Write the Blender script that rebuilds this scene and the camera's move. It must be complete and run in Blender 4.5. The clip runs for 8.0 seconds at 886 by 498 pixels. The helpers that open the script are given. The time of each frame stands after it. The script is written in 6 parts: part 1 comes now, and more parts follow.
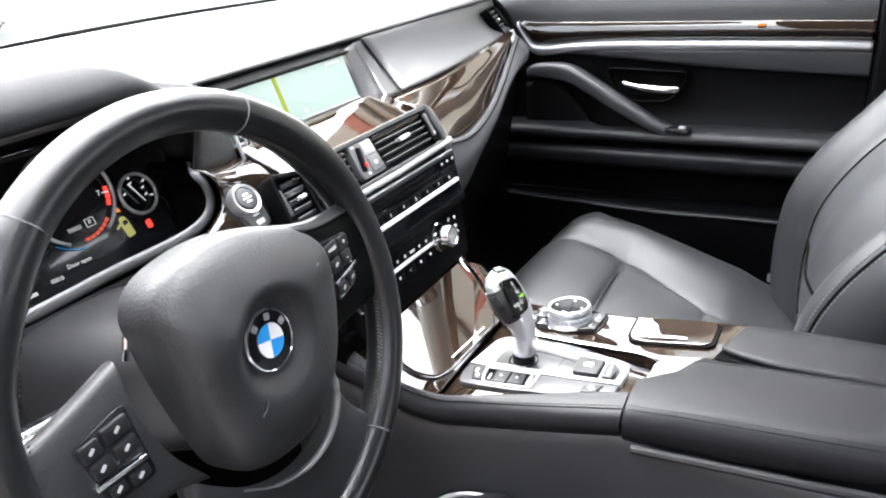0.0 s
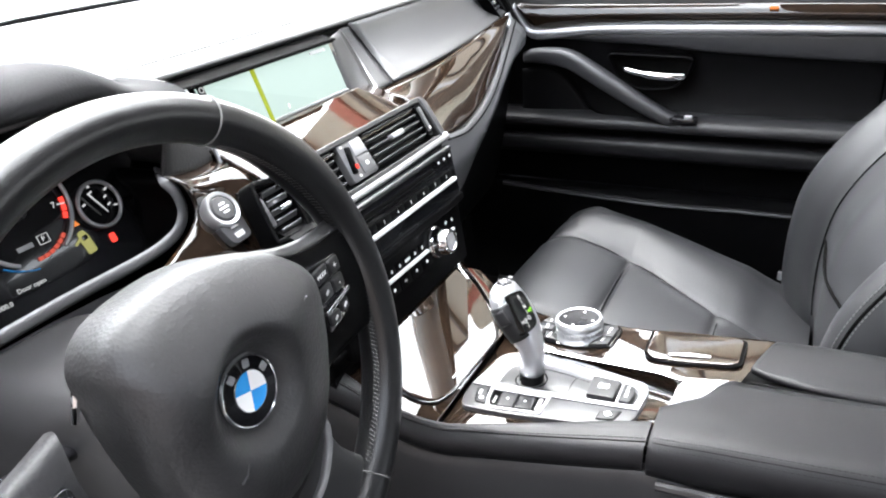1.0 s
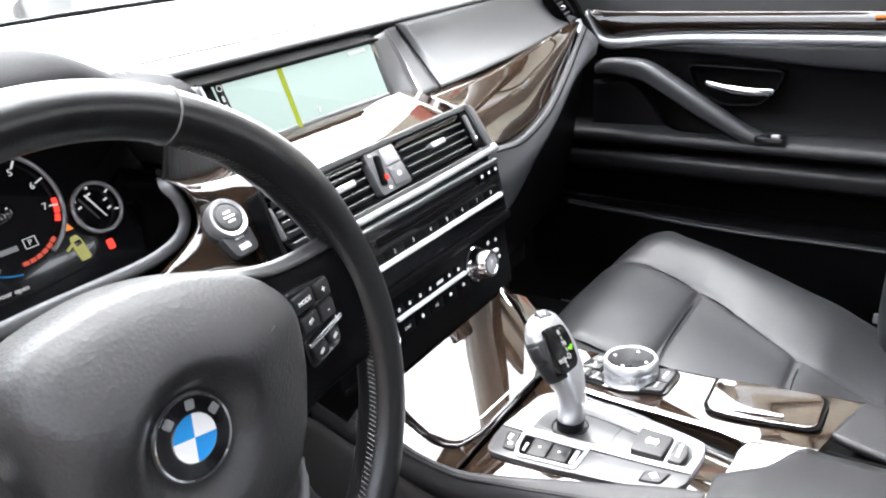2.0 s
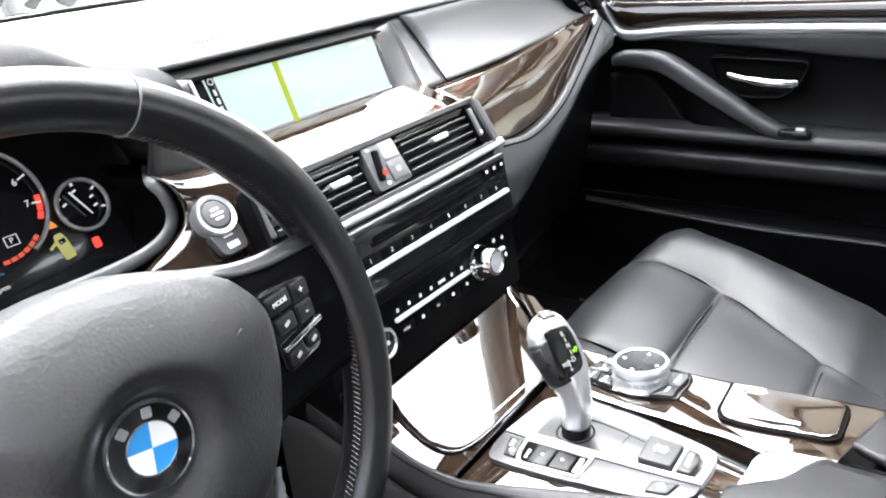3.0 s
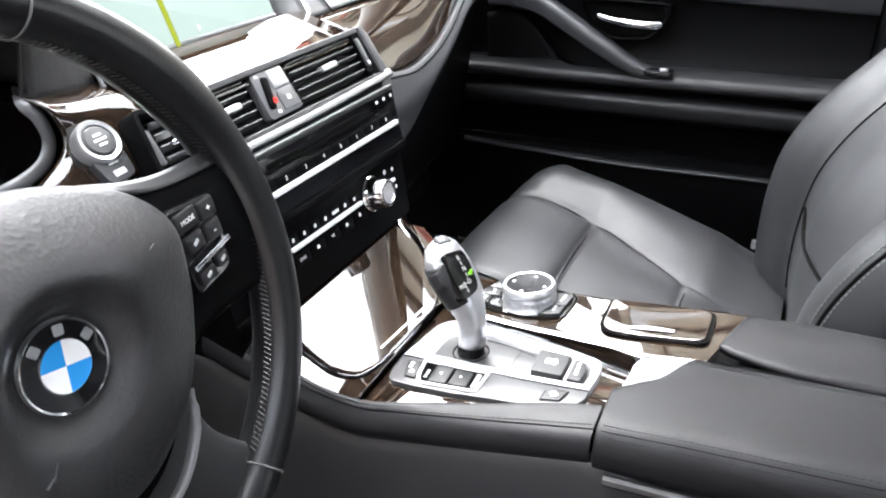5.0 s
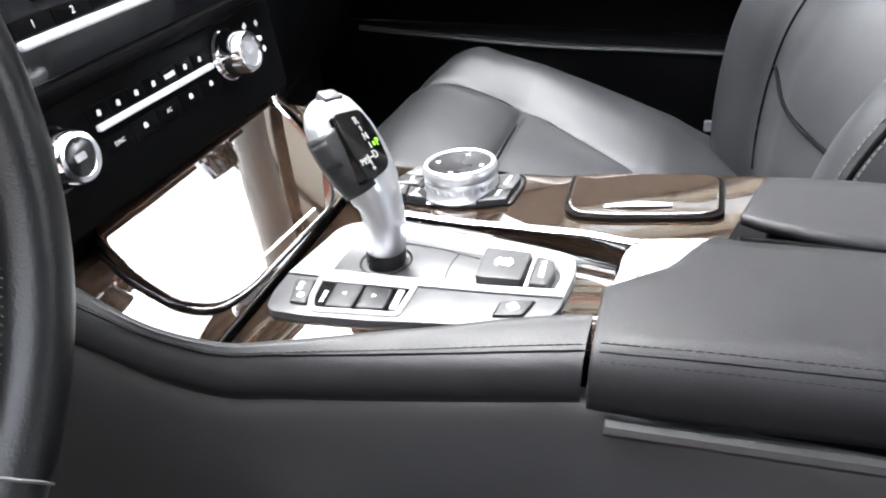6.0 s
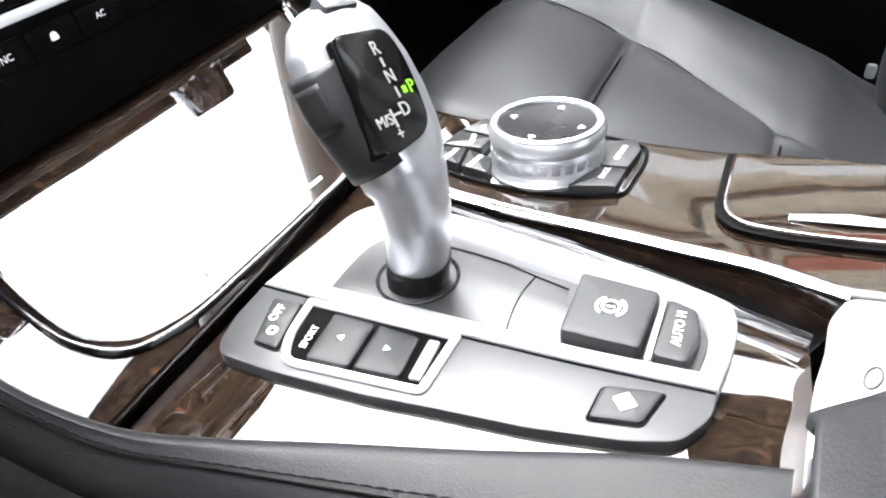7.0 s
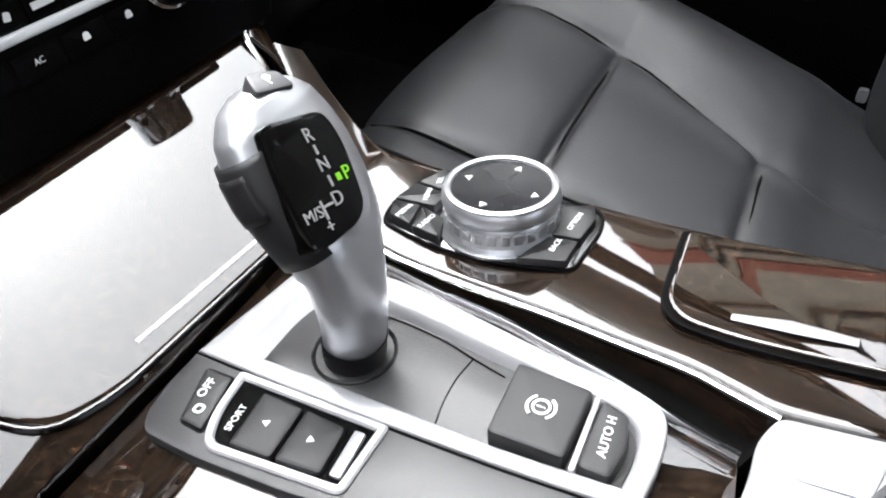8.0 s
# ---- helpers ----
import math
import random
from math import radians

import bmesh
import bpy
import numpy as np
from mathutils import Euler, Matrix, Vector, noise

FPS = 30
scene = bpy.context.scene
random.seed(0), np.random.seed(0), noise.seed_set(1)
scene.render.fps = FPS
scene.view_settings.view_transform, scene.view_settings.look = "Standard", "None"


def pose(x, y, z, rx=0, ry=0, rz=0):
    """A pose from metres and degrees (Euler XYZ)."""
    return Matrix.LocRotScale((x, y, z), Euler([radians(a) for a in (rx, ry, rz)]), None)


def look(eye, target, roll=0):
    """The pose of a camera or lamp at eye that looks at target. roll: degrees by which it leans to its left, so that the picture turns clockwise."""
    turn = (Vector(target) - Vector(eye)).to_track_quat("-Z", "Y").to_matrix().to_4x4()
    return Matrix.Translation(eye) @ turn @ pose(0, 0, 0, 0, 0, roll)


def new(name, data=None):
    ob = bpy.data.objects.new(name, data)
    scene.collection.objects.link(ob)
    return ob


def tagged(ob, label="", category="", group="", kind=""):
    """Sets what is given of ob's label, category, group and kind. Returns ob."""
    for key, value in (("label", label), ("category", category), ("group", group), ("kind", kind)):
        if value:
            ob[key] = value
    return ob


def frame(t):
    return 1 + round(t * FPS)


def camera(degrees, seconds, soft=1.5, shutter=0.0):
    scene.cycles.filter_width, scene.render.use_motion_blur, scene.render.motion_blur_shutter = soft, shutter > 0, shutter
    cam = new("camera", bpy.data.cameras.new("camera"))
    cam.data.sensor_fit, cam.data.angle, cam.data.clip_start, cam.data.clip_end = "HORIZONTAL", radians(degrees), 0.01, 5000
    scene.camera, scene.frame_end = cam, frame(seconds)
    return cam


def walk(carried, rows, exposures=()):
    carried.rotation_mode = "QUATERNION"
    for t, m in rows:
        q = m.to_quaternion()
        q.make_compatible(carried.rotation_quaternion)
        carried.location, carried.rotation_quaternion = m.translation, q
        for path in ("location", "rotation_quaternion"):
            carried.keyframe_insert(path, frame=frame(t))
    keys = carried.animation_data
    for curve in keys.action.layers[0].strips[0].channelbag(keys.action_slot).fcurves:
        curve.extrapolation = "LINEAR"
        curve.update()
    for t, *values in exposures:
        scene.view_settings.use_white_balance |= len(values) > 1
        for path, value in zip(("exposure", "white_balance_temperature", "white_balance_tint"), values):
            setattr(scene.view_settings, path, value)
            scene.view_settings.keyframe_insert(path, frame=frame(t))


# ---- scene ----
cam = camera(61.0, 8.0, soft=2.0)
PATH = [
    (0, (-0.707, -0.291, 1.065), (0.886, 0.614, 0.263), -4.7),
    (0.5, (-0.676, -0.256, 1.067), (0.921, 0.619, 0.239), -4.5),
    (1, (-0.639, -0.238, 1.062), (0.952, 0.624, 0.211), -4.6),
    (1.5, (-0.574, -0.226, 1.045), (0.993, 0.728, 0.25), -1.2),
    (1.7, (-0.563, -0.232, 1.039), (0.972, 0.775, 0.247), -2.9),
    (3, (-0.515, -0.245, 1.018), (0.943, 0.866, 0.219), -5.6),
    (3.5, (-0.521, -0.24, 1.029), (0.937, 0.946, 0.346), -5.9),
    (4, (-0.53, -0.241, 1.031), (0.892, 1.0, 0.369), -6.3),
    (4.5, (-0.541, -0.25, 1.02), (0.929, 0.813, 0.179), -5.3),
    (5, (-0.542, -0.232, 1.005), (1.037, 0.558, 0.066), -2.2),
    (5.2, (-0.536, -0.224, 0.997), (1.032, 0.515, 0.001), -4.0),
    (6.3, (-0.336, -0.137, 0.815), (1.256, 0.384, -0.277), -2.1),
    (6.5, (-0.307, -0.121, 0.801), (1.251, 0.428, -0.326), -2.4),
    (7, (-0.229, -0.109, 0.792), (1.183, 0.577, -0.448), -2.7),
    (7.5, (-0.189, -0.108, 0.809), (1.165, 0.598, -0.482), -1.7),
    (8, (-0.189, -0.116, 0.821), (1.171, 0.542, -0.49), 0.0),
]
walk(cam, [(t, look(eye, target, roll)) for t, eye, target, roll in PATH], [(0.0, 3.45, 6250, 11), (1.5, 3.35, 6250, 11), (3.0, 3.62, 6250, 11), (4.0, 3.65, 6250, 11), (5.0, 3.42, 6250, 11), (6.5, 3.68, 6250, 11), (7.1, 3.18, 6250, 11), (8.0, 2.3, 6250, 11)])

# ---- world and light ----
SUN_ELEV, SUN_ROT = radians(60), radians(45)
world = bpy.data.worlds.new("sky")
scene.world = world
world.use_nodes = True
wn = world.node_tree.nodes
sky = wn.new("ShaderNodeTexSky")
sky.sky_type = "NISHITA"
sky.sun_disc = False
sky.sun_elevation, sky.sun_rotation = SUN_ELEV, SUN_ROT
sky.air_density, sky.dust_density, sky.ozone_density = 1.6, 4.0, 0.6
soft = wn.new("ShaderNodeHueSaturation")
soft.inputs["Saturation"].default_value = 0.22
world.node_tree.links.new(sky.outputs[0], soft.inputs["Color"])
world.node_tree.links.new(soft.outputs[0], wn["Background"].inputs[0])
wn["Background"].inputs[1].default_value = 0.15
sun = new("sun", bpy.data.lights.new("sun", "SUN"))
sun.data.energy, sun.data.angle, sun.data.color = 1.5, radians(110), (1.0, 0.98, 0.95)
sun.matrix_world = Matrix.Translation((0, 0, 9)) @ Vector((math.sin(SUN_ROT) * math.cos(SUN_ELEV), math.cos(SUN_ROT) * math.cos(SUN_ELEV), math.sin(SUN_ELEV))).to_track_quat("Z", "Y").to_matrix().to_4x4()

# ---- materials ----


def material(name, base, rough=0.5, metal=0.0, vary=0.15, grain=0.0, scale=600.0, coat=0.0, spec=0.5, blotch=6.0, rough_vary=0.08):
    """A surface with two scales of variation: slow blotches of colour and gloss, and a fine grain of bumps."""
    m = bpy.data.materials.new(name)
    m.use_nodes = True
    n, l = m.node_tree.nodes, m.node_tree.links
    b = n["Principled BSDF"]
    tc = n.new("ShaderNodeTexCoord")
    big = n.new("ShaderNodeTexNoise")
    big.inputs["Scale"].default_value, big.inputs["Detail"].default_value = blotch, 5
    l.new(tc.outputs["Object"], big.inputs["Vector"])
    mix = n.new("ShaderNodeMix")
    mix.data_type = "RGBA"
    mix.inputs["A"].default_value = (*[c * (1 - vary) for c in base], 1)
    mix.inputs["B"].default_value = (*[min(1, c * (1 + vary)) for c in base], 1)
    l.new(big.outputs["Fac"], mix.inputs["Factor"])
    l.new(mix.outputs["Result"], b.inputs["Base Color"])
    mr = n.new("ShaderNodeMapRange")
    mr.inputs["To Min"].default_value, mr.inputs["To Max"].default_value = max(0.02, rough - rough_vary), min(1, rough + rough_vary)
    l.new(big.outputs["Fac"], mr.inputs["Value"])
    l.new(mr.outputs["Result"], b.inputs["Roughness"])
    b.inputs["Metallic"].default_value = metal
    b.inputs["Specular IOR Level"].default_value = spec
    b.inputs["Coat Weight"].default_value, b.inputs["Coat Roughness"].default_value = coat, 0.03
    if grain:
        vo = n.new("ShaderNodeTexVoronoi")
        vo.inputs["Scale"].default_value = scale
        no = n.new("ShaderNodeTexNoise")
        no.inputs["Scale"].default_value, no.inputs["Detail"].default_value = scale * 0.6, 4
        add = n.new("ShaderNodeMath")
        l.new(tc.outputs["Object"], vo.inputs["Vector"])
        l.new(tc.outputs["Object"], no.inputs["Vector"])
        l.new(vo.outputs["Distance"], add.inputs[0])
        l.new(no.outputs["Fac"], add.inputs[1])
        bu = n.new("ShaderNodeBump")
        bu.inputs["Strength"].default_value, bu.inputs["Distance"].default_value = grain, 0.0006
        l.new(add.outputs[0], bu.inputs["Height"])
        l.new(bu.outputs["Normal"], b.inputs["Normal"])
    return m


def glow(name, color, strength):
    m = bpy.data.materials.new(name)
    m.use_nodes = True
    b = m.node_tree.nodes["Principled BSDF"]
    b.inputs["Base Color"].default_value = (*[c * 0.05 for c in color], 1)
    b.inputs["Roughness"].default_value, b.inputs["Specular IOR Level"].default_value = 0.5, 0.12
    b.inputs["Emission Color"].default_value = (*color, 1)
    b.inputs["Emission Strength"].default_value = strength
    return m


def lacquered_wood(name, light, dark, coat_rough=0.02):
    """Dark burr walnut under clear lacquer: swirling figure, fine pores."""
    m = bpy.data.materials.new(name)
    m.use_nodes = True
    n, l = m.node_tree.nodes, m.node_tree.links
    b = n["Principled BSDF"]
    tc = n.new("ShaderNodeTexCoord")
    warp = n.new("ShaderNodeTexNoise")
    warp.inputs["Scale"].default_value, warp.inputs["Detail"].default_value = 14, 4
    wave = n.new("ShaderNodeTexWave")
    wave.inputs["Scale"].default_value, wave.inputs["Distortion"].default_value = 9, 14
    wave.inputs["Detail"].default_value, wave.inputs["Detail Scale"].default_value = 5, 2.2
    vadd = n.new("ShaderNodeVectorMath")
    l.new(tc.outputs["Object"], warp.inputs["Vector"])
    l.new(tc.outputs["Object"], vadd.inputs[0])
    l.new(warp.outputs["Color"], vadd.inputs[1])
    l.new(vadd.outputs[0], wave.inputs["Vector"])
    pores = n.new("ShaderNodeTexNoise")
    pores.inputs["Scale"].default_value, pores.inputs["Detail"].default_value = 260, 6
    l.new(tc.outputs["Object"], pores.inputs["Vector"])
    mul = n.new("ShaderNodeMath")
    mul.operation = "MULTIPLY"
    l.new(wave.outputs["Fac"], mul.inputs[0])
    l.new(pores.outputs["Fac"], mul.inputs[1])
    ramp = n.new("ShaderNodeValToRGB")
    ramp.color_ramp.elements[0].color, ramp.color_ramp.elements[0].position = (*dark, 1), 0.05
    ramp.color_ramp.elements[1].color, ramp.color_ramp.elements[1].position = (*light, 1), 0.55
    fleck = ramp.color_ramp.elements.new(0.66)
    fleck.color = (light[0] * 2.6, light[1] * 2.1, light[2] * 1.5, 1)
    l.new(mul.outputs[0], ramp.inputs["Fac"])
    l.new(ramp.outputs["Color"], b.inputs["Base Color"])
    b.inputs["Roughness"].default_value, b.inputs["Specular IOR Level"].default_value = 0.35, 0.0
    b.inputs["Coat Weight"].default_value, b.inputs["Coat Roughness"].default_value, b.inputs["Coat IOR"].default_value = 1.0, coat_rough, 1.75
    return m


def clear_glass(name, tint=(0.96, 0.98, 0.97)):
    m = bpy.data.materials.new(name)
    m.use_nodes = True
    b = m.node_tree.nodes["Principled BSDF"]
    b.inputs["Base Color"].default_value = (*tint, 1)
    b.inputs["Roughness"].default_value = 0.0
    b.inputs["IOR"].default_value = 1.03
    b.inputs["Transmission Weight"].default_value = 1.0
    return m


LEATHER = material("seat_leather", (0.0125, 0.0129, 0.0142), 0.43, vary=0.2, grain=0.12, scale=650, spec=0.42)
RAIL = material("stitched_leather", (0.008, 0.008, 0.009), 0.46, vary=0.15, grain=0.12, scale=1200, spec=0.2)
RIM = material("wheel_leather", (0.0062, 0.0062, 0.0067), 0.29, vary=0.12, grain=0.10, scale=900, spec=0.5, blotch=14.0, rough_vary=0.03)
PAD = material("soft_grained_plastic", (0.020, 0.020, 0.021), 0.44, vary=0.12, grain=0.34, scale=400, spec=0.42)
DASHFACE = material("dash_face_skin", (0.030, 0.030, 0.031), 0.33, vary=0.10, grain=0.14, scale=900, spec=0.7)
# top of the dash, paler than its face: glare put into the colour
DASHTOP = material("glared_dash_skin", (0.060, 0.060, 0.061), 0.36, vary=0.12, grain=0.12, scale=900, spec=0.7)
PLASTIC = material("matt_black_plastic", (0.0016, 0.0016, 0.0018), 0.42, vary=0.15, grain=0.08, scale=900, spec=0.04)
DISH = material("dished_black", (0.010, 0.010, 0.011), 0.28, vary=0.1, spec=0.15)
GREYP = material("grey_satin_plastic", (0.036, 0.036, 0.039), 0.40, vary=0.06, grain=0.05, scale=900)
DARKP = material("dark_satin_plastic", (0.016, 0.016, 0.017), 0.40, vary=0.1, grain=0.06, scale=900)
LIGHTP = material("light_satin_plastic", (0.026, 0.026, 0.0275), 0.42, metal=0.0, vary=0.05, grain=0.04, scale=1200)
BUTTON = material("soft_touch_button", (0.011, 0.011, 0.012), 0.45, vary=0.08, spec=0.3)
GLOSS = material("gloss_black", (0.006, 0.006, 0.007), 0.12, vary=0.1, coat=0.6, rough_vary=0.04)
FACEGLASS = material("black_face_glass", (0.002, 0.002, 0.002), 0.07, vary=0.1, spec=0.2, rough_vary=0.02)
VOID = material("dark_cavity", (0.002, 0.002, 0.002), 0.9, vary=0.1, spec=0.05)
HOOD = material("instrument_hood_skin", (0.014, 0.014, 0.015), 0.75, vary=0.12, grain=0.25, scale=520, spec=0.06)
SILVER = material("satin_silver", (0.52, 0.53, 0.55), 0.33, metal=0.9, vary=0.04, grain=0.03, scale=1500)
GREYSILVER = material("grey_satin_metal", (0.15, 0.15, 0.155), 0.40, metal=0.7, vary=0.04, grain=0.03, scale=1500)
PEARL = material("pearl_silver_plastic", (0.34, 0.34, 0.352), 0.36, metal=0.5, vary=0.03)
BRIGHT = material("bright_satin_bar", (0.70, 0.71, 0.73), 0.45, metal=0.35, vary=0.03)
CHROME = material("polished_chrome", (0.85, 0.86, 0.88), 0.08, metal=1.0, vary=0.03, rough_vary=0.03)
WOOD = lacquered_wood("dark_burr_walnut", (0.017, 0.0105, 0.0068), (0.0040, 0.0028, 0.0021))
CARPET = material("black_carpet", (0.005, 0.005, 0.0055), 0.95, vary=0.3, grain=0.8, scale=350, spec=0.1)
RUBBER = material("tyre_rubber", (0.02, 0.02, 0.02), 0.8, vary=0.2)
THREAD = material("grey_thread", (0.09, 0.09, 0.09), 0.8)
DARKTHREAD = material("black_thread", (0.003, 0.003, 0.003), 0.9, spec=0.1)
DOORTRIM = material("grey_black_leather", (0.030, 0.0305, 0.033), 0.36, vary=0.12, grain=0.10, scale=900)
# door leather in two tones: shade darkens the face colour, light pales the armrest
DOORFACE = material("shaded_door_leather", (0.0032, 0.0032, 0.0037), 0.44, vary=0.18, grain=0.14, scale=800, spec=0.08)
DOORARM = material("lit_door_leather", (0.013, 0.013, 0.0142), 0.38, vary=0.15, grain=0.12, scale=900, spec=0.28)
# windscreen haze put into the colour: greyer tyres, arches and underside
HAZED = material("hazed_tyre", (0.06, 0.06, 0.06), 0.9, vary=0.2)
BLOCKWALL = material("light_block_wall", (0.12, 0.10, 0.09), 0.9, vary=0.25, grain=0.6, scale=30, blotch=1.5)
WHITEMARK = material("white_print", (0.75, 0.75, 0.75), 0.5, vary=0.02)
GREYMARK = material("grey_print", (0.35, 0.35, 0.36), 0.5, vary=0.02)
SKYBLUE = material("blue_enamel", (0.03, 0.27, 0.66), 0.15, coat=0.5, vary=0.02)
WHITEENAMEL = material("white_enamel", (0.8, 0.8, 0.8), 0.15, coat=0.5, vary=0.02)
REDMARK = material("red_print", (0.65, 0.04, 0.03), 0.4, vary=0.05)
GLASS = clear_glass("window_glass")
SCREEN = glow("map_screen", (0.74, 0.92, 0.83), 0.074)
ROAD_LINE = glow("map_route", (0.62, 0.72, 0.02), 0.055)
LIT_GREEN = glow("lit_green", (0.35, 0.95, 0.05), 0.14)
LIT_RED = glow("lit_red", (1.0, 0.06, 0.04), 0.16)
LIT_AMBER = glow("lit_amber", (1.0, 0.30, 0.06), 0.09)
LIT_SCALE = glow("lit_scale", (1.0, 0.16, 0.10), 0.06)
LIT_WHITE = glow("lit_white", (0.8, 0.8, 0.78), 0.075)
ASPHALT = material("asphalt", (0.20, 0.20, 0.20), 0.9, vary=0.2, grain=0.6, scale=90, blotch=0.7)
CARPAINT = material("white_car_paint", (0.80, 0.80, 0.80), 0.25, coat=0.8, vary=0.02)
BONNET = material("pale_car_paint", (0.62, 0.62, 0.63), 0.6, vary=0.03, spec=0.0)
BODYPAINT = material("dark_body_paint", (0.02, 0.02, 0.024), 0.3, coat=0.8, vary=0.05)
HEADLINER = material("headliner_cloth", (0.06, 0.06, 0.06), 0.95, vary=0.06, grain=0.4, scale=500)
PILLAR = material("pillar_cloth", (0.58, 0.57, 0.55), 0.9, vary=0.06, grain=0.3, scale=500)
FACADE = material("pale_render", (0.60, 0.55, 0.45), 0.9, vary=0.12, grain=0.4, scale=20, blotch=0.8)
BROWNBOARD = material("brown_fascia_board", (0.055, 0.040, 0.030), 0.6, vary=0.2, blotch=0.7)
REDBAND = material("red_painted_band", (0.45, 0.10, 0.07), 0.7, vary=0.1, blotch=1.0)
YELLOW = material("yellow_paint", (0.75, 0.65, 0.05), 0.7, vary=0.1)

# ---- geometry helpers ----
V3 = Vector


def thing(name, label, category, at=(0, 0, 0), group="", kind=""):
    e = new(name)
    e.empty_display_size = 0.05
    e.location = at
    return tagged(e, label, category, group, kind)


def part(name, bm, mat, parent, label="", smooth=True, thick=0.0):
    """One bmesh as one mesh object under a thing or a part, its points given in world metres."""
    bmesh.ops.recalc_face_normals(bm, faces=bm.faces)
    me = bpy.data.meshes.new(name)
    bm.to_mesh(me)
    bm.free()
    me.materials.append(mat)
    if smooth:
        for p in me.polygons:
            p.use_smooth = True
        me.set_sharp_from_angle(angle=radians(38))
    ob = new(name, me)
    base = V3((0, 0, 0))
    up = parent
    while up is not None:
        base += up.location
        up = up.parent
    ob.location = (0, 0, 0)
    me.transform(Matrix.Translation(-base))
    ob.parent = parent
    if thick:
        s = ob.modifiers.new("thickness", "SOLIDIFY")
        s.thickness, s.offset = thick, 0
    return tagged(ob, label)


def catmull(pts, k, closed=False):
    """A smooth line through the points, k steps to a stretch."""
    pts = [V3(p) for p in pts]
    n, out = len(pts), []
    for i in range(n if closed else n - 1):
        p1, p2 = pts[i], pts[(i + 1) % n]
        p0 = pts[i - 1] if closed or i else p1 * 2 - p2
        p3 = pts[(i + 2) % n] if closed or i + 2 < n else p2 * 2 - p1
        for j in range(k):
            t = j / k
            out.append(0.5 * (2 * p1 + (p2 - p0) * t + (2 * p0 - 5 * p1 + 4 * p2 - p3) * t * t + (3 * p1 - p0 - 3 * p2 + p3) * t ** 3))
    if not closed:
        out.append(pts[-1])
    return out


def quads(bm, rows, closed=False, caps=False):
    vs = [[bm.verts.new(p) for p in r] for r in rows]
    for a, b in zip(vs, vs[1:]):
        for i in range(len(a) - (0 if closed else 1)):
            j = (i + 1) % len(a)
            bm.faces.new((a[i], a[j], b[j], b[i]))
    if caps:
        bm.faces.new(vs[0])
        bm.faces.new(vs[-1])
    return bm


def surf(ctrl, ku=5, kv=5, closed=False, caps=False, bm=None):
    """A smooth skin over rows of control points."""
    rows = [catmull(r, ku, closed) for r in ctrl]
    cols = [catmull(c, kv) for c in zip(*rows)]
    return quads(bm or bmesh.new(), list(zip(*cols)), closed, caps)


def frame_at(o, u, v):
    """The matrix of a plane: u along its x, v along its y, its normal towards the viewer."""
    u = V3(u).normalized()
    v = (V3(v) - u * u.dot(V3(v))).normalized()
    n = u.cross(v)
    return Matrix(((u.x, v.x, n.x, o[0]), (u.y, v.y, n.y, o[1]), (u.z, v.z, n.z, o[2]), (0, 0, 0, 1)))


def rounded(pts, r, k=4):
    """An outline with each corner rounded; r one radius or one for each corner."""
    out, n = [], len(pts)
    P = [V3((p[0], p[1], 0)) for p in pts]
    for i in range(n):
        a, b, c = P[i - 1], P[i], P[(i + 1) % n]
        rr = r[i] if isinstance(r, (list, tuple)) else r
        d1, d2 = (a - b), (c - b)
        e = min(rr, d1.length * 0.49, d2.length * 0.49)
        if e < 1e-5:
            out.append(b)
            continue
        p, q = b + d1.normalized() * e, b + d2.normalized() * e
        for j in range(k + 1):
            t = j / k
            out.append((1 - t) ** 2 * p + 2 * t * (1 - t) * b + t * t * q)
    return out


def inset(ring, d):
    n = len(ring)
    area = sum(ring[i].x * ring[(i + 1) % n].y - ring[(i + 1) % n].x * ring[i].y for i in range(n))
    s = 1 if area > 0 else -1
    out = []
    for i in range(n):
        a, c = ring[i - 1], ring[(i + 1) % n]
        t = (c - a)
        t = t.normalized() if t.length > 1e-9 else V3((1, 0, 0))
        out.append(ring[i] + V3((-t.y, t.x, 0)) * d * s)
    return out


def slab(m, pts, z0, z1, r=0.002, bev=0.0006, k=4, bm=None, dome=0.0):
    """A flat piece with rounded corners and a bevelled upper edge, in the plane m."""
    bm = bm or bmesh.new()
    ring = rounded(pts, r, k)
    low = [V3((p.x, p.y, z0)) for p in ring]
    mid = [V3((p.x, p.y, z1 - bev)) for p in ring]
    half = [V3((p.x, p.y, z1 - bev * 0.3)) for p in inset(ring, bev * 0.3)]
    top = [V3((p.x, p.y, z1)) for p in inset(ring, bev)]
    vs = [[bm.verts.new(m @ p) for p in r_] for r_ in (low, mid, half, top)]
    n = len(ring)
    for a, b in zip(vs, vs[1:]):
        for i in range(n):
            bm.faces.new((a[i], a[(i + 1) % n], b[(i + 1) % n], b[i]))
    bm.faces.new(vs[0])
    if dome:
        c = sum(top, V3()) / n
        last = vs[-1]
        for k_ in (0.98, 0.95, 0.85, 0.65, 0.4, 0.15):
            row = [bm.verts.new(m @ (c + (p - c) * k_ + V3((0, 0, dome * (1 - k_ ** 2.5))))) for p in top]
            for i in range(n):
                bm.faces.new((last[i], last[(i + 1) % n], row[(i + 1) % n], row[i]))
            last = row
        bm.faces.new(last)
    else:
        bm.faces.new(vs[-1])
    return bm


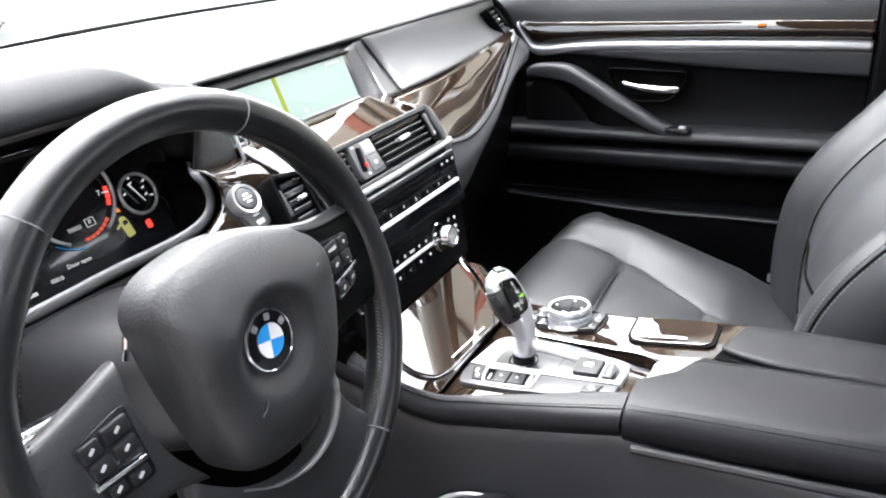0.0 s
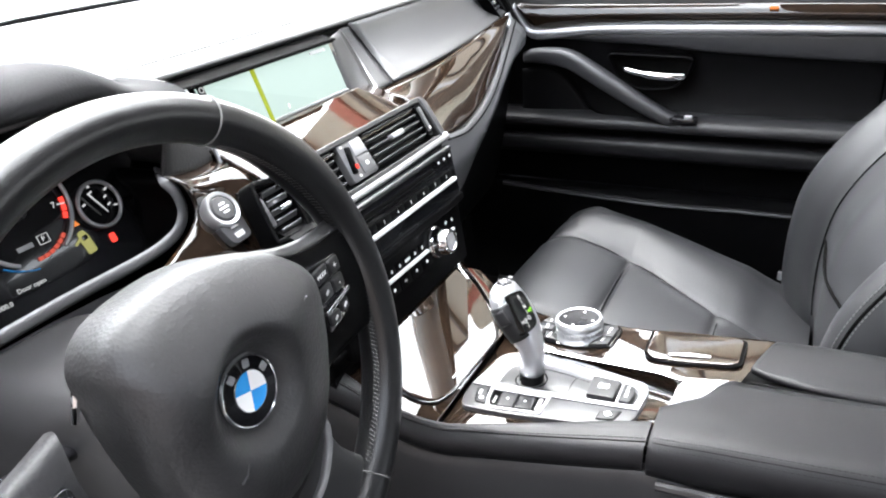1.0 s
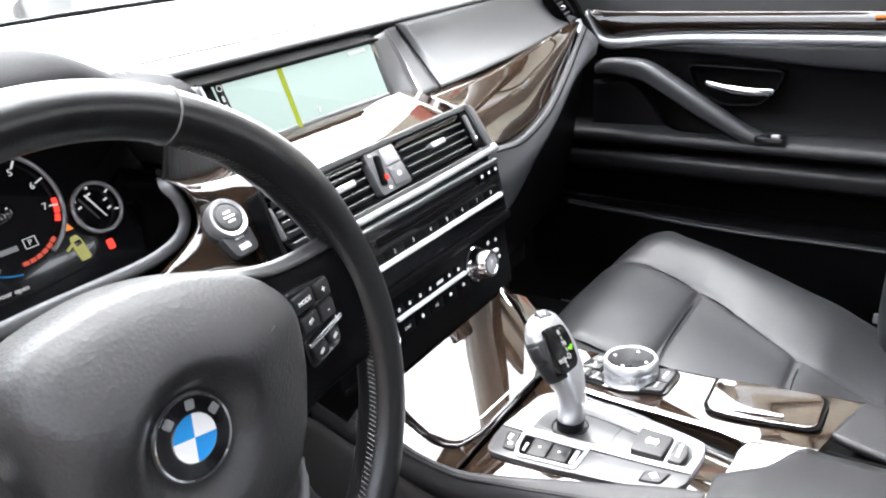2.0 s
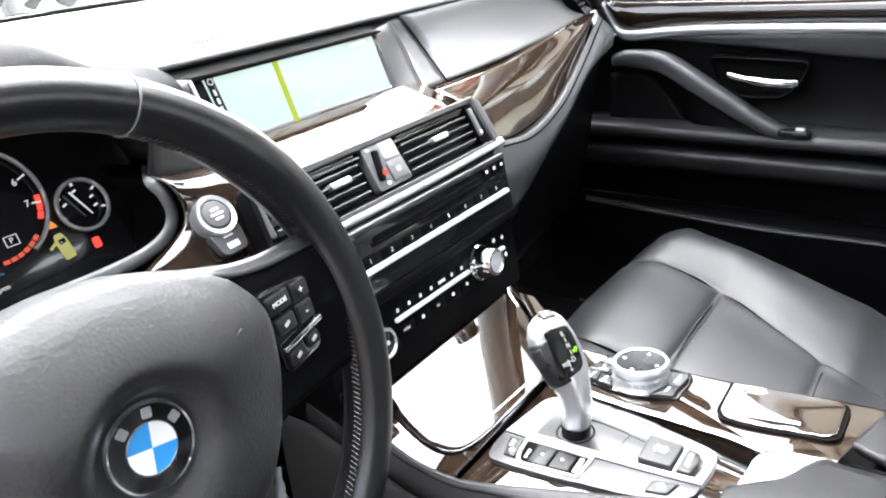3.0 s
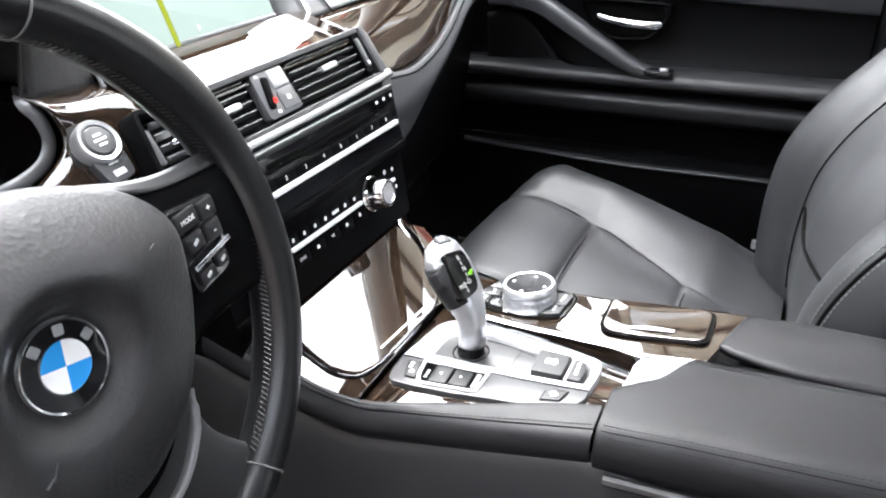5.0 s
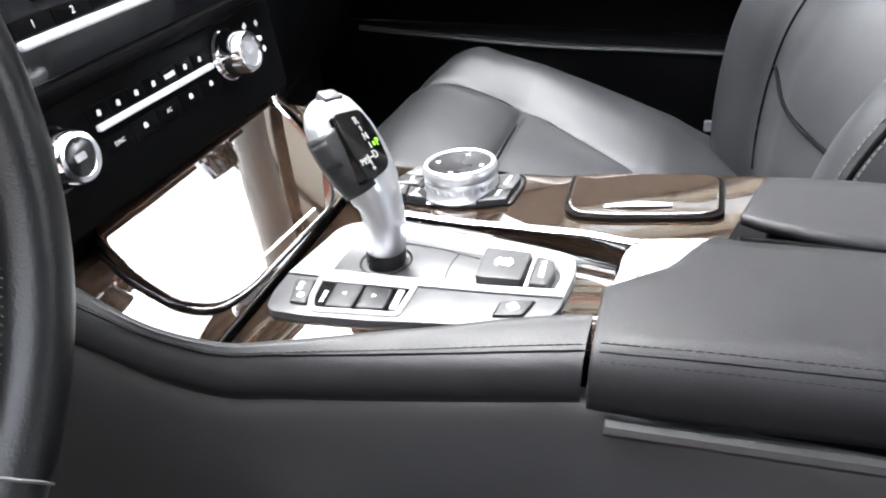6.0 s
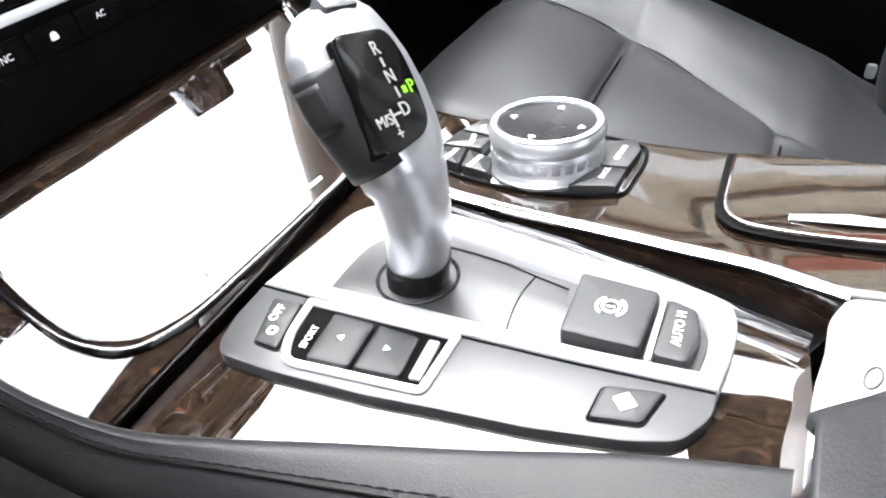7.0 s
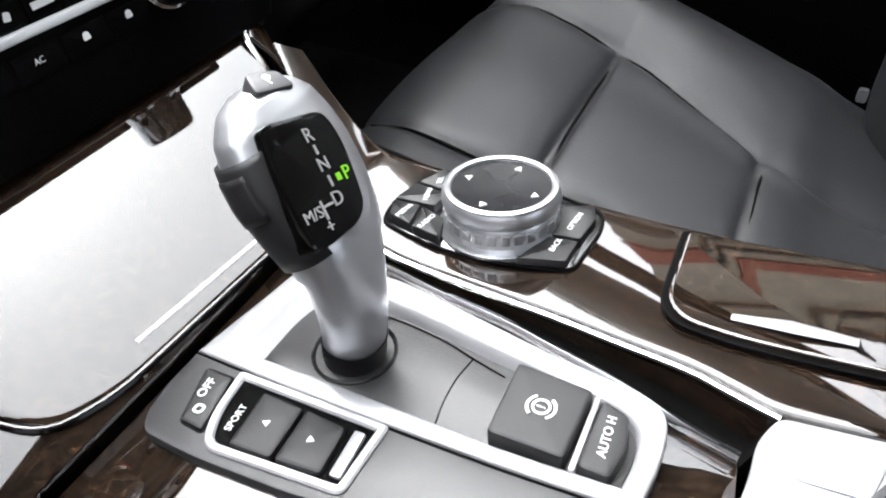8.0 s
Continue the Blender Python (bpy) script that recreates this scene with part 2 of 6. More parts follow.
def ring_frame(m, pts, width, z0, z1, r=0.004, bev=0.0008, k=4, bm=None):
    """A raised closed border along an outline."""
    bm = bm or bmesh.new()
    o = rounded(pts, r, k)
    prof = [(0, z0), (0, z1 - bev), (bev, z1), (width - bev, z1), (width, z1 - bev), (width, z0)]
    loops = [[bm.verts.new(m @ V3((p.x, p.y, z))) for p in inset(o, d)] for d, z in prof]
    n = len(o)
    for a, b in zip(loops, loops[1:] + loops[:1]):
        for i in range(n):
            bm.faces.new((a[i], a[(i + 1) % n], b[(i + 1) % n], b[i]))
    return bm


def rect(cx, cy, w, h, turn=0.0):
    c, s = math.cos(radians(turn)), math.sin(radians(turn))
    return [(cx + c * x - s * y, cy + s * x + c * y) for x, y in ((-w / 2, -h / 2), (w / 2, -h / 2), (w / 2, h / 2), (-w / 2, h / 2))]


def lathe(m, prof, n=40, bm=None):
    """A turned piece; a profile that does not reach the axis closes into a ring."""
    bm = bm or bmesh.new()
    big = max(r for r, z in prof)
    loop = prof if prof[-1][0] < 0.4 * big else prof + prof[:1]
    rows = [[m @ V3((r * math.cos(2 * math.pi * i / n), r * math.sin(2 * math.pi * i / n), z)) for i in range(n)] for r, z in loop]
    quads(bm, rows, True)
    if loop is prof:
        bm.verts.ensure_lookup_table()
        bm.faces.new(bm.verts[-n:])
    else:
        bmesh.ops.remove_doubles(bm, verts=bm.verts, dist=1e-7)
    return bm


def tube(pts, r, n=8, closed=False, bm=None, flat=1.0, up=(0, 0, 1)):
    """A round or flattened bar along a line; r one radius or one for each point."""
    bm = bm or bmesh.new()
    pts = [V3(p) for p in pts]
    rows = []
    for i, p in enumerate(pts):
        a = pts[i - 1] if closed or i else p
        b = pts[(i + 1) % len(pts)] if closed or i + 1 < len(pts) else p
        t = (b - a).normalized()
        s = t.cross(V3(up))
        s = s.normalized() if s.length > 1e-6 else V3((1, 0, 0))
        w = s.cross(t)
        rr = r[i] if isinstance(r, (list, tuple)) else r
        rows.append([p + s * math.cos(2 * math.pi * j / n) * rr + w * math.sin(2 * math.pi * j / n) * rr * flat for j in range(n)])
    if closed:
        rows.append(rows[0])
    quads(bm, rows, True, not closed)
    if closed:
        bmesh.ops.remove_doubles(bm, verts=bm.verts, dist=1e-6)
    return bm


def writing(s, size, m, mat, parent, name="lettering", depth=0.0002, align="CENTER"):
    """Raised print in the built-in font, centred on the plane m."""
    c = bpy.data.curves.new(name, "FONT")
    c.body, c.size, c.extrude, c.align_x, c.align_y, c.resolution_u = s, size, depth, align, "CENTER", 3
    tmp = new(name, c)
    dg = bpy.context.evaluated_depsgraph_get()
    me = bpy.data.meshes.new_from_object(tmp.evaluated_get(dg))
    bpy.data.objects.remove(tmp)
    bpy.data.curves.remove(c)
    bm = bmesh.new()
    bm.from_mesh(me)
    bpy.data.meshes.remove(me)
    bmesh.ops.transform(bm, matrix=m, verts=bm.verts)
    return part(name, bm, mat, parent, smooth=False)


def at(m, x, y, z=0.0, turn=0.0):
    return m @ pose(x, y, z, 0, 0, turn)


def stitches(pts, length, gap, r, parent, name="stitching", lift=0.0004, mat=THREAD):
    """A row of short thread stitches along a line."""
    pts = [V3(p) for p in pts]
    bm, run = bmesh.new(), 0.0
    for a, b in zip(pts, pts[1:]):
        d = (b - a)
        while run < d.length:
            p = a + d.normalized() * run
            q = p + d.normalized() * length
            tube([p, p.lerp(q, 0.5) + V3((0, 0, lift)), q], [r * 0.6, r, r * 0.6], 5, bm=bm)
            run += length + gap
        run -= d.length
    return tagged(part(name, bm, mat, parent), kind="stuff")

# ---- planes of the cabin ----
SCR = frame_at((0, 0.308, 0.919), (1, 0, 0), (0, 0.373, 0.928))
VENT = frame_at((0, 0.209, 0.828), (1, 0, 0), (0, 0.468, 0.884))
STACK = frame_at((0, 0.165, 0.730), (1, 0, 0), (0, 0.196, 0.980))
CLUS = frame_at((-0.234, 0.320, 0.839), (1, 0, 0), (0, 0.349, 0.937))
WHEEL = frame_at((-0.3805, 0.0671, 0.7973), (0.9998, -0.0196, 0), (0.0041, 0.2104, 0.9776))
PL = frame_at((0, 0, 0.6012), (1, 0, 0), (0, 1, -0.075))


def glass_y(x):
    return 0.66 - 0.42 * x * x


# ---- setting: car shell, ground, distance ----
def slab_world(name, pts, z0, z1, mat, label, kind="structure", r=0.0):
    m = Matrix.Identity(4)
    ob = part(name, slab(m, pts, z0, z1, r, 0.002), mat, None, label)
    return tagged(ob, label, "", "", kind)


bm = bmesh.new()
bmesh.ops.create_grid(bm, x_segments=40, y_segments=40, size=600)
for v in bm.verts:
    v.co.z = 0.046 * v.co.x + 0.031 * v.co.y
tagged(part("ground", bm, ASPHALT, None), "pale grey asphalt street, gently sloping", "ground", "", "structure")
slab_world("floor", [(-0.70, -1.6), (0.70, -1.6), (0.70, 0.75), (-0.70, 0.75)], 0.24, 0.30, CARPET, "black carpeted cabin floor")
ROOF = surf([[(x, y, 1.30 + 0.09 * math.cos(x / 0.60 * 1.25) + 0.03 * math.cos((y + 0.8) * 1.6)) for x in (-0.60, -0.45, -0.2, 0, 0.2, 0.45, 0.60)] for y in (-0.11, -0.32, -0.7, -1.2, -1.6)], 3, 3)
tagged(part("roof", ROOF, HEADLINER, None, thick=0.03), "dark cloth headliner under the car roof", "roof", "", "structure")


def pillar(name, a, b, w, mat=PLASTIC, label="black trimmed roof pillar"):
    line = catmull([a, [(p + q) / 2 + e for p, q, e in zip(a, b, (0, 0, 0.03))], b], 6)
    return tagged(part(name, tube(line, w, 10), mat, None), label, "pillar", "", "structure")


for s in (-1, 1):
    pillar("pillar_a", (s * 0.655, 0.45, 0.925), (s * 0.560, -0.24, 1.335), 0.034, PILLAR, "pale cloth trimmed windscreen pillar")
    pillar("pillar_b", (s * 0.70, -0.62, 0.35), (s * 0.60, -0.62, 1.34), 0.05)
    pillar("pillar_c", (s * 0.70, -1.55, 0.85), (s * 0.56, -1.45, 1.33), 0.08)
tagged(part("trim_seal", tube(catmull([(0.722, 0.385, 0.908), (0.716, 0.330, 0.968), (0.658, 0.12, 1.118), (0.596, -0.17, 1.295)], 6), 0.0125, 10), PLASTIC, None), "black rubber door seal along the windscreen pillar", "seal", "", "structure")
for sd in (-1, 1):
    tagged(part("trim_rail", tube(catmull([(sd * 0.580, -0.13, 1.335), (sd * 0.610, -0.30, 1.305), (sd * 0.628, -0.62, 1.295), (sd * 0.620, -1.10, 1.290), (sd * 0.585, -1.48, 1.280)], 6), [0.036] * 4 + [0.048] * 3 + [0.058] * 18, 12), HEADLINER, None), "dark cloth rail over the door opening", "roof rail", "", "structure")
WS = surf([[(x, glass_y(x) + 0.015, 0.962) for x in (-0.68, -0.45, -0.2, 0, 0.2, 0.45, 0.68)], [(x * 0.92, glass_y(x) - 0.42, 1.19) for x in (-0.68, -0.45, -0.2, 0, 0.2, 0.45, 0.68)], [(x * 0.84, -0.13 + 0.02 * math.cos(x), 1.362) for x in (-0.68, -0.45, -0.2, 0, 0.2, 0.45, 0.68)]], 4, 6)
ws = tagged(part("window_1", WS, GLASS, None, thick=0.005), "clear raked windscreen glass", "windscreen", "", "structure")
ws.visible_shadow = False
DW = surf([[(0.775 - 0.13 * k, y - 0.50 * k * (y + 0.56) / 0.86, 0.905 + 0.42 * k) for y in (0.30, 0.0, -0.3, -0.56)] for k in (0, 0.5, 1)], 4, 4)
dw = tagged(part("window_2", DW, GLASS, None, thick=0.004), "clear passenger door window", "side window", "", "structure")
dw.visible_shadow = False
slab_world("wall_rear", [(-0.70, -1.66), (0.70, -1.66), (0.70, -1.60), (-0.70, -1.60)], 0.25, 0.95, CARPET, "dark bulkhead behind the rear seats")
slab_world("wall_front", [(-0.72, 0.70), (0.72, 0.70), (0.72, 0.76), (-0.72, 0.76)], 0.25, 0.93, CARPET, "carpeted front bulkhead of the footwells")
slab_world("trim_sill", [(-0.78, -0.62), (-0.66, -0.62), (-0.66, 0.55), (-0.78, 0.55)], 0.24, 0.36, PLASTIC, "black door sill of the open driver side", r=0.02)
for s in (-1, 1):
    slab_world("wall_kick", [(s * 0.735, 0.37), (s * 0.82, 0.37), (s * 0.82, 0.76), (s * 0.735, 0.76)][::s], 0.25, 0.90, CARPET, "carpeted kick panel beside the footwell")
slab_world("trim_sill", [(0.68, -0.62), (0.80, -0.62), (0.80, 0.30), (0.68, 0.30)], 0.24, 0.33, PLASTIC, "black door sill of the passenger side", r=0.02)
# unseen wall, added to cut light and reflections from the open driver side
slab_world("wall_light_block", [(-2.6, -9), (-2.4, -9), (-2.4, 7), (-2.6, 7)], -0.6, 2.0, BLOCKWALL, "added unseen dark wall that blocks light from the driver side")
for s in (-1, 1):
    slab_world("wall_side", [(s * 0.72, -1.62), (s * 0.80, -1.62), (s * 0.80, -0.60), (s * 0.72, -0.60)][::s], 0.25, 0.93, PLASTIC, "black rear door trim")
slab_world("trim_pillar", [(0.782, -0.240), (0.83, -0.240), (0.83, -0.60), (0.735, -0.60), (0.735, -0.318), (0.782, -0.318)], 0.25, 0.93, PLASTIC, "black lower trim of the middle pillar", r=0.01)
# bonnet and cowl beyond the glass
BON = surf([[(x, y, 0.955 - 0.05 * (y - 0.62) - 0.10 * (y - 0.62) ** 2 - 0.06 * x * x) for x in (-0.75, -0.4, 0, 0.4, 0.75)] for y in (0.70, 0.95, 1.3, 1.7)], 4, 4)
bonnet = thing("car_bonnet", "pale painted car bonnet beyond the windscreen", "car bonnet", (0, 1.1, 0.9))
part("bonnet_skin", BON, BONNET, bonnet, thick=0.01)
cowl = thing("wiper_cowl", "black wiper cowl at the foot of the windscreen", "cowl", (0, 0.68, 0.94))
part("cowl_strip", tube(catmull([(x, glass_y(x) + 0.012, 0.958) for x in (-0.118, -0.02, 0.1, 0.2, 0.45, 0.62)], 5), [0.003] + [0.005] * 4 + [0.007] * 21, 8, flat=0.7), PLASTIC, cowl)
part("cowl_panel", surf([[(x, glass_y(x) + d, 0.948 - 0.1 * d) for x in (-0.72, -0.4, 0, 0.4, 0.72)] for d in (0.02, 0.08, 0.14)], 4, 3), PLASTIC, cowl, thick=0.006)
wiper = thing("wiper", "black windscreen wiper resting on the cowl", "wiper", (-0.45, 0.66, 0.97))
part("blade", tube(catmull([(-0.60, 0.600, 0.966), (-0.48, 0.640, 0.968), (-0.36, 0.655, 0.968)], 6), 0.004, 6), RUBBER, wiper)
part("arm", tube([(-0.60, 0.615, 0.964), (-0.46, 0.655, 0.970)], 0.005, 6), PLASTIC, wiper)

# street: pale buildings on the passenger side, a white parked car ahead
house = thing("building", "tan rendered shop building with a red band", "building", (9.5, -6, 0))
ID = Matrix.Identity(4)


def block(y0, y1, x0, x1, z0, z1):
    return slab(ID, [(x0, y0), (x1, y0), (x1, y1), (x0, y1)], z0, z1, 0.0, 0.02)


part("wall", block(-7.4, -1.6, 9.2, 12, -0.6, 6.9), FACADE, house, smooth=False)
part("wall", block(-1.6, 3.45, 9.2, 12, -0.6, 8.7), FACADE, house, "taller tan corner bay", smooth=False)
part("roof", block(-7.6, -1.6, 9.02, 12.2, 6.9, 7.06), GREYP, house, smooth=False)
part("roof", block(-1.7, 3.55, 9.02, 12.2, 8.7, 8.86), GREYP, house, smooth=False)
part("band", block(-1.6, 3.45, 9.12, 9.21, 7.10, 7.36), REDBAND, house, "red painted band", smooth=False)
part("fascia_board", block(-7.4, 3.45, 9.10, 9.21, 3.75, 5.05), BROWNBOARD, house, "dark brown fascia over the shop front", smooth=False)
part("band", block(-7.4, 3.45, 9.12, 9.21, 5.32, 5.58), WHITEENAMEL, house, "white painted band", smooth=False)
for z in (8.25, 6.80, 6.55):
    part("ledge", block(-1.6, 3.45, 9.08, 9.21, z, z + 0.07), GREYP, house, "grey stone ledge", smooth=False)
for z in (5.9, 5.05):
    part("ledge", block(-7.4, 3.45, 9.08, 9.21, z, z + 0.07), GREYP, house, "grey stone ledge", smooth=False)
for fl in (0.9,):
    for k in range(4):
        y0 = -3.0 + k * 1.62
        w = part("window", block(y0, y0 + 0.95, 9.13, 9.22, fl, fl + 1.45), WHITEENAMEL, house, "white framed window", smooth=False)
        part("pane", block(y0 + 0.08, y0 + 0.87, 9.10, 9.14, fl + 0.08, fl + 1.37), GLOSS, w, smooth=False)


def parked_car(m):
    e = thing("parked_car", "white saloon car parked across the street", "car", m.translation)
    prof = [(-2.2, 0.35), (-2.25, 0.7), (-2.1, 0.95), (-1.3, 1.02), (-0.75, 1.42), (0.45, 1.44), (1.1, 1.05), (2.1, 0.90), (2.3, 0.62), (2.25, 0.33)]
    rows = []
    for wy, sh in ((-0.86, 0.94), (-0.90, 1.0), (-0.6, 1.03), (0, 1.04), (0.6, 1.03), (0.90, 1.0), (0.86, 0.94)):
        rows.append([m @ V3((x, wy * (0.82 if z > 1.2 else 1.0), z * sh)) for x, z in prof])
    part("body", surf(rows, 4, 2), CARPAINT, e)
    part("underside", slab(m, [(-2.1, -0.8), (2.1, -0.8), (2.1, 0.8), (-2.1, 0.8)], 0.24, 0.34, 0.1), HAZED, e)
    for sx in (-1.4, 1.42):
        for sy in (-0.88,):
            wm = m @ pose(sx, sy, 0.33, 90 if sy < 0 else -90)
            part("arch", lathe(wm @ pose(0, 0, -0.06), [(0.37, 0), (0.37, 0.045), (0.30, 0.05)], 32), HAZED, e)
            w = part("wheel", lathe(wm, [(0.20, -0.1), (0.33, -0.09), (0.335, 0), (0.31, 0.02), (0.225, 0.02), (0.22, 0.0)], 36), HAZED, e)
            part("rim", lathe(wm, [(0.22, -0.02), (0.222, 0.012), (0.19, 0.015), (0.12, 0.0), (0.06, 0.012), (0.02, 0.016)], 36), SILVER, w)
    part("side_window", slab(m @ pose(0, -0.80, 0, 90), [(-1.2, 1.04), (0.95, 1.04), (0.40, 1.38), (-0.70, 1.36)], 0.03, 0.08, 0.05), GLOSS, e)
    return e


parked_car(pose(5.25, 12.4, 0.62, 1.8, -2.6, 16.4))
kerb = thing("yellow_kerb", "yellow painted kerb by the parked car", "kerb", (9.0, 13.2, 0.8))
part("kerb_stone", slab(pose(9.1, 13.2, 0.80, 0, -2.6, 16), [(-1.6, -0.15), (-0.2, -0.15), (-0.2, 0.15), (-1.6, 0.15)], -0.1, 0.12, 0.02), YELLOW, kerb)

# ---- dashboard ----
dash = thing("dashboard", "black dashboard with lacquered dark wood trim", "dashboard", (0, 0.30, 0.80))


part("dash_core", slab(Matrix.Identity(4), [(-0.69, 0.360), (0.57, 0.360), (0.57, 0.44), (0.45, 0.55), (-0.45, 0.55), (-0.69, 0.44)], 0.45, 0.905, 0.01), VOID, dash)


part("top_pad", surf([[(x, glass_y(x), 0.957), (x, glass_y(x) * 0.72 + 0.08, 0.950), (x, 0.370, 0.9400), (x, 0.346, 0.9350), (x, 0.331, 0.9305), (x, 0.3245, 0.9265), (x, 0.3260, 0.9215), (x, 0.340, 0.917)] for x in (-0.70, -0.60, -0.40, -0.17, 0.1, 0.3, 0.45, 0.56, 0.66)], 5, 4), DASHTOP, dash, "grained dash skin, windscreen glare put into its pale colour")
# sheet over the gap, its near-black colour stands for the lip's shade
part("lip_shade_sheet", surf([[(x, 0.338, 0.9210), (x, 0.322, 0.9165), (x, 0.3040, 0.9130)] for x in (-0.19, -0.08, 0.04, 0.132)], 4, 4), VOID, dash, "near-black sheet standing in for shade under the dash lip", thick=0.002)


def hood_z(x):
    t = min(1.0, max(0.0, (x + 0.275) / 0.085)) if x > -0.374 else min(1.0, max(0.0, (-0.473 - x) / 0.085))
    return 0.971 - 0.036 * t * t * (3 - 2 * t)


HX = [-0.575, -0.545, -0.51, -0.475, -0.42, -0.36, -0.30, -0.265, -0.24, -0.215, -0.19, -0.172]
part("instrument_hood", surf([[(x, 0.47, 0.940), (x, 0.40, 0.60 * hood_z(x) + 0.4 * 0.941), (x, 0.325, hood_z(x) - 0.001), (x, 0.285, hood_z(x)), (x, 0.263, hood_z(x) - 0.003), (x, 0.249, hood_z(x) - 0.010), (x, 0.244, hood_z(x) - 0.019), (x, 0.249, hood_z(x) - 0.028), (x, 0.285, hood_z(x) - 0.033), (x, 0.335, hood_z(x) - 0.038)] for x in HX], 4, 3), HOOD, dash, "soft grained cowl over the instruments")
part("binnacle_side", surf([[(-0.172, 0.47, 0.936), (-0.165, 0.30, 0.934), (-0.180, 0.255, 0.928)], [(-0.175, 0.40, 0.90), (-0.165, 0.31, 0.89), (-0.190, 0.262, 0.90)], [(-0.180, 0.36, 0.86), (-0.165, 0.31, 0.855), (-0.200, 0.266, 0.862)]], 4, 4), PAD, dash, thick=0.003)
part("panel_beside_screen", surf([[(-0.185, 0.262, 0.93), (-0.15, 0.286, 0.920), (-0.124, 0.304, 0.914)], [(-0.195, 0.266, 0.89), (-0.15, 0.282, 0.885), (-0.124, 0.295, 0.885)], [(-0.205, 0.27, 0.85), (-0.15, 0.278, 0.845), (-0.124, 0.283, 0.842)]], 4, 4), PAD, dash, thick=0.003)
PROF0 = [(0.196, 0.338, 0.924), (0.196, 0.326, 0.918), (0.204, 0.318, 0.900), (0.207, 0.304, 0.880), (0.2035, 0.286, 0.862), (0.195, 0.266, 0.8475)]
PROF1 = [(0.645, 0.336, 0.924), (0.646, 0.330, 0.918), (0.650, 0.328, 0.904), (0.651, 0.322, 0.888), (0.649, 0.311, 0.874), (0.640, 0.292, 0.8650)]
PR = [[tuple((1 - s) * p + s * q + (0, -0.0104 * s * (1 - s) * k, -0.006 * s * (1 - s) * (k == 5))[i] for i, (p, q) in enumerate(zip(a0, a1))) for k, (a0, a1) in enumerate(zip(PROF0, PROF1))] for s in (0, 0.2, 0.4, 0.6, 0.8, 1.0)]
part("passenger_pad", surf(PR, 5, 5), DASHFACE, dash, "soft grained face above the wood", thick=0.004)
UE = [(0.155, 0.272, 0.8425), (0.190, 0.264, 0.8455), (0.30, 0.262, 0.8470), (0.40, 0.264, 0.8530), (0.50, 0.268, 0.8610), (0.57, 0.275, 0.8645), (0.625, 0.286, 0.862)]
LE = [(0.153, 0.212, 0.830), (0.176, 0.191, 0.787), (0.26, 0.199, 0.776), (0.36, 0.212, 0.788), (0.47, 0.236, 0.815), (0.54, 0.256, 0.838), (0.60, 0.275, 0.856)]
WR = [UE, [tuple((a + b) / 2 + d for a, b, d in zip(p, q, (0, -0.006, 0.004))) for p, q in zip(UE, LE)], LE]
part("wood_trim", surf(WR, 6, 6), WOOD, dash, "lacquered dark burr wood trim", thick=0.003)
part("wood_ledge", surf([[(x, y, z) for x in (-0.128, -0.05, 0.05, 0.155)] for y, z in ((0.286, 0.8560), (0.262, 0.8469), (0.240, 0.8384), (0.222, 0.8312), (0.2105, 0.8262))], 4, 4), WOOD, dash, "lacquered wood ledge below the screen", thick=0.003)
part("ledge_line", tube([(-0.126, 0.2850, 0.8572), (0.0, 0.2850, 0.8572), (0.114, 0.2835, 0.8565)], 0.0024, 8), GREYSILVER, dash, "thin grey strip under the screen")
part("wood_panel", surf([[(-0.205, 0.274, 0.861), (-0.185, 0.277, 0.854), (-0.158, 0.281, 0.849), (-0.128, 0.284, 0.8475)], [(-0.195, 0.254, 0.848), (-0.178, 0.254, 0.844), (-0.153, 0.253, 0.841), (-0.128, 0.248, 0.840)], [(-0.199, 0.247, 0.818), (-0.178, 0.243, 0.820), (-0.156, 0.240, 0.818), (-0.128, 0.228, 0.820)], [(-0.268, 0.232, 0.795), (-0.21, 0.222, 0.786), (-0.168, 0.212, 0.772), (-0.128, 0.202, 0.775)]], 5, 5), WOOD, dash, "lacquered wood panel round the start button", thick=0.003)
part("chrome_edge", tube(catmull([(-0.275, 0.226, 0.801), (-0.21, 0.215, 0.783), (-0.165, 0.204, 0.768), (-0.11, 0.196, 0.764)], 5), 0.0028, 8), CHROME, dash, "thin chrome edge")
LL = [(0.158, 0.178, 0.722), (0.205, 0.188, 0.703), (0.28, 0.200, 0.722), (0.38, 0.218, 0.752), (0.50, 0.242, 0.788), (0.665, 0.268, 0.806)]
LU = [(0.152, 0.194, 0.792), (0.176, 0.190, 0.7860), (0.26, 0.198, 0.775), (0.36, 0.211, 0.787), (0.47, 0.235, 0.814), (0.640, 0.280, 0.855)]
part("leather_band", surf([LU, [tuple((a + b) / 2 + d for a, b, d in zip(p, q, (0, -0.012, 0))) for p, q in zip(LU, LL)], LL], 6, 6), DOORTRIM, dash, "grey-black stitched leather band", thick=0.004)
part("band_seam", tube(catmull([(a[0], a[1] - 0.0075, a[2] - 0.004) for a in LU[1:]], 6), 0.0012, 6), VOID, dash)
part("end_cap", surf([[(0.632, 0.2885, 0.8625), (0.641, 0.2885, 0.864), (0.652, 0.290, 0.863)], [(0.606, 0.2735, 0.846), (0.624, 0.2720, 0.842), (0.643, 0.276, 0.842)]], 4, 4), SILVER, dash, "satin silver trim end", thick=0.003)
part("end_seal", tube(catmull([(0.664, 0.350, 0.928), (0.664, 0.325, 0.908), (0.664, 0.305, 0.886), (0.662, 0.291, 0.864)], 5), 0.0065, 8), VOID, dash, "black rubber seal")
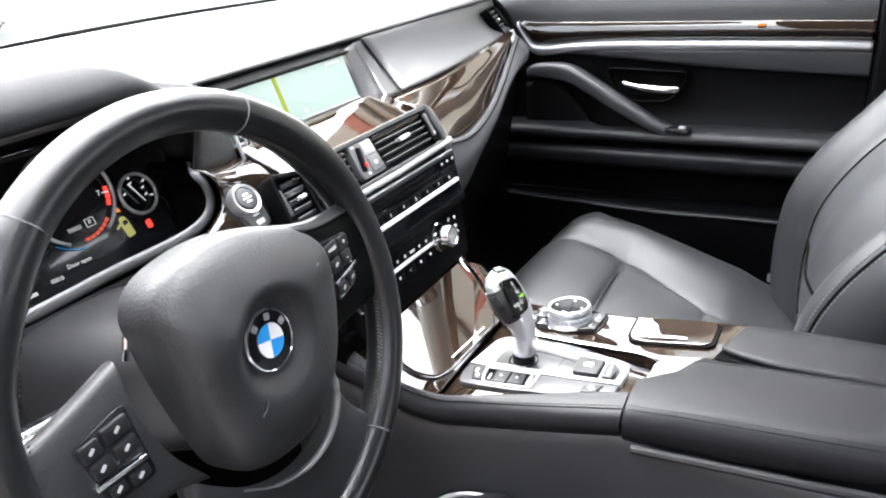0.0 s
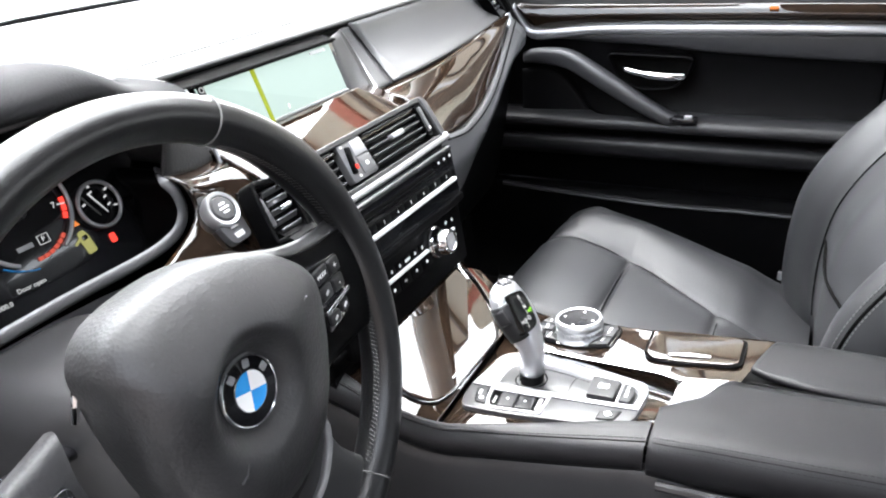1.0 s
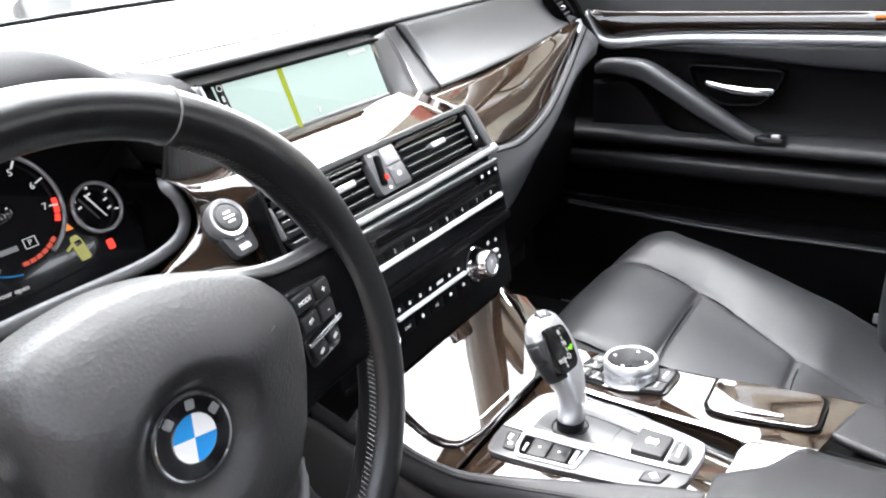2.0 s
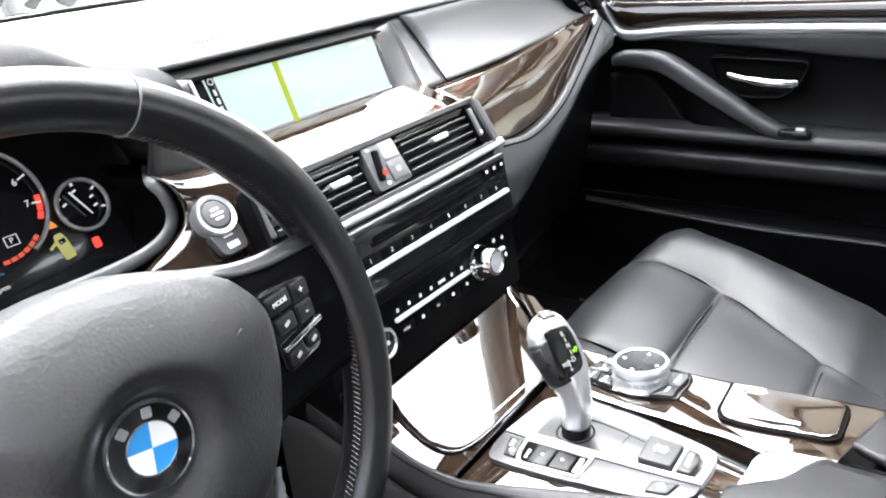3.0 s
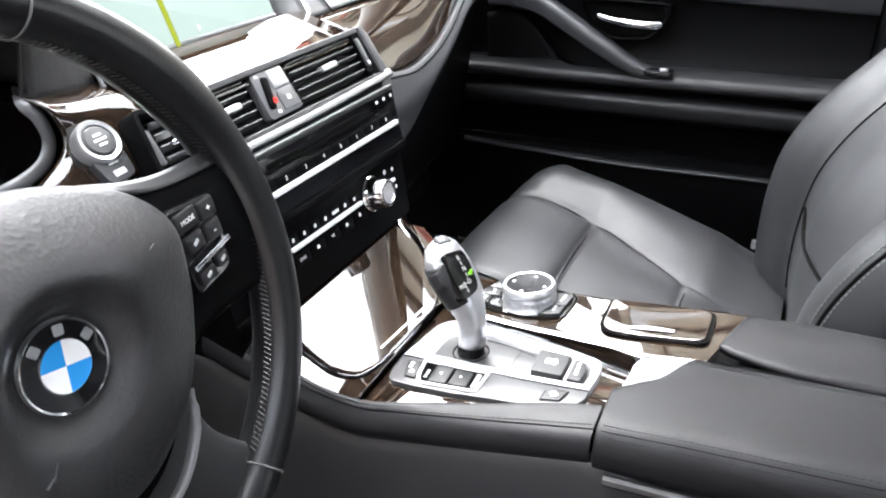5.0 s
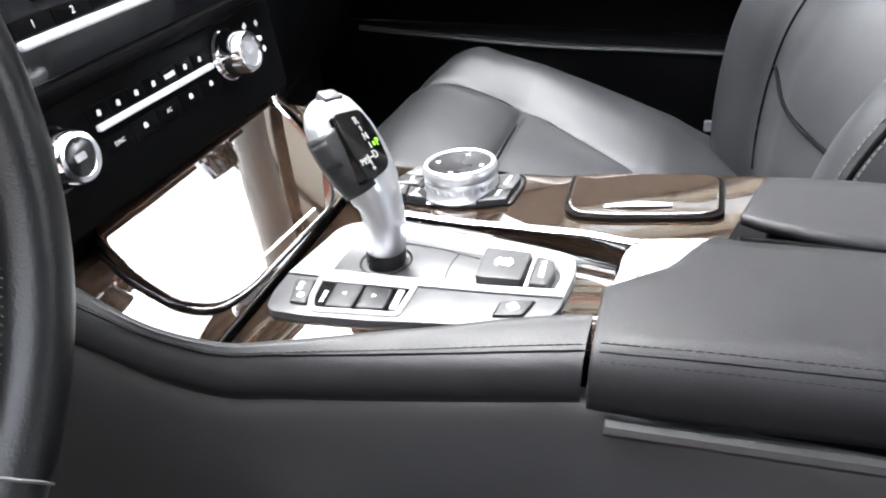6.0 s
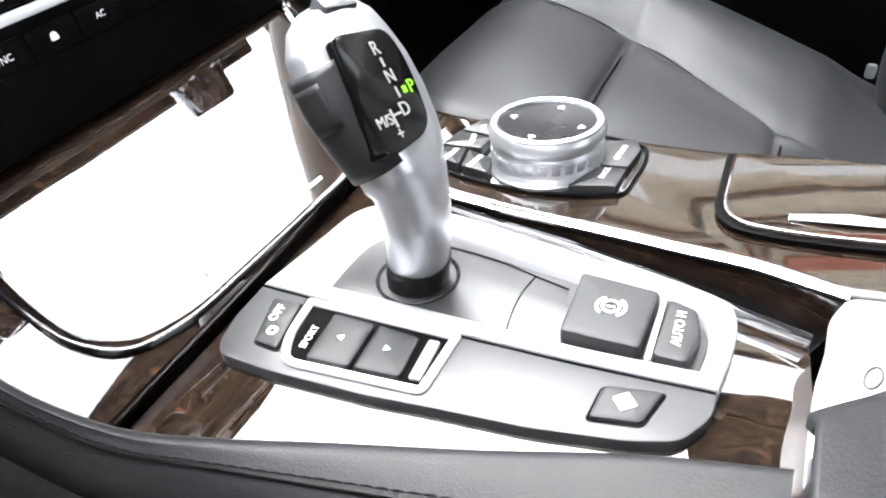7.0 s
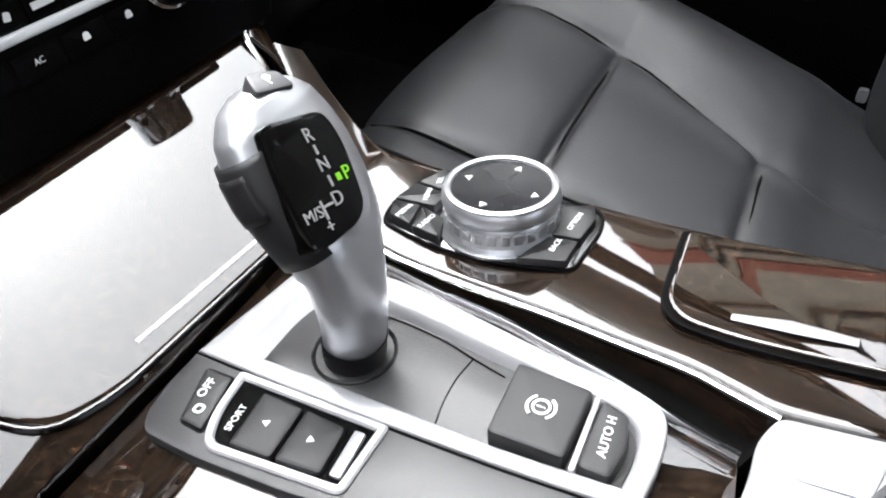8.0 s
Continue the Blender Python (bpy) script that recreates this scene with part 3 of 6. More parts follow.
GB = [(0.158, 0.205, 0.715), (0.30, 0.235, 0.725), (0.50, 0.275, 0.785), (0.70, 0.30, 0.81)]
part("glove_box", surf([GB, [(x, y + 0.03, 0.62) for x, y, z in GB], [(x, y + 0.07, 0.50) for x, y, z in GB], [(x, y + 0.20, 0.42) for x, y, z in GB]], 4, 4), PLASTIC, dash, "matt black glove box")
part("knee_panel", surf([[(-0.70, 0.25, 0.80), (-0.45, 0.25, 0.80), (-0.275, 0.235, 0.80), (-0.165, 0.215, 0.765)], [(-0.70, 0.27, 0.72), (-0.45, 0.27, 0.72), (-0.27, 0.25, 0.72), (-0.155, 0.22, 0.70)], [(-0.70, 0.33, 0.60), (-0.45, 0.33, 0.58), (-0.27, 0.30, 0.58), (-0.155, 0.25, 0.60)], [(-0.70, 0.55, 0.50), (-0.45, 0.55, 0.48), (-0.27, 0.5, 0.48), (-0.155, 0.4, 0.50)]], 4, 4), GREYP, dash, "grained dark grey lower dash")
# far end vent
SV = frame_at((0.610, 0.3020, 0.8850), (0.98, 0.20, 0.0), (-0.1, 0.50, 0.86))


def lean(w, h, v=0.0):
    return [(x * w / 2 - 0.38 * (v + y * h / 2), v + y * h / 2) for x, y in ((-1, -1), (1, -1), (1, 1), (-1, 1))]


sv = part("side_vent", ring_frame(SV, lean(0.054, 0.058), 0.0030, -0.012, 0.004, 0.006), PLASTIC, dash, "black slatted end vent")
part("cavity", slab(SV, lean(0.049, 0.053), -0.012, -0.003, 0.005), VOID, sv)
for i in range(5):
    part("slat", slab(SV @ pose(0, 0, 0, 0), lean(0.046, 0.0034, -0.0190 + i * 0.0095), -0.003, 0.0012, 0.0006, 0.0005), GREYP, sv)
part("tab", slab(SV, lean(0.016, 0.007, 0.001), 0.0, 0.006, 0.002, 0.001), CHROME, sv, "chrome tab")
# screen
scr = thing("display_screen", "wide navigation screen lit with a pale green map", "screen", (0, 0.30, 0.88))
part("bezel", slab(SCR, [(-0.128, -0.090), (0.121, -0.090), (0.127, -0.0035), (-0.124, -0.0035)], -0.012, -0.002, 0.004), GLOSS, scr, "gloss black bezel")
part("panel", slab(SCR, [(-0.107, -0.083), (0.113, -0.083), (0.117, -0.005), (-0.108, -0.005)], -0.004, 0.0, 0.001, 0.0002), SCREEN, scr, "pale green map")
part("route", slab(SCR, [(-0.033, -0.082), (-0.0275, -0.082), (-0.022, -0.0055), (-0.0285, -0.0055)], 0.0, 0.0006, 0.0, 0.0001), ROAD_LINE, scr, "yellow-green road line")
part("sidebar", slab(SCR, [(-0.1065, -0.082), (-0.098, -0.082), (-0.0985, -0.0055), (-0.1075, -0.0055)], 0.0, 0.0006, 0.0, 0.0001), GLOSS, scr)
part("compass_icon", ring_frame(at(SCR, -0.1028, -0.012), [(0.003 * math.cos(k), 0.003 * math.sin(k)) for k in np.linspace(0, 5.9, 12)], 0.0006, 0.0006, 0.0010, 0), LIT_WHITE, scr)
for k in range(5):
    part("unread_text", slab(at(SCR, -0.1028, -0.022 - k * 0.0075), rect(0, 0, 0.0028, 0.0055), 0.0006, 0.0009, 0.0003, 0.0001), LIT_WHITE, scr, smooth=False)
part("unread_text", slab(at(SCR, 0.090, -0.013), rect(0, 0, 0.03, 0.004), 0.0, 0.0006, 0.0003, 0.0001), GREYMARK, scr, smooth=False)
part("cursor_icon", slab(at(SCR, 0.004, -0.058), [(-0.002, -0.003), (0.0005, -0.0015), (0.002, 0.002), (-0.0012, 0.0035)], 0.0, 0.0006, 0.0003, 0.0001), GREYMARK, scr, smooth=False)
part("scale_icon", slab(at(SCR, -0.060, -0.078), rect(0, 0, 0.012, 0.004), 0.0, 0.0006, 0.0003, 0.0001), GREYMARK, scr, smooth=False)
part("surround", surf([[(0.124, 0.310, 0.914), (0.1735, 0.325, 0.917)], [(0.1185, 0.297, 0.886), (0.1755, 0.307, 0.886)], [(0.113, 0.279, 0.8415), (0.1535, 0.267, 0.8455)]], 4, 4), DARKP, dash, "dark grey panel beside the screen", thick=0.002)
part("joint_panel", surf([[(0.1735, 0.327, 0.918), (0.196, 0.327, 0.918)], [(0.1765, 0.320, 0.900), (0.204, 0.320, 0.900)], [(0.1745, 0.306, 0.880), (0.207, 0.306, 0.880)], [(0.1665, 0.288, 0.862), (0.2035, 0.288, 0.862)], [(0.1535, 0.268, 0.8465), (0.195, 0.268, 0.8465)]], 4, 4), DARKP, dash, "dark grey joint panel", thick=0.002)
part("face_seam", tube(catmull([(0.197, 0.325, 0.918), (0.2045, 0.317, 0.900), (0.2075, 0.303, 0.880), (0.204, 0.285, 0.862), (0.1955, 0.265, 0.8475)], 5), 0.0010, 6), VOID, dash)
part("silver_fin", tube(catmull([(0.1735, 0.325, 0.9165), (0.1765, 0.317, 0.900), (0.1745, 0.303, 0.880), (0.1665, 0.285, 0.862), (0.1535, 0.265, 0.8465)], 5), 0.0013, 8), SILVER, dash, "fine silver line")
part("silver_fin", tube([(-0.126, 0.300, 0.914), (-0.127, 0.285, 0.885), (-0.128, 0.272, 0.846)], 0.0022, 8), SILVER, dash, "fine silver line")

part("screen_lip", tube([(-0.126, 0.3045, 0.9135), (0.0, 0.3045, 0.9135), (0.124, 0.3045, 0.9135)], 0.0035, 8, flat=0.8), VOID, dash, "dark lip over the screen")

# centre stack
stack = thing("centre_stack", "black centre stack with vents, radio and climate controls", "control panel", (0, 0.2, 0.72))
prof = [(0.30, 0.826), (0.214, 0.826), (0.196, 0.792), (0.176, 0.787), (0.172, 0.735), (0.163, 0.70), (0.156, 0.66), (0.156, 0.600), (0.30, 0.590)]
bm = bmesh.new()
quads(bm, [[(x, y + abs(x) * 0.02, z) for y, z in prof] for x in (-0.150, -0.144, 0.140, 0.148)], False, True)
part("stack_body", bm, PLASTIC, stack)
part("vent_surround", ring_frame(VENT, [(-0.108, -0.046), (0.168, -0.047), (0.160, 0.012), (-0.106, 0.012)], 0.006, -0.02, 0.003, 0.006), DARKP, stack)
part("vent_end", slab(VENT, [(0.1625, -0.046), (0.1745, -0.046), (0.1700, 0.004), (0.1620, 0.012), (0.1540, 0.012), (0.1580, 0.002)], -0.02, 0.0045, [0.003, 0.005, 0.008, 0.004, 0.002, 0.008], 0.002), GREYP, stack, "rounded grey end of the vent frame")
part("end_stud", slab(at(VENT, 0.1695, -0.0450), rect(0, 0, 0.010, 0.007), 0.002, 0.0072, 0.003, 0.002), SILVER, stack, "small bright stud at the end of the lip")
part("vent_cavity", slab(VENT, [(-0.104, -0.040), (0.162, -0.040), (0.157, 0.009), (-0.103, 0.009)], -0.030, -0.012, 0.004), VOID, stack)
part("vent_lip", tube([VENT @ V3((-0.108, -0.048, 0.006)), VENT @ V3((0.03, -0.049, 0.007)), VENT @ V3((0.172, -0.047, 0.005))], 0.0046, 10, flat=0.8), GREYSILVER, stack, "satin silver lip under the vents")


def air_vent(u0, u1, v0, v1, wheel_side):
    e = thing("air_vent", "black slatted air vent with a chrome tab", "air vent", VENT @ V3(((u0 + u1) / 2, (v0 + v1) / 2, 0)), "dash air vents")
    n = 5
    for i in range(n):
        v = v0 + (i + 0.5) * (v1 - v0) / n
        part("slat", slab(VENT @ pose((u0 + u1) / 2, v, -0.003, 66), rect(0, 0, u1 - u0, 0.0062), -0.0008, 0.0008, 0.0006, 0.0004), LIGHTP, e)
    k = 5
    for i in range(k):
        u = u0 + (i + 0.5) * (u1 - u0) / k
        part("vane", slab(VENT @ pose(u, (v0 + v1) / 2, -0.014, 0, 90), rect(0, 0, 0.008, v1 - v0), -0.0005, 0.0005, 0.0003, 0.0002), PLASTIC, e)
    part("tab", slab(VENT @ pose((u0 * 0.5 + u1 * 0.5), (v0 + v1) / 2 + 0.001, -0.001), rect(0, 0, 0.026, 0.0062), -0.003, 0.005, 0.0025, 0.0012), SILVER, e, "satin silver tab")
    wx = u1 + 0.008 if wheel_side > 0 else u0 - 0.008
    part("side_wall", slab(VENT @ pose(wx, (v0 + v1) / 2, 0), rect(0, 0, 0.011, v1 - v0), -0.01, 0.001, 0.003, 0.001), PLASTIC, e)
    w = part("thumbwheel", slab(VENT @ pose(wx, (v0 + v1) / 2, 0), rect(0, 0, 0.006, (v1 - v0) * 0.72), 0.0, 0.004, 0.002, 0.0015), GREYSILVER, e, "grey ribbed thumbwheel")
    part("mark", slab(VENT @ pose(wx, v0 + 0.010, 0), rect(0, 0, 0.003, 0.003), 0.004, 0.0045, 0.0005, 0.0001), WHITEMARK, w)
    return e


air_vent(-0.098, -0.036, -0.037, 0.007, -1)
air_vent(0.027, 0.140, -0.037, 0.007, 1)
HP = part("switch_panel", slab(VENT, [(-0.0265, -0.037), (0.0215, -0.037), (0.0180, 0.007), (-0.0265, 0.007)], -0.008, 0.0012, 0.004, 0.0008), GREYSILVER, stack, "grey switch panel between the vents")
part("lock_button", slab(VENT, [(-0.005, -0.0125), (0.0180, -0.0125), (0.0162, 0.0045), (-0.005, 0.0045)], 0.0002, 0.0026, 0.002, 0.0008), PEARL, HP, "pale silver lock button")
part("hazard_button", slab(VENT, [(-0.005, -0.0335), (0.0192, -0.0335), (0.0180, -0.0145), (-0.005, -0.0145)], 0.0002, 0.0026, 0.002, 0.0008), GREYSILVER, HP, "grey hazard button")
part("icon", slab(at(VENT, 0.007, -0.024), [(-0.0025, -0.002), (0.0025, -0.002), (0.0025, 0.0022), (-0.0025, 0.0022)], 0.0026, 0.0029, 0.001, 0.0001), WHITEMARK, HP)
part("thumbwheel", slab(at(VENT, -0.0155, -0.014, 0, -14), rect(0, 0, 0.008, 0.030), 0.0, 0.0040, 0.003, 0.0015), PLASTIC, HP)
part("red_mark", slab(at(VENT, -0.0135, -0.022, 0, -14), rect(0, 0, 0.005, 0.005), 0.0040, 0.0043, 0.0006, 0.0001), LIT_RED, HP, "red temperature mark")
part("mark", slab(at(VENT, -0.0120, -0.0325, 0, -14), rect(0, 0, 0.004, 0.003), 0.0012, 0.0015, 0.0006, 0.0001), WHITEMARK, HP)
part("mark", slab(at(VENT, -0.0195, 0.003, 0, -14), rect(0, 0, 0.004, 0.002), 0.0012, 0.0015, 0.0006, 0.0001), WHITEMARK, HP)
# vent beside the start button
lv = thing("air_vent", "black slatted air vent beside the wheel", "air vent", (-0.14, 0.21, 0.81), "dash air vents")
LV = frame_at((-0.140, 0.2075, 0.8165), (1, 0, 0), (0, 0.468, 0.884))
part("frame", ring_frame(LV, [(-0.026, -0.036), (0.026, -0.040), (0.028, 0.018), (-0.018, 0.026)], 0.005, -0.012, 0.006, 0.007), PLASTIC, lv)
part("cavity", slab(LV, [(-0.022, -0.033), (0.023, -0.036), (0.025, 0.015), (-0.015, 0.021)], -0.02, -0.006, 0.005), VOID, lv)
for i in range(5):
    part("slat", slab(LV @ pose(0.008, -0.028 + i * 0.0095, 0, 35), rect(0, 0, 0.030, 0.006), -0.0008, 0.0008, 0.0006, 0.0004), GREYP, lv)
part("thumbwheel", slab(at(LV, -0.014, -0.006), rect(0, 0, 0.007, 0.030), -0.006, 0.004, 0.003, 0.002), GREYP, lv)
part("tab", slab(at(LV, 0.010, -0.008), rect(0, 0, 0.016, 0.004), 0.0, 0.005, 0.0018, 0.001), CHROME, lv, "chrome tab")
# start button
sb = thing("start_button", "round silver engine start button with a pull key slot", "start button", (-0.176, 0.236, 0.818))
SB = frame_at((-0.1765, 0.2360, 0.8200), (1, 0, 0.02), (0, 0.60, 0.80))
part("ring", lathe(SB, [(0.0175, -0.006), (0.0175, 0.004), (0.0162, 0.006), (0.0132, 0.005), (0.0128, 0.002)], 36), SILVER, sb, "satin silver ring")
part("cap", lathe(SB, [(0.0126, -0.002), (0.0126, 0.004), (0.0108, 0.006), (0.004, 0.0065)], 32), LIGHTP, sb, "grey cap")
for k in (-0.004, 0.0, 0.004):
    part("unread_text", slab(at(SB, 0, k), rect(0, 0, 0.011 - abs(k), 0.0016), 0.0065, 0.0068, 0.0002, 0.0001), WHITEMARK, sb, smooth=False)
ks = part("key_slot", slab(SB, [(-0.0120, -0.0330), (0.0120, -0.0330), (0.0150, -0.0125), (-0.0150, -0.0125)], -0.006, 0.002, [0.006, 0.006, 0.002, 0.002]), GREYP, sb, "grey pull tab under the button")
part("unread_text", slab(at(SB, 0, -0.0265), rect(0, 0, 0.011, 0.005), 0.002, 0.0023, 0.0003, 0.0001), GREYMARK, ks, smooth=False)
part("mark", slab(at(SB, 0, -0.0185), rect(0, 0, 0.009, 0.0015), 0.002, 0.0023, 0.0003, 0.0001), WHITEMARK, ks, smooth=False)

# radio strip
radio = thing("radio_panel", "black radio panel with a silver bar and station keys", "radio", STACK @ V3((0.02, 0.02, 0)))
part("fascia", slab(STACK, [(-0.128, -0.004), (0.147, -0.006), (0.148, 0.054), (-0.128, 0.056)], -0.01, 0.008, 0.004, 0.002), GLOSS, radio, "gloss black fascia")
part("upper_band", slab(STACK, [(-0.126, 0.0505), (0.146, 0.0490), (0.147, 0.0545), (-0.127, 0.0560)], 0.006, 0.0105, 0.002, 0.001), DARKP, radio, "dull grey band over the radio")
part("disc_slot", slab(STACK, [(-0.075, 0.0385), (0.095, 0.0375), (0.095, 0.0425), (-0.075, 0.0435)], 0.008, 0.0086, 0.002, 0.0003), VOID, radio)
part("slot_lip", slab(STACK, [(-0.078, 0.0355), (0.098, 0.0345), (0.098, 0.0375), (-0.078, 0.0385)], 0.008, 0.0105, 0.001, 0.0006), PLASTIC, radio)
part("bar", slab(STACK, [(-0.100, 0.0150), (0.139, 0.0125), (0.139, 0.0175), (-0.100, 0.0200)], 0.006, 0.012, 0.002, 0.001), BRIGHT, radio, "silver bar")
for i in range(8):
    u = -0.086 + i * 0.0292
    k = part("station_key", slab(STACK, rect(u, 0.0255 - i * 0.0003, 0.0284, 0.0095), 0.007, 0.0100, 0.001, 0.0006), PLASTIC, radio)
    writing(str(i + 1), 0.0058, at(STACK, u, 0.0255 - i * 0.0003, 0.0100), WHITEMARK, k)
for i in range(3):
    k = part("small_key", slab(STACK, rect(0.108 + i * 0.0145, 0.0445, 0.0135, 0.011), 0.007, 0.0105, 0.001, 0.0006), PLASTIC, radio)
    part("mark", slab(at(STACK, 0.108 + i * 0.0145, 0.0445), rect(0, 0, 0.004, 0.003), 0.0105, 0.0108, 0.0004, 0.0001), WHITEMARK, k, smooth=False)
part("lower_lip", slab(STACK, [(-0.130, -0.014), (0.150, -0.016), (0.150, -0.006), (-0.130, -0.004)], -0.01, 0.010, 0.003, 0.002), PLASTIC, radio)
# climate strip
CLI = STACK @ pose(0, -0.042, -0.003)
cli = thing("climate_panel", "black climate panel with silver bar and two dials", "climate control", CLI.translation)
part("fascia", slab(CLI, [(-0.128, -0.045), (0.136, -0.047), (0.146, 0.025), (-0.130, 0.027)], -0.012, 0.004, 0.006, 0.002), PLASTIC, cli, "matt black fascia")
part("bar", slab(CLI, [(-0.070, 0.0005), (0.050, -0.002), (0.050, 0.002), (-0.070, 0.0045)], 0.002, 0.007, 0.0015, 0.0008), BRIGHT, cli, "silver bar")
part("bar", slab(CLI, [(0.090, -0.0025), (0.118, -0.003), (0.118, 0.001), (0.090, 0.0015)], 0.002, 0.007, 0.0015, 0.0008), BRIGHT, cli, "silver bar")
for i in range(7):
    u = -0.064 + i * 0.0172
    k = part("key", slab(CLI, rect(u, 0.0105 - i * 0.0004, 0.0165, 0.010), 0.003, 0.0048, 0.001, 0.0006), PLASTIC, cli)
    if i == 4:
        part("unread_text", slab(at(CLI, u, 0.0105 - i * 0.0004), rect(0, 0, 0.011, 0.003), 0.0046, 0.0051, 0.0003, 0.0001), WHITEMARK, k, smooth=False)
    else:
        part("mark", slab(at(CLI, u, 0.0105 - i * 0.0004), [(-0.002, -0.0015), (0.0014, -0.002), (0.002, 0.0014), (-0.0007, 0.002)], 0.0046, 0.0051, 0.0008, 0.0001), WHITEMARK, k, smooth=False)
for i, s in enumerate(("SYNC", "", "AC", "", "")):
    u = -0.058 + i * 0.0250
    k = part("key", slab(CLI, rect(u, -0.0105 - i * 0.0004, 0.0240, 0.012), 0.003, 0.0046, 0.001, 0.0006), PLASTIC, cli)
    if s:
        writing(s, 0.0038, at(CLI, u, -0.0105, 0.0046), WHITEMARK, k)
    else:
        part("mark", slab(at(CLI, u, -0.0105), [(-0.0022, -0.0015), (0.0022, -0.0015), (0.0014, 0.002), (-0.0014, 0.002)], 0.0044, 0.0049, 0.0012, 0.0001), WHITEMARK, k, smooth=False)
for u in (-0.108, 0.071):
    K = at(CLI, u, 0.001)
    d = part("dial", lathe(K, [(0.019, 0.003), (0.019, 0.006), (0.0165, 0.008), (0.0150, 0.024), (0.0135, 0.0262), (0.011, 0.0262), (0.0105, 0.0250)], 36), CHROME, cli, "chrome temperature dial")
    part("face", lathe(K, [(0.0106, 0.02), (0.0106, 0.0253), (0.004, 0.0256)], 28), PEARL if u > 0 else GLOSS, d)
    part("mark", slab(K, rect(0, 0, 0.008, 0.004), 0.0256, 0.0259, 0.001, 0.0001), GREYMARK, d, smooth=False)
part("lit_mark", tube([CLI @ V3((-0.108 + 0.0200 * math.cos(a), 0.001 + 0.0200 * math.sin(a), 0.0045)) for a in np.linspace(-0.5, 0.3, 7)], 0.0008, 6), LIT_RED, cli, "small red lit mark")
for sgn in (-1, 1):
    part("mark", slab(at(CLI, 0.104, sgn * 0.012), rect(0, 0, 0.005, 0.004, 30), 0.004, 0.0044, 0.001, 0.0001), WHITEMARK, cli, smooth=False)
    part("mark", slab(at(CLI, 0.120, sgn * 0.010), rect(0, 0, 0.004, 0.004, 30), 0.004, 0.0044, 0.001, 0.0001), WHITEMARK, cli, smooth=False)

# instrument cluster
ic = thing("instrument_cluster", "black instrument cluster with lit dials reading door open", "instrument cluster", CLUS @ V3((-0.14, 0, 0)))
part("face", slab(CLUS, [(-0.335, -0.058), (0.050, -0.062), (0.066, -0.035), (0.045, 0.072), (-0.325, 0.072), (-0.345, -0.035)], -0.02, -0.002, 0.012), GLOSS, ic, "black dial face")


def dial(cu, cv, r, n, big):
    c = at(CLUS, cu, cv)
    arc = [c @ V3((r * math.cos(radians(a)), r * math.sin(radians(a)), 0.003)) for a in (np.linspace(-62, 242, 48) if big else np.linspace(0, 352, 44))]
    d = part("dial", tube(arc, 0.0018, 8, closed=not big), PEARL, ic, "thin silver dial ring")
    for i in range(n):
        a = 211 - i * 221 / (n - 1) if big else 200 - i * 220 / (n - 1)
        p = at(c, r * 0.88 * math.cos(radians(a)), r * 0.88 * math.sin(radians(a)), 0, a)
        part("tick", slab(p, rect(0, 0, r * 0.14, 0.0010), -0.002, 0.0004, 0, 0.0001), LIT_WHITE, d, smooth=False)
    return c, d


tach, d = dial(-0.068, 0.020, 0.0440, 8, True)
for i in range(8):
    a = radians(211 - i * 31.6)
    writing(str(i), 0.0074, at(tach, 0.0325 * math.cos(a), 0.0325 * math.sin(a), -0.0018), LIT_WHITE, d)
for k in range(3):
    a = -6 - k * 9
    part("red_zone", slab(at(tach, 0.0405 * math.cos(radians(a)), 0.0405 * math.sin(radians(a)), 0, a), rect(0, 0, 0.0034, 0.0054), -0.002, 0.0, 0.0003, 0.0001), LIT_RED, d, smooth=False)
for k in range(6):
    a = -50 - k * 8
    part("gauge_mark", slab(at(tach, 0.0405 * math.cos(radians(a)), 0.0405 * math.sin(radians(a)), 0, a), rect(0, 0, 0.0030, 0.0042), -0.002, 0.0, 0.0003, 0.0001), LIT_SCALE, d, smooth=False)
part("needle", tube([tach @ V3((0.004, 0.002, 0.003)), tach @ V3((-0.040, -0.0085, 0.003))], [0.0010, 0.0004], 6), LIT_WHITE, d)
part("hub", lathe(tach, [(0.007, -0.002), (0.0065, 0.003), (0.002, 0.004)], 24), GLOSS, d)
writing("1/min x 1000", 0.0034, at(tach, -0.004, 0.018, -0.0018), LIT_WHITE, d)
writing("P", 0.0060, at(tach, 0.010, -0.0270, -0.0018), LIT_WHITE, d)
part("box", ring_frame(at(tach, 0.010, -0.0270), rect(0, 0, 0.010, 0.008), 0.0006, -0.0018, -0.0014, 0.0005, 0), LIT_WHITE, d)
part("unread_text", slab(at(tach, -0.007, -0.0275), rect(0, 0, 0.014, 0.004), -0.002, -0.0014, 0.0004, 0.0001), GREYMARK, d, smooth=False)
part("blue_arc", tube([tach @ V3((0.0475 * math.cos(radians(a)), 0.0475 * math.sin(radians(a)), 0)) for a in range(228, 268, 5)], 0.0007, 5), SKYBLUE, d)
speedo, d2 = dial(-0.212, 0.020, 0.0440, 9, True)
for i in range(9):
    a = radians(211 - i * 27.6)
    writing(str(i * 20), 0.0070, at(speedo, 0.0325 * math.cos(a), 0.0325 * math.sin(a), -0.0018), LIT_WHITE, d2)
part("needle", tube([speedo @ V3((0.003, 0.003, 0.003)), speedo @ V3((-0.027, -0.030, 0.003))], [0.0010, 0.0004], 6), LIT_WHITE, d2)
small, d3 = dial(0.0, 0.0, 0.0200, 5, False)
part("needle", tube([small @ V3((-0.006, 0.012, 0.003)), small @ V3((0.004, -0.009, 0.003))], [0.0009, 0.0005], 6), LIT_WHITE, d3)
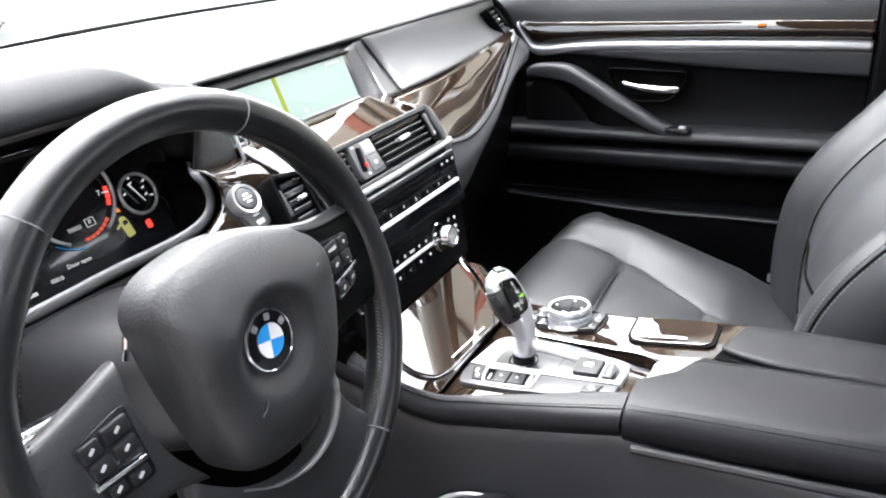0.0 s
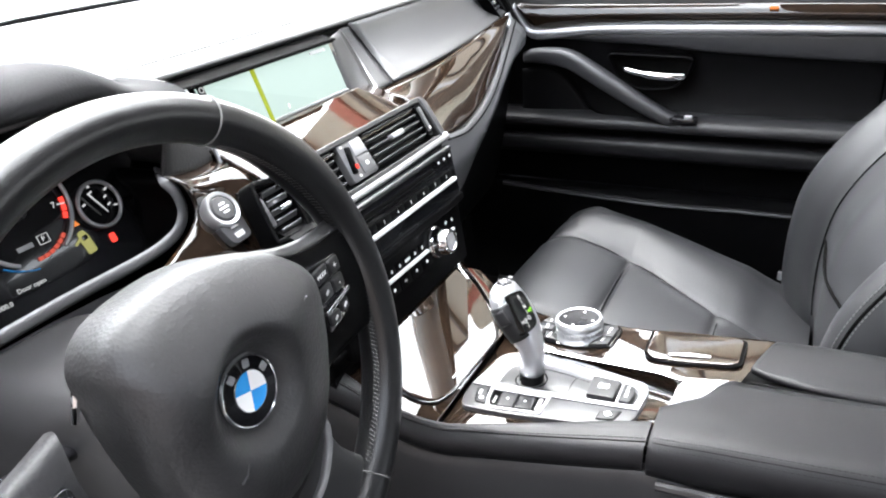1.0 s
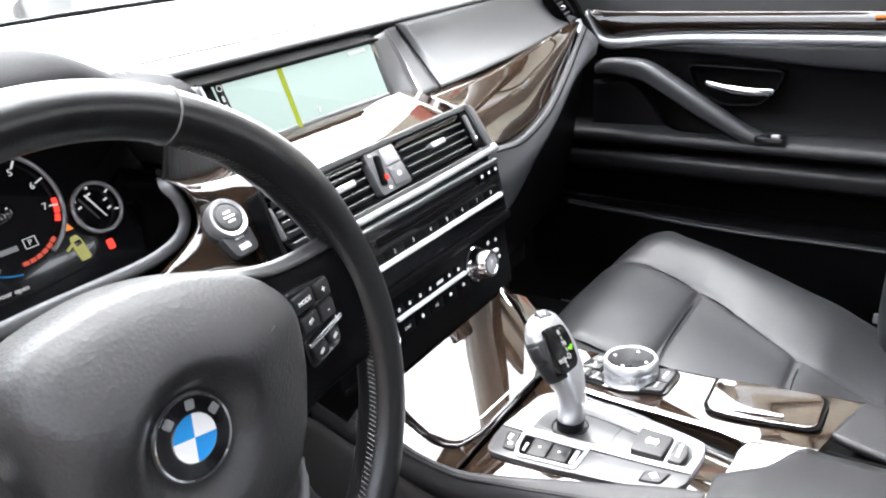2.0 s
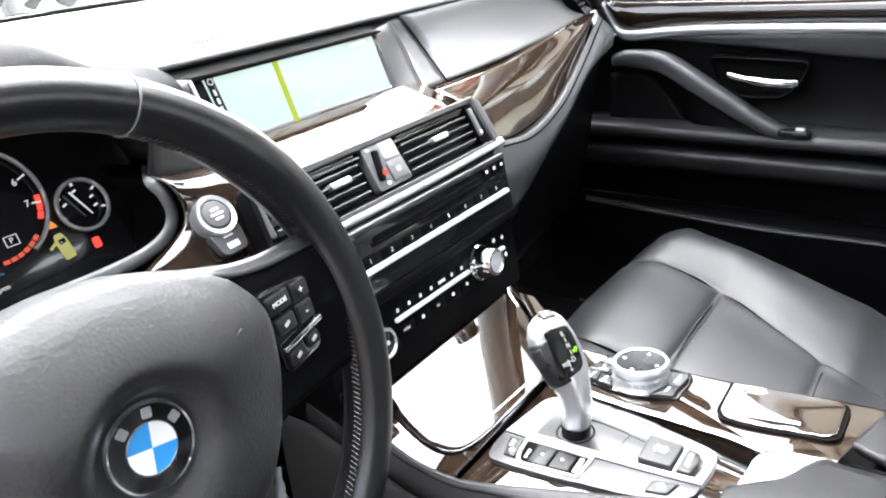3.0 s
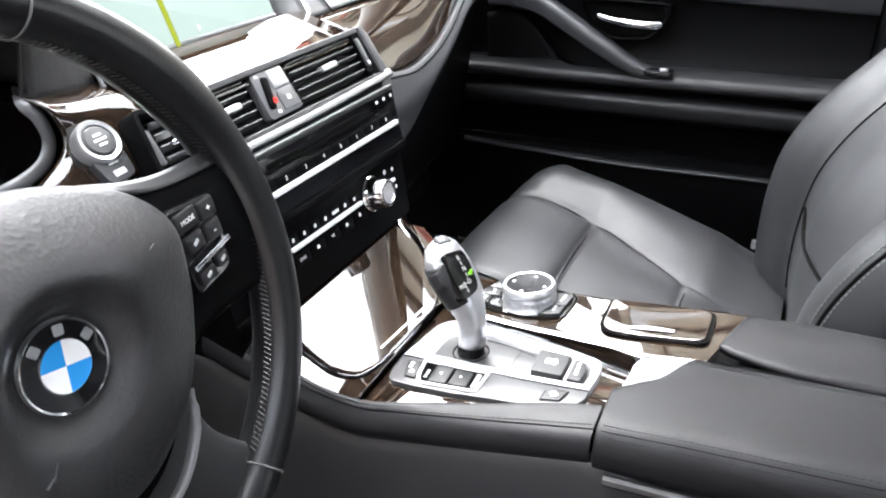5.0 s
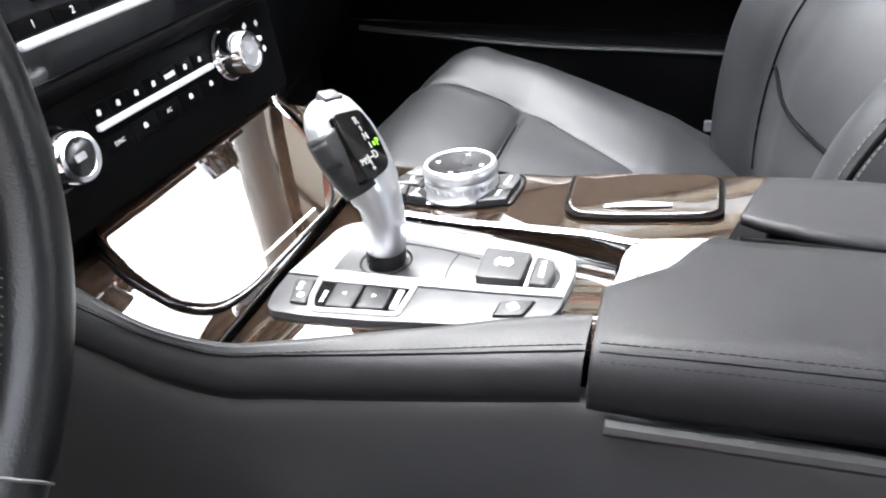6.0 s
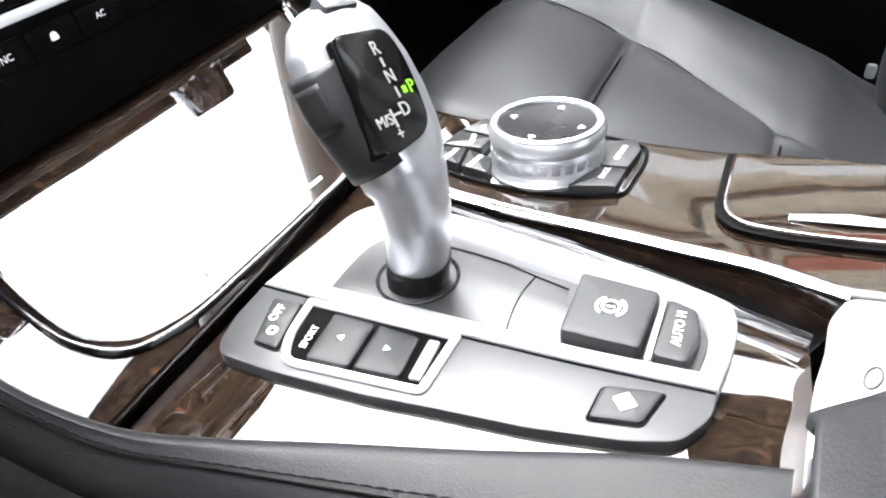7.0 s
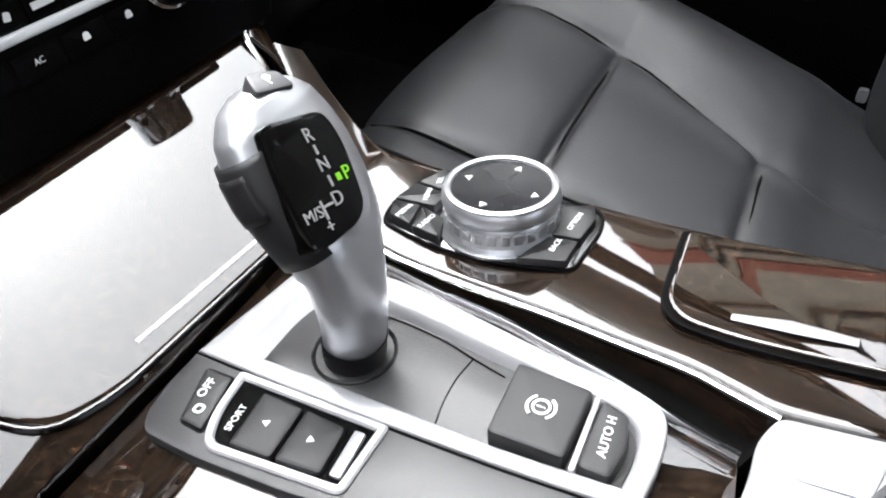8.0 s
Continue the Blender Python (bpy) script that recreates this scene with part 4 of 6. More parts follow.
for a in (160, 90, 20, -15):
    part("mark", slab(at(small, 0.012 * math.cos(radians(a)), 0.012 * math.sin(radians(a))), rect(0, 0, 0.0036, 0.0016, 20), -0.002, -0.0014, 0.0003, 0.0001), LIT_WHITE, d3, smooth=False)
fuel, d4 = dial(-0.280, 0.0, 0.0200, 5, False)
writing("Door open", 0.0056, at(CLUS, -0.086, -0.0365, -0.0018, -2), LIT_WHITE, ic)
writing("000.0", 0.0056, at(CLUS, -0.112, -0.0420, -0.0018, -2), LIT_WHITE, ic)
writing("12:25 pm", 0.0056, at(CLUS, -0.134, -0.0200, -0.0018, -2), LIT_WHITE, ic)
writing("04/21/17", 0.0056, at(CLUS, -0.134, -0.0285, -0.0018, -2), LIT_WHITE, ic)
part("unread_text", slab(at(CLUS, -0.134, -0.0115), rect(0, 0, 0.013, 0.0032), -0.002, -0.0014, 0.0004, 0.0001), LIT_WHITE, ic, smooth=False)
part("unread_text", slab(at(CLUS, -0.140, -0.0450), rect(0, 0, 0.013, 0.0032), -0.002, -0.0014, 0.0004, 0.0001), LIT_WHITE, ic, smooth=False)
AMB = glow("lit_olive", (0.75, 0.72, 0.25), 0.05)
icon = part("door_icon", slab(at(CLUS, -0.0255, -0.0240, 0, 8), [(-0.0045, -0.011), (0.0045, -0.011), (0.0048, 0.004), (0.003, 0.010), (-0.003, 0.010), (-0.0048, 0.004)], -0.002, -0.0012, 0.002, 0.0002), AMB, ic, "olive lit car outline with an open door")
part("open_door", slab(at(CLUS, -0.0330, -0.022, 0, 30), rect(0, 0, 0.007, 0.0022), -0.002, -0.0012, 0.0005, 0.0002), AMB, icon)
part("screen_glass", slab(at(CLUS, -0.0255, -0.0205, 0, 8), rect(0, 0, 0.0055, 0.004), -0.0012, -0.0009, 0.001, 0.0001), GLOSS, icon)
part("warning_icon", slab(at(CLUS, -0.0270, -0.0060), [(-0.0035, -0.003), (0.0035, -0.003), (0, 0.0035)], -0.002, -0.0012, 0.0005, 0.0001), LIT_AMBER, ic)
part("belt_icon", slab(at(CLUS, -0.0010, -0.0310), rect(0, 0, 0.006, 0.0085), -0.002, -0.0012, 0.002, 0.0001), LIT_RED, ic, "red warning light")
LIP = [(-0.56, 0.262, 0.840), (-0.53, 0.260, 0.808), (-0.46, 0.259, 0.803), (-0.385, 0.259, 0.803), (-0.322, 0.259, 0.804), (-0.255, 0.260, 0.8025), (-0.224, 0.260, 0.805), (-0.204, 0.261, 0.812), (-0.1950, 0.262, 0.826), (-0.198, 0.263, 0.844), (-0.203, 0.268, 0.855), (-0.194, 0.282, 0.860)]
part("silver_lip", tube(catmull(LIP, 5), 0.0056, 10, flat=0.45, up=(0, -1, 0.2)), GREYSILVER, dash, "satin silver line round the instruments")
part("shroud", surf([LIP, [(x * 0.985 - 0.005, y + 0.02, z - 0.010 * (z < 0.815)) for x, y, z in LIP], [(x * 0.96 - 0.014, y + 0.050, z - 0.026 * (z < 0.815)) for x, y, z in LIP]], 4, 4), PLASTIC, dash, "black shroud below the dials", thick=0.003)

# ---- steering wheel ----
sw = thing("steering_wheel", "black leather steering wheel with multifunction keys", "steering wheel", WHEEL.translation)


def rim_row(a, r0=0.0150):
    """One section of the rim, thicker where the thumbs rest."""
    grip = 0.0018 * (math.exp(-((math.degrees(a) - 38) / 14) ** 2) + math.exp(-((math.degrees(a) - 142) / 14) ** 2))
    rr = r0 + grip
    c = V3((0.1700 * math.cos(a), 0.1700 * math.sin(a), 0))
    o = V3((math.cos(a), math.sin(a), 0))
    return [WHEEL @ (c + o * rr * 0.98 * math.cos(b) + V3((0, 0, 1.12 * rr * math.sin(b)))) for b in np.linspace(0, 2 * math.pi, 20, endpoint=False)]


bm = bmesh.new()
rows = [rim_row(2 * math.pi * i / 120) for i in range(120)]
quads(bm, rows + [rows[0]], True)
bmesh.ops.remove_doubles(bm, verts=bm.verts, dist=1e-6)
rim = part("rim", bm, RIM, sw, "smooth black leather rim, shiny with wear")
for a in (65.7, 128, -52.5, -138):
    t = radians(a)
    c = V3((0.1700 * math.cos(t), 0.1700 * math.sin(t), 0))
    o = V3((math.cos(t), math.sin(t), 0))
    ring = [WHEEL @ (c + o * 0.0152 * math.cos(b) + V3((0, 0, 0.0171 * math.sin(b)))) for b in np.linspace(0, 2 * math.pi, 24, endpoint=False)]
    part("seam", tube(ring, 0.0007, 5, True), THREAD, rim, "grey leather seam")
for a0, a1 in ((-50, 0), (2, 63), (130, 178), (180, 220)):
    bm = bmesh.new()
    for a in np.arange(a0, a1, 1.15):
        t, t2 = radians(a), radians(a + 0.8)
        p = WHEEL @ V3((0.1550 * math.cos(t), 0.1550 * math.sin(t), 0.0085))
        q = WHEEL @ V3((0.1536 * math.cos(t2), 0.1536 * math.sin(t2), 0.0040))
        tube([p, q], 0.00042, 5, bm=bm)
    tagged(part("stitching", bm, RIM, rim), kind="stuff")
# airbag pad
pad_out = [(-0.062, 0.044), (-0.061, 0.058), (-0.052, 0.071), (-0.034, 0.079), (0.0, 0.083), (0.030, 0.080), (0.057, 0.072), (0.075, 0.063), (0.088, 0.050), (0.096, 0.030), (0.096, 0.002), (0.089, -0.020), (0.079, -0.040), (0.060, -0.062), (0.025, -0.081), (-0.018, -0.080), (-0.042, -0.066), (-0.053, -0.028), (-0.060, 0.012)]
out = catmull([(x, y, 0) for x, y in pad_out], 5, True)
prof = [(1.0, -0.020), (1.01, 0.000), (1.0, 0.010), (0.97, 0.0175), (0.90, 0.0235), (0.82, 0.0272), (0.74, 0.0302), (0.66, 0.0322), (0.58, 0.0337), (0.54, 0.0341), (0.50, 0.0345), (0.46, 0.0348), (0.42, 0.0350), (0.38, 0.0352), (0.34, 0.0353), (0.30, 0.0354), (0.27, 0.0355), (0.20, 0.0356), (0.10, 0.0356)]


def pad_height(x, y, h):
    """The cover swells across its upper half and sinks in a bowl round the badge."""
    near = math.exp(-((math.hypot(x - 0.0068, y - 0.006) / 0.0315) ** 6))
    crest = 0.008 * math.exp(-((y - 0.032 - 0.10 * x) / 0.028) ** 2) * (1 - near)
    bowl = 0.0115 * near
    return h + (crest - bowl - 0.10 * x * x) * min(1.0, max(0.0, (h + 0.02) / 0.04))


bm = bmesh.new()
quads(bm, [[WHEEL @ V3((p.x * s, p.y * s, pad_height(p.x * s, p.y * s, h))) for p in out] for s, h in prof], True, True)
padp = part("airbag_pad", bm, PAD, sw, "grained black airbag cover")
for u, v, h, l, w, t in ((0.062, 0.036, 0.0305, 0.008, 0.0009, 20), (0.059, 0.033, 0.0305, 0.005, 0.0007, 50), (-0.020, -0.030, 0.0350, 0.008, 0.0008, 55), (-0.024, -0.033, 0.0350, 0.005, 0.0006, 30)):
    part("scratch", slab(at(WHEEL, u, v, pad_height(u, v, h), t), rect(0, 0, l, w), -0.002, 0.0006, 0.0003, 0.0001), GREYP, padp, "pale scuff", smooth=False)
EMB = at(WHEEL, 0.0068, 0.0060, 0.0258)
em = part("badge", lathe(EMB, [(0.0225, -0.004), (0.0225, 0.0022), (0.0215, 0.0034), (0.0205, 0.0030)], 48), CHROME, padp, "round enamel badge with a chrome rim")
part("badge_ring", lathe(EMB, [(0.0206, 0.0), (0.0206, 0.0030), (0.0128, 0.0034), (0.0126, 0.002)], 48), GLOSS, em, "black ring")
part("badge_rim", lathe(EMB, [(0.0128, 0.002), (0.0128, 0.0037), (0.0122, 0.0037), (0.0122, 0.002)], 40), CHROME, em)
for k in range(4):
    q = [(0, 0)] + [(0.0122 * math.cos(radians(a)), 0.0122 * math.sin(radians(a))) for a in np.linspace(k * 90 - 12, k * 90 + 78, 12)]
    part("badge_quarter", slab(EMB, q, 0.001, 0.0034, 0, 0.0001), SKYBLUE if k % 2 else WHITEENAMEL, em, smooth=False)
for k, a in enumerate((140, 90, 40)):
    part("badge_mark", slab(at(EMB, 0.0167 * math.cos(radians(a - 12)), 0.0167 * math.sin(radians(a - 12)), 0, a - 102), rect(0, 0, 0.0050, 0.0052), 0.0030, 0.0036, 0.0012, 0.0002), SILVER, em, smooth=False)


def spoke(sgn):
    """A side spoke with its keypad."""
    turned = WHEEL if sgn > 0 else WHEEL @ pose(0, 0, 0, 0, 0, 11)

    def p(u, v, h):
        return turned @ V3((sgn * u, v, h))
    sp = part("spoke", surf([[p(0.078, 0.056, -0.012), p(0.080, 0.061, 0.004), p(0.084, 0.056, 0.012), p(0.090, 0.030, 0.014), p(0.086, -0.010, 0.012), p(0.072, -0.045, 0.008), p(0.070, -0.05, -0.012)],
                             [p(0.105, 0.053, -0.012), p(0.106, 0.057, 0.002), p(0.108, 0.053, 0.010), p(0.112, 0.030, 0.013), p(0.110, -0.010, 0.010), p(0.100, -0.032, 0.006), p(0.098, -0.036, -0.012)],
                             [p(0.138, 0.051, -0.012), p(0.140, 0.054, 0.000), p(0.142, 0.049, 0.008), p(0.146, 0.020, 0.010), p(0.146, -0.015, 0.008), p(0.145, -0.030, 0.004), p(0.144, -0.034, -0.012)],
                             [p(0.158, 0.056, -0.010), p(0.160, 0.057, -0.002), p(0.161, 0.050, 0.005), p(0.164, 0.020, 0.007), p(0.164, -0.015, 0.006), p(0.163, -0.034, 0.002), p(0.162, -0.036, -0.010)]], 5, 4), PLASTIC if sgn > 0 else PAD, sw, "satin black spoke")
    if sgn > 0:
        part("spoke_trim", surf([[p(0.062, 0.070, 0.004), p(0.085, 0.063, 0.006), p(0.112, 0.0585, 0.003), p(0.148, 0.059, 0.001)], [p(0.064, 0.066, 0.014), p(0.088, 0.056, 0.013), p(0.113, 0.052, 0.011), p(0.148, 0.051, 0.007)]], 5, 3), DARKP, sp, "satin grey spoke edge", thick=0.002)
    base = frame_at(p(0.113, 0.019, 0.0125), turned.to_3x3() @ V3((1, 0, -0.10 * sgn)), turned.to_3x3() @ V3((0, 1, 0.05)))
    part("keypad", slab(base, [(sgn * -0.0190, 0.0235), (sgn * 0.0190, 0.0205), (sgn * 0.0175, -0.024), (sgn * -0.0135, -0.0290)], -0.006, 0.001, 0.005), GLOSS, sp, "gloss black keypad")
    keys = (((-0.0085, 0.0165), 0.021, 0.013, "MODE"), ((0.0125, 0.0165), 0.015, 0.013, "+"), ((-0.0075, 0.0005), 0.018, 0.012, ""), ((0.0125, 0.001), 0.015, 0.013, "-"), ((-0.005, -0.0240), 0.016, 0.010, ""), ((0.012, -0.020), 0.012, 0.010, ""))
    for (u, v), w, h, s in [((x_ * 0.84, y_ * 0.84), w_ * 0.84, h_ * 0.84, s_) for (x_, y_), w_, h_, s_ in keys]:
        k = part("key", slab(base, rect(sgn * u, v, w, h, 4 * sgn), 0.0, 0.0034, 0.002, 0.0012), BUTTON, sp)
        if s and sgn > 0:
            writing(s, 0.0040 if len(s) > 1 else 0.007, at(base, u, v, 0.0034, 4), WHITEMARK, k)
        else:
            part("mark", slab(at(base, sgn * u, v), rect(0, 0, 0.0045, 0.0022, 30), 0.0034, 0.0037, 0.0008, 0.0001), GREYMARK, k, smooth=False)
    part("silver_bar", slab(base, rect(sgn * 0.0035, -0.0102, 0.034, 0.0034, 10 * sgn), 0.0, 0.0040, 0.001, 0.0008), CHROME, sp, "chrome bar")
    part("paddle", slab(frame_at(p(0.125, 0.01, -0.03), turned.to_3x3() @ V3((1, 0, 0)), turned.to_3x3() @ V3((0, 1, 0))), [(sgn * -0.03, -0.03), (sgn * 0.018, -0.02), (sgn * 0.02, 0.025), (sgn * -0.03, 0.03)], -0.006, 0.002, 0.008), PLASTIC, sp, "black shift paddle")


spoke(1)
spoke(-1)
LS = [[WHEEL @ V3(q) for q in r] for r in ([(-0.074, -0.052, -0.012), (-0.072, -0.056, 0.004), (-0.040, -0.082, 0.011), (0, -0.092, 0.012), (0.040, -0.082, 0.011), (0.072, -0.056, 0.004), (0.074, -0.052, -0.012)],
                                            [(-0.082, -0.088, -0.012), (-0.080, -0.093, 0.004), (-0.042, -0.116, 0.009), (0, -0.121, 0.010), (0.042, -0.116, 0.009), (0.080, -0.093, 0.004), (0.082, -0.088, -0.012)],
                                            [(-0.108, -0.122, -0.012), (-0.104, -0.126, 0.002), (-0.055, -0.148, 0.006), (0, -0.157, 0.007), (0.055, -0.148, 0.006), (0.104, -0.126, 0.002), (0.108, -0.122, -0.012)])]
part("lower_spoke", surf(LS, 5, 5), DARKP, sw, "satin black lower spoke")
TR = [WHEEL @ V3(q) for q in ((0.078, -0.058, 0.003), (0.067, -0.0765, 0.0085), (0.045, -0.0965, 0.0115), (0.015, -0.1040, 0.0120), (-0.018, -0.0975, 0.0115), (-0.044, -0.0825, 0.010))]
part("silver_trim", tube(catmull(TR, 6), [0.0022] * 3 + [0.0034] * 3 + [0.0040] * 14 + [0.0032] * 5 + [0.002] * 6, 10, flat=0.5), GREYSILVER, sw, "satin silver trim under the pad")
# column and stalks
col = thing("steering_column", "black steering column cowl with stalks", "steering column", (-0.374, 0.16, 0.77))
CM = frame_at((-0.374, 0.105, 0.785), (1, 0, 0), (0, 0.226, 0.974))
bm = bmesh.new()
rows = []
for z, w, h in ((0.03, 0.050, 0.045), (0.0, 0.058, 0.052), (-0.06, 0.066, 0.056), (-0.14, 0.070, 0.056)):
    rows.append([CM @ V3((w * math.copysign(abs(math.cos(t)) ** 0.6, math.cos(t)), h * math.copysign(abs(math.sin(t)) ** 0.6, math.sin(t)) - 0.01, z)) for t in np.linspace(0, 2 * math.pi, 32, endpoint=False)])
quads(bm, rows, True, True)
part("cowl", bm, DARKP, col)
for s in (-1, 1):
    st = part("stalk", tube([CM @ V3((s * 0.05, 0.0, -0.03)), CM @ V3((s * 0.09, 0.012, -0.02)), CM @ V3((s * 0.150, 0.018, -0.012))], [0.007, 0.008, 0.010], 12, flat=0.7, up=CM.to_3x3() @ V3((0, 1, 0))), GLOSS, col, "gloss black stalk")
    part("stalk_mark", tube([CM @ V3((s * 0.128, 0.0165, -0.004)), CM @ V3((s * 0.140, 0.0175, -0.003))], 0.0018, 6), LIT_GREEN if s > 0 else WHITEMARK, st)
part("side_chrome", tube(catmull([WHEEL @ V3((-0.066, 0.030, -0.022)), WHEEL @ V3((-0.056, 0.052, -0.020)), WHEEL @ V3((-0.042, 0.063, -0.020)), WHEEL @ V3((-0.018, 0.067, -0.022))], 6), 0.0024, 8), CHROME, col, "bright paddle edge")

# ---- centre console ----
con = thing("centre_console", "black leather centre console with lacquered wood and silver plate", "console", (0, 0, 0.45))


def rail_x(y):
    """The inner edge of the leather rail on the driver's side."""
    pts = [(0.24, -0.118), (0.18, -0.128), (0.13, -0.137), (0.09, -0.1405), (0.05, -0.138), (0.016, -0.131), (-0.02, -0.121), (-0.07, -0.108), (-0.103, -0.0985), (-0.14, -0.0920)]
    for (y1, x1), (y2, x2) in zip(pts, pts[1:]):
        if y2 <= y <= y1:
            return x1 + (x2 - x1) * (y - y1) / (y2 - y1)
    return pts[0][1] if y > pts[0][0] else pts[-1][1]


def rail_z(y):
    return 0.606 + 0.024 * max(0.0, min(1.0, (0.10 - y) / 0.24)) ** 1.3 * (y < 0.10) + 0.30 * max(0.0, y - 0.065)


YS = [0.20, 0.185, 0.16, 0.13, 0.09, 0.05, 0.016, -0.02, -0.06, -0.10, -0.137]
RL = []
for y in YS:
    x, z = rail_x(y), rail_z(y)
    o = -0.121 - 0.026 * max(0, min(1, (y + 0.14) / 0.2))
    RL.append([(x + 0.002, y, z - 0.032), (x, y, z - 0.002), (x - 0.003, y, z), (x * 0.45 + o * 0.55, y, z - 0.001), (o - 0.001, y, z - 0.005), (o - 0.006, y, z - 0.013), (o - 0.007, y, z - 0.022), (o - 0.003, y, z - 0.030)])
railp = part("leather_rail", surf(RL, 4, 4, caps=False), RAIL, con, "stitched black leather rail")
for k in (0.40, 0.66):
    line = [(RL[i][3][0] * (1 - k) + RL[i][4][0] * k, y, RL[i][3][2] * (1 - k) + RL[i][4][2] * k + 0.0008) for i, y in enumerate(YS)]
    stitches(catmull([(x, y, z - 0.0003) for x, y, z in line], 6), 0.0040, 0.0006, 0.0003, railp, mat=DARKTHREAD)
    if k > 0.5:
        part("seam", tube(catmull(line, 6), 0.0006, 5), VOID, railp)
SIDE = []
for y in [0.24] + YS + [-0.20, -0.30, -0.45, -0.56]:
    o = -0.119 - 0.026 * max(0, min(1, (y + 0.14) / 0.2))
    zt = rail_z(min(y, 0.2)) - 0.028 if y > -0.15 else 0.592
    SIDE.append([(o + 0.004, y, zt), (o - 0.006, y, zt - 0.004), (o - 0.010, y, zt - 0.03), (o - 0.012, y, 0.48), (o - 0.016, y, 0.38), (o - 0.02, y, 0.29)])
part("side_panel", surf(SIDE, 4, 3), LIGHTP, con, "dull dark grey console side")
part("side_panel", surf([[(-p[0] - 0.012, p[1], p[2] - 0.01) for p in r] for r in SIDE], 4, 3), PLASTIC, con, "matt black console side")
part("core", slab(Matrix.Identity(4), [(-0.118, -0.56), (0.10, -0.56), (0.10, 0.28), (-0.118, 0.28)], 0.30, 0.583, 0.01), PLASTIC, con)
# wood deck round the shift plate, rising gently to the rear
W2 = [(0.024, 0.030), (0.021, 0.010), (0.0145, -0.018), (0.0097, -0.045), (0.003, -0.070), (-0.0045, -0.096), (-0.012, -0.116), (-0.020, -0.142)]
deck = [(-0.140, 0.062), (-0.139, 0.05), (-0.132, 0.016), (-0.121, -0.02), (-0.106, -0.07), (-0.100, -0.112), (-0.095, -0.150)] + W2[::-1] + [(0.045, 0.062)]
part("wood_deck", slab(PL, deck, -0.022, -0.0062, 0.002, 0.0006), WOOD, con, "lacquered dark burr wood deck")
LIDP = frame_at((0, 0.062, 0.5990), (1, 0, 0), (0, 0.957, 0.290))
part("wood_ramp", slab(LIDP, [(-0.1385, 0.0), (-0.1400, 0.04), (-0.1340, 0.085), (-0.125, 0.125), (0.135, 0.118), (0.135, 0.105), (0.100, 0.055), (0.046, 0.0)], -0.016, 0.0, 0.003, 0.0004), WOOD, con, "lacquered wood rising to the stack")


def strip_z(y):
    """The height of the passenger side strip, curving up towards the armrest."""
    ys, zs = (-0.26, -0.23, -0.195, -0.145, -0.1, -0.065, -0.03, 0.0, 0.05), (0.638, 0.635, 0.6295, 0.621, 0.6125, 0.606, 0.603, 0.6015, 0.600)
    return sum(float(np.interp(y + d, ys, zs)) for d in (-0.024, -0.018, -0.012, -0.006, 0.0, 0.006, 0.012, 0.018, 0.024)) / 9 + 0.33 * max(0.0, y - 0.055)


NEAR = [(0.128, 0.145), (0.105, 0.118), (0.075, 0.088), (0.045, 0.060), (0.033, 0.034), (0.0265, 0.012), (0.0230, -0.016), (0.0200, -0.045), (0.0160, -0.070), (0.0105, -0.093), (0.0040, -0.119), (-0.0030, -0.136), (-0.0085, -0.150), (-0.0095, -0.175), (-0.0100, -0.199)]
FAR = [(0.136, 0.130), (0.116, 0.098), (0.103, 0.072), (0.098, 0.054), (0.097, 0.034), (0.0965, 0.012), (0.0965, -0.016), (0.0960, -0.045), (0.0935, -0.068), (0.0885, -0.095), (0.0845, -0.119), (0.0815, -0.138), (0.0800, -0.155), (0.0780, -0.180), (0.0720, -0.224)]
rows = []
for p, q in zip(catmull([(x, y, 0) for x, y in NEAR], 6), catmull([(x, y, 0) for x, y in FAR], 6)):
    row = []
    for k, dz in ((0.0, -0.030), (0.0, -0.0035), (0.008, -0.0014), (0.020, -0.0002), (0.034, 0.0002), (0.042, 0.0003), (0.055, 0.0003), (0.075, 0.0003), (0.25, 0.0003), (0.5, 0.0002), (0.75, 0.0001), (0.93, 0.0), (0.955, 0.0), (0.985, -0.0006), (1.0, -0.0026), (1.0, -0.030)):
        c = p.lerp(q, k)
        row.append((c.x, c.y, strip_z(c.y) + dz))
    rows.append(row)
part("wood_strip", quads(bmesh.new(), rows), WOOD, con, "lacquered wood strip round the controller")
# bright lines on both sides of the dark groove between deck and strip
part("chrome_line", tube(catmull([(x - 0.0006, y, strip_z(y) - 0.0012) for x, y in NEAR[4:13]], 6), 0.0017, 8, flat=0.8), CHROME, con, "polished edge line")
part("chrome_line", tube(catmull([PL @ V3((x, y, -0.0040)) for x, y in W2], 6), 0.0012, 8, flat=3.0), CHROME, con, "polished edge line")
part("groove", slab(PL, W2 + [(x + 0.004, y) for x, y in NEAR[4:13]][::-1], -0.020, -0.010, 0.001, 0.0003), VOID, con, "dark groove beside the plate")
# cubby lid
lid = [(-0.1000, 0.1050), (0.0930, 0.1030), (0.1130, 0.0980), (0.1090, 0.0820), (0.0860, 0.0440), (0.0420, 0.0060), (0.0250, -0.0010), (-0.0860, 0.0030), (-0.1110, 0.0110), (-0.1190, 0.0300), (-0.1160, 0.0620)]
lidr = [0.012, 0.010, 0.008, 0.010, 0.03, 0.012, 0.012, 0.014, 0.014, 0.02, 0.03]
part("lid_gap", ring_frame(LIDP, lid, 0.0075, -0.010, 0.0012, lidr, 0.0003), VOID, con)
cub = thing("cubby_lid", "glossy lacquered wood lid of the front cubby", "storage lid", (0, 0.11, 0.61))
LIDC = [(x * 0.985, (y - 0.05) * 0.982 + 0.05) for x, y in lid]
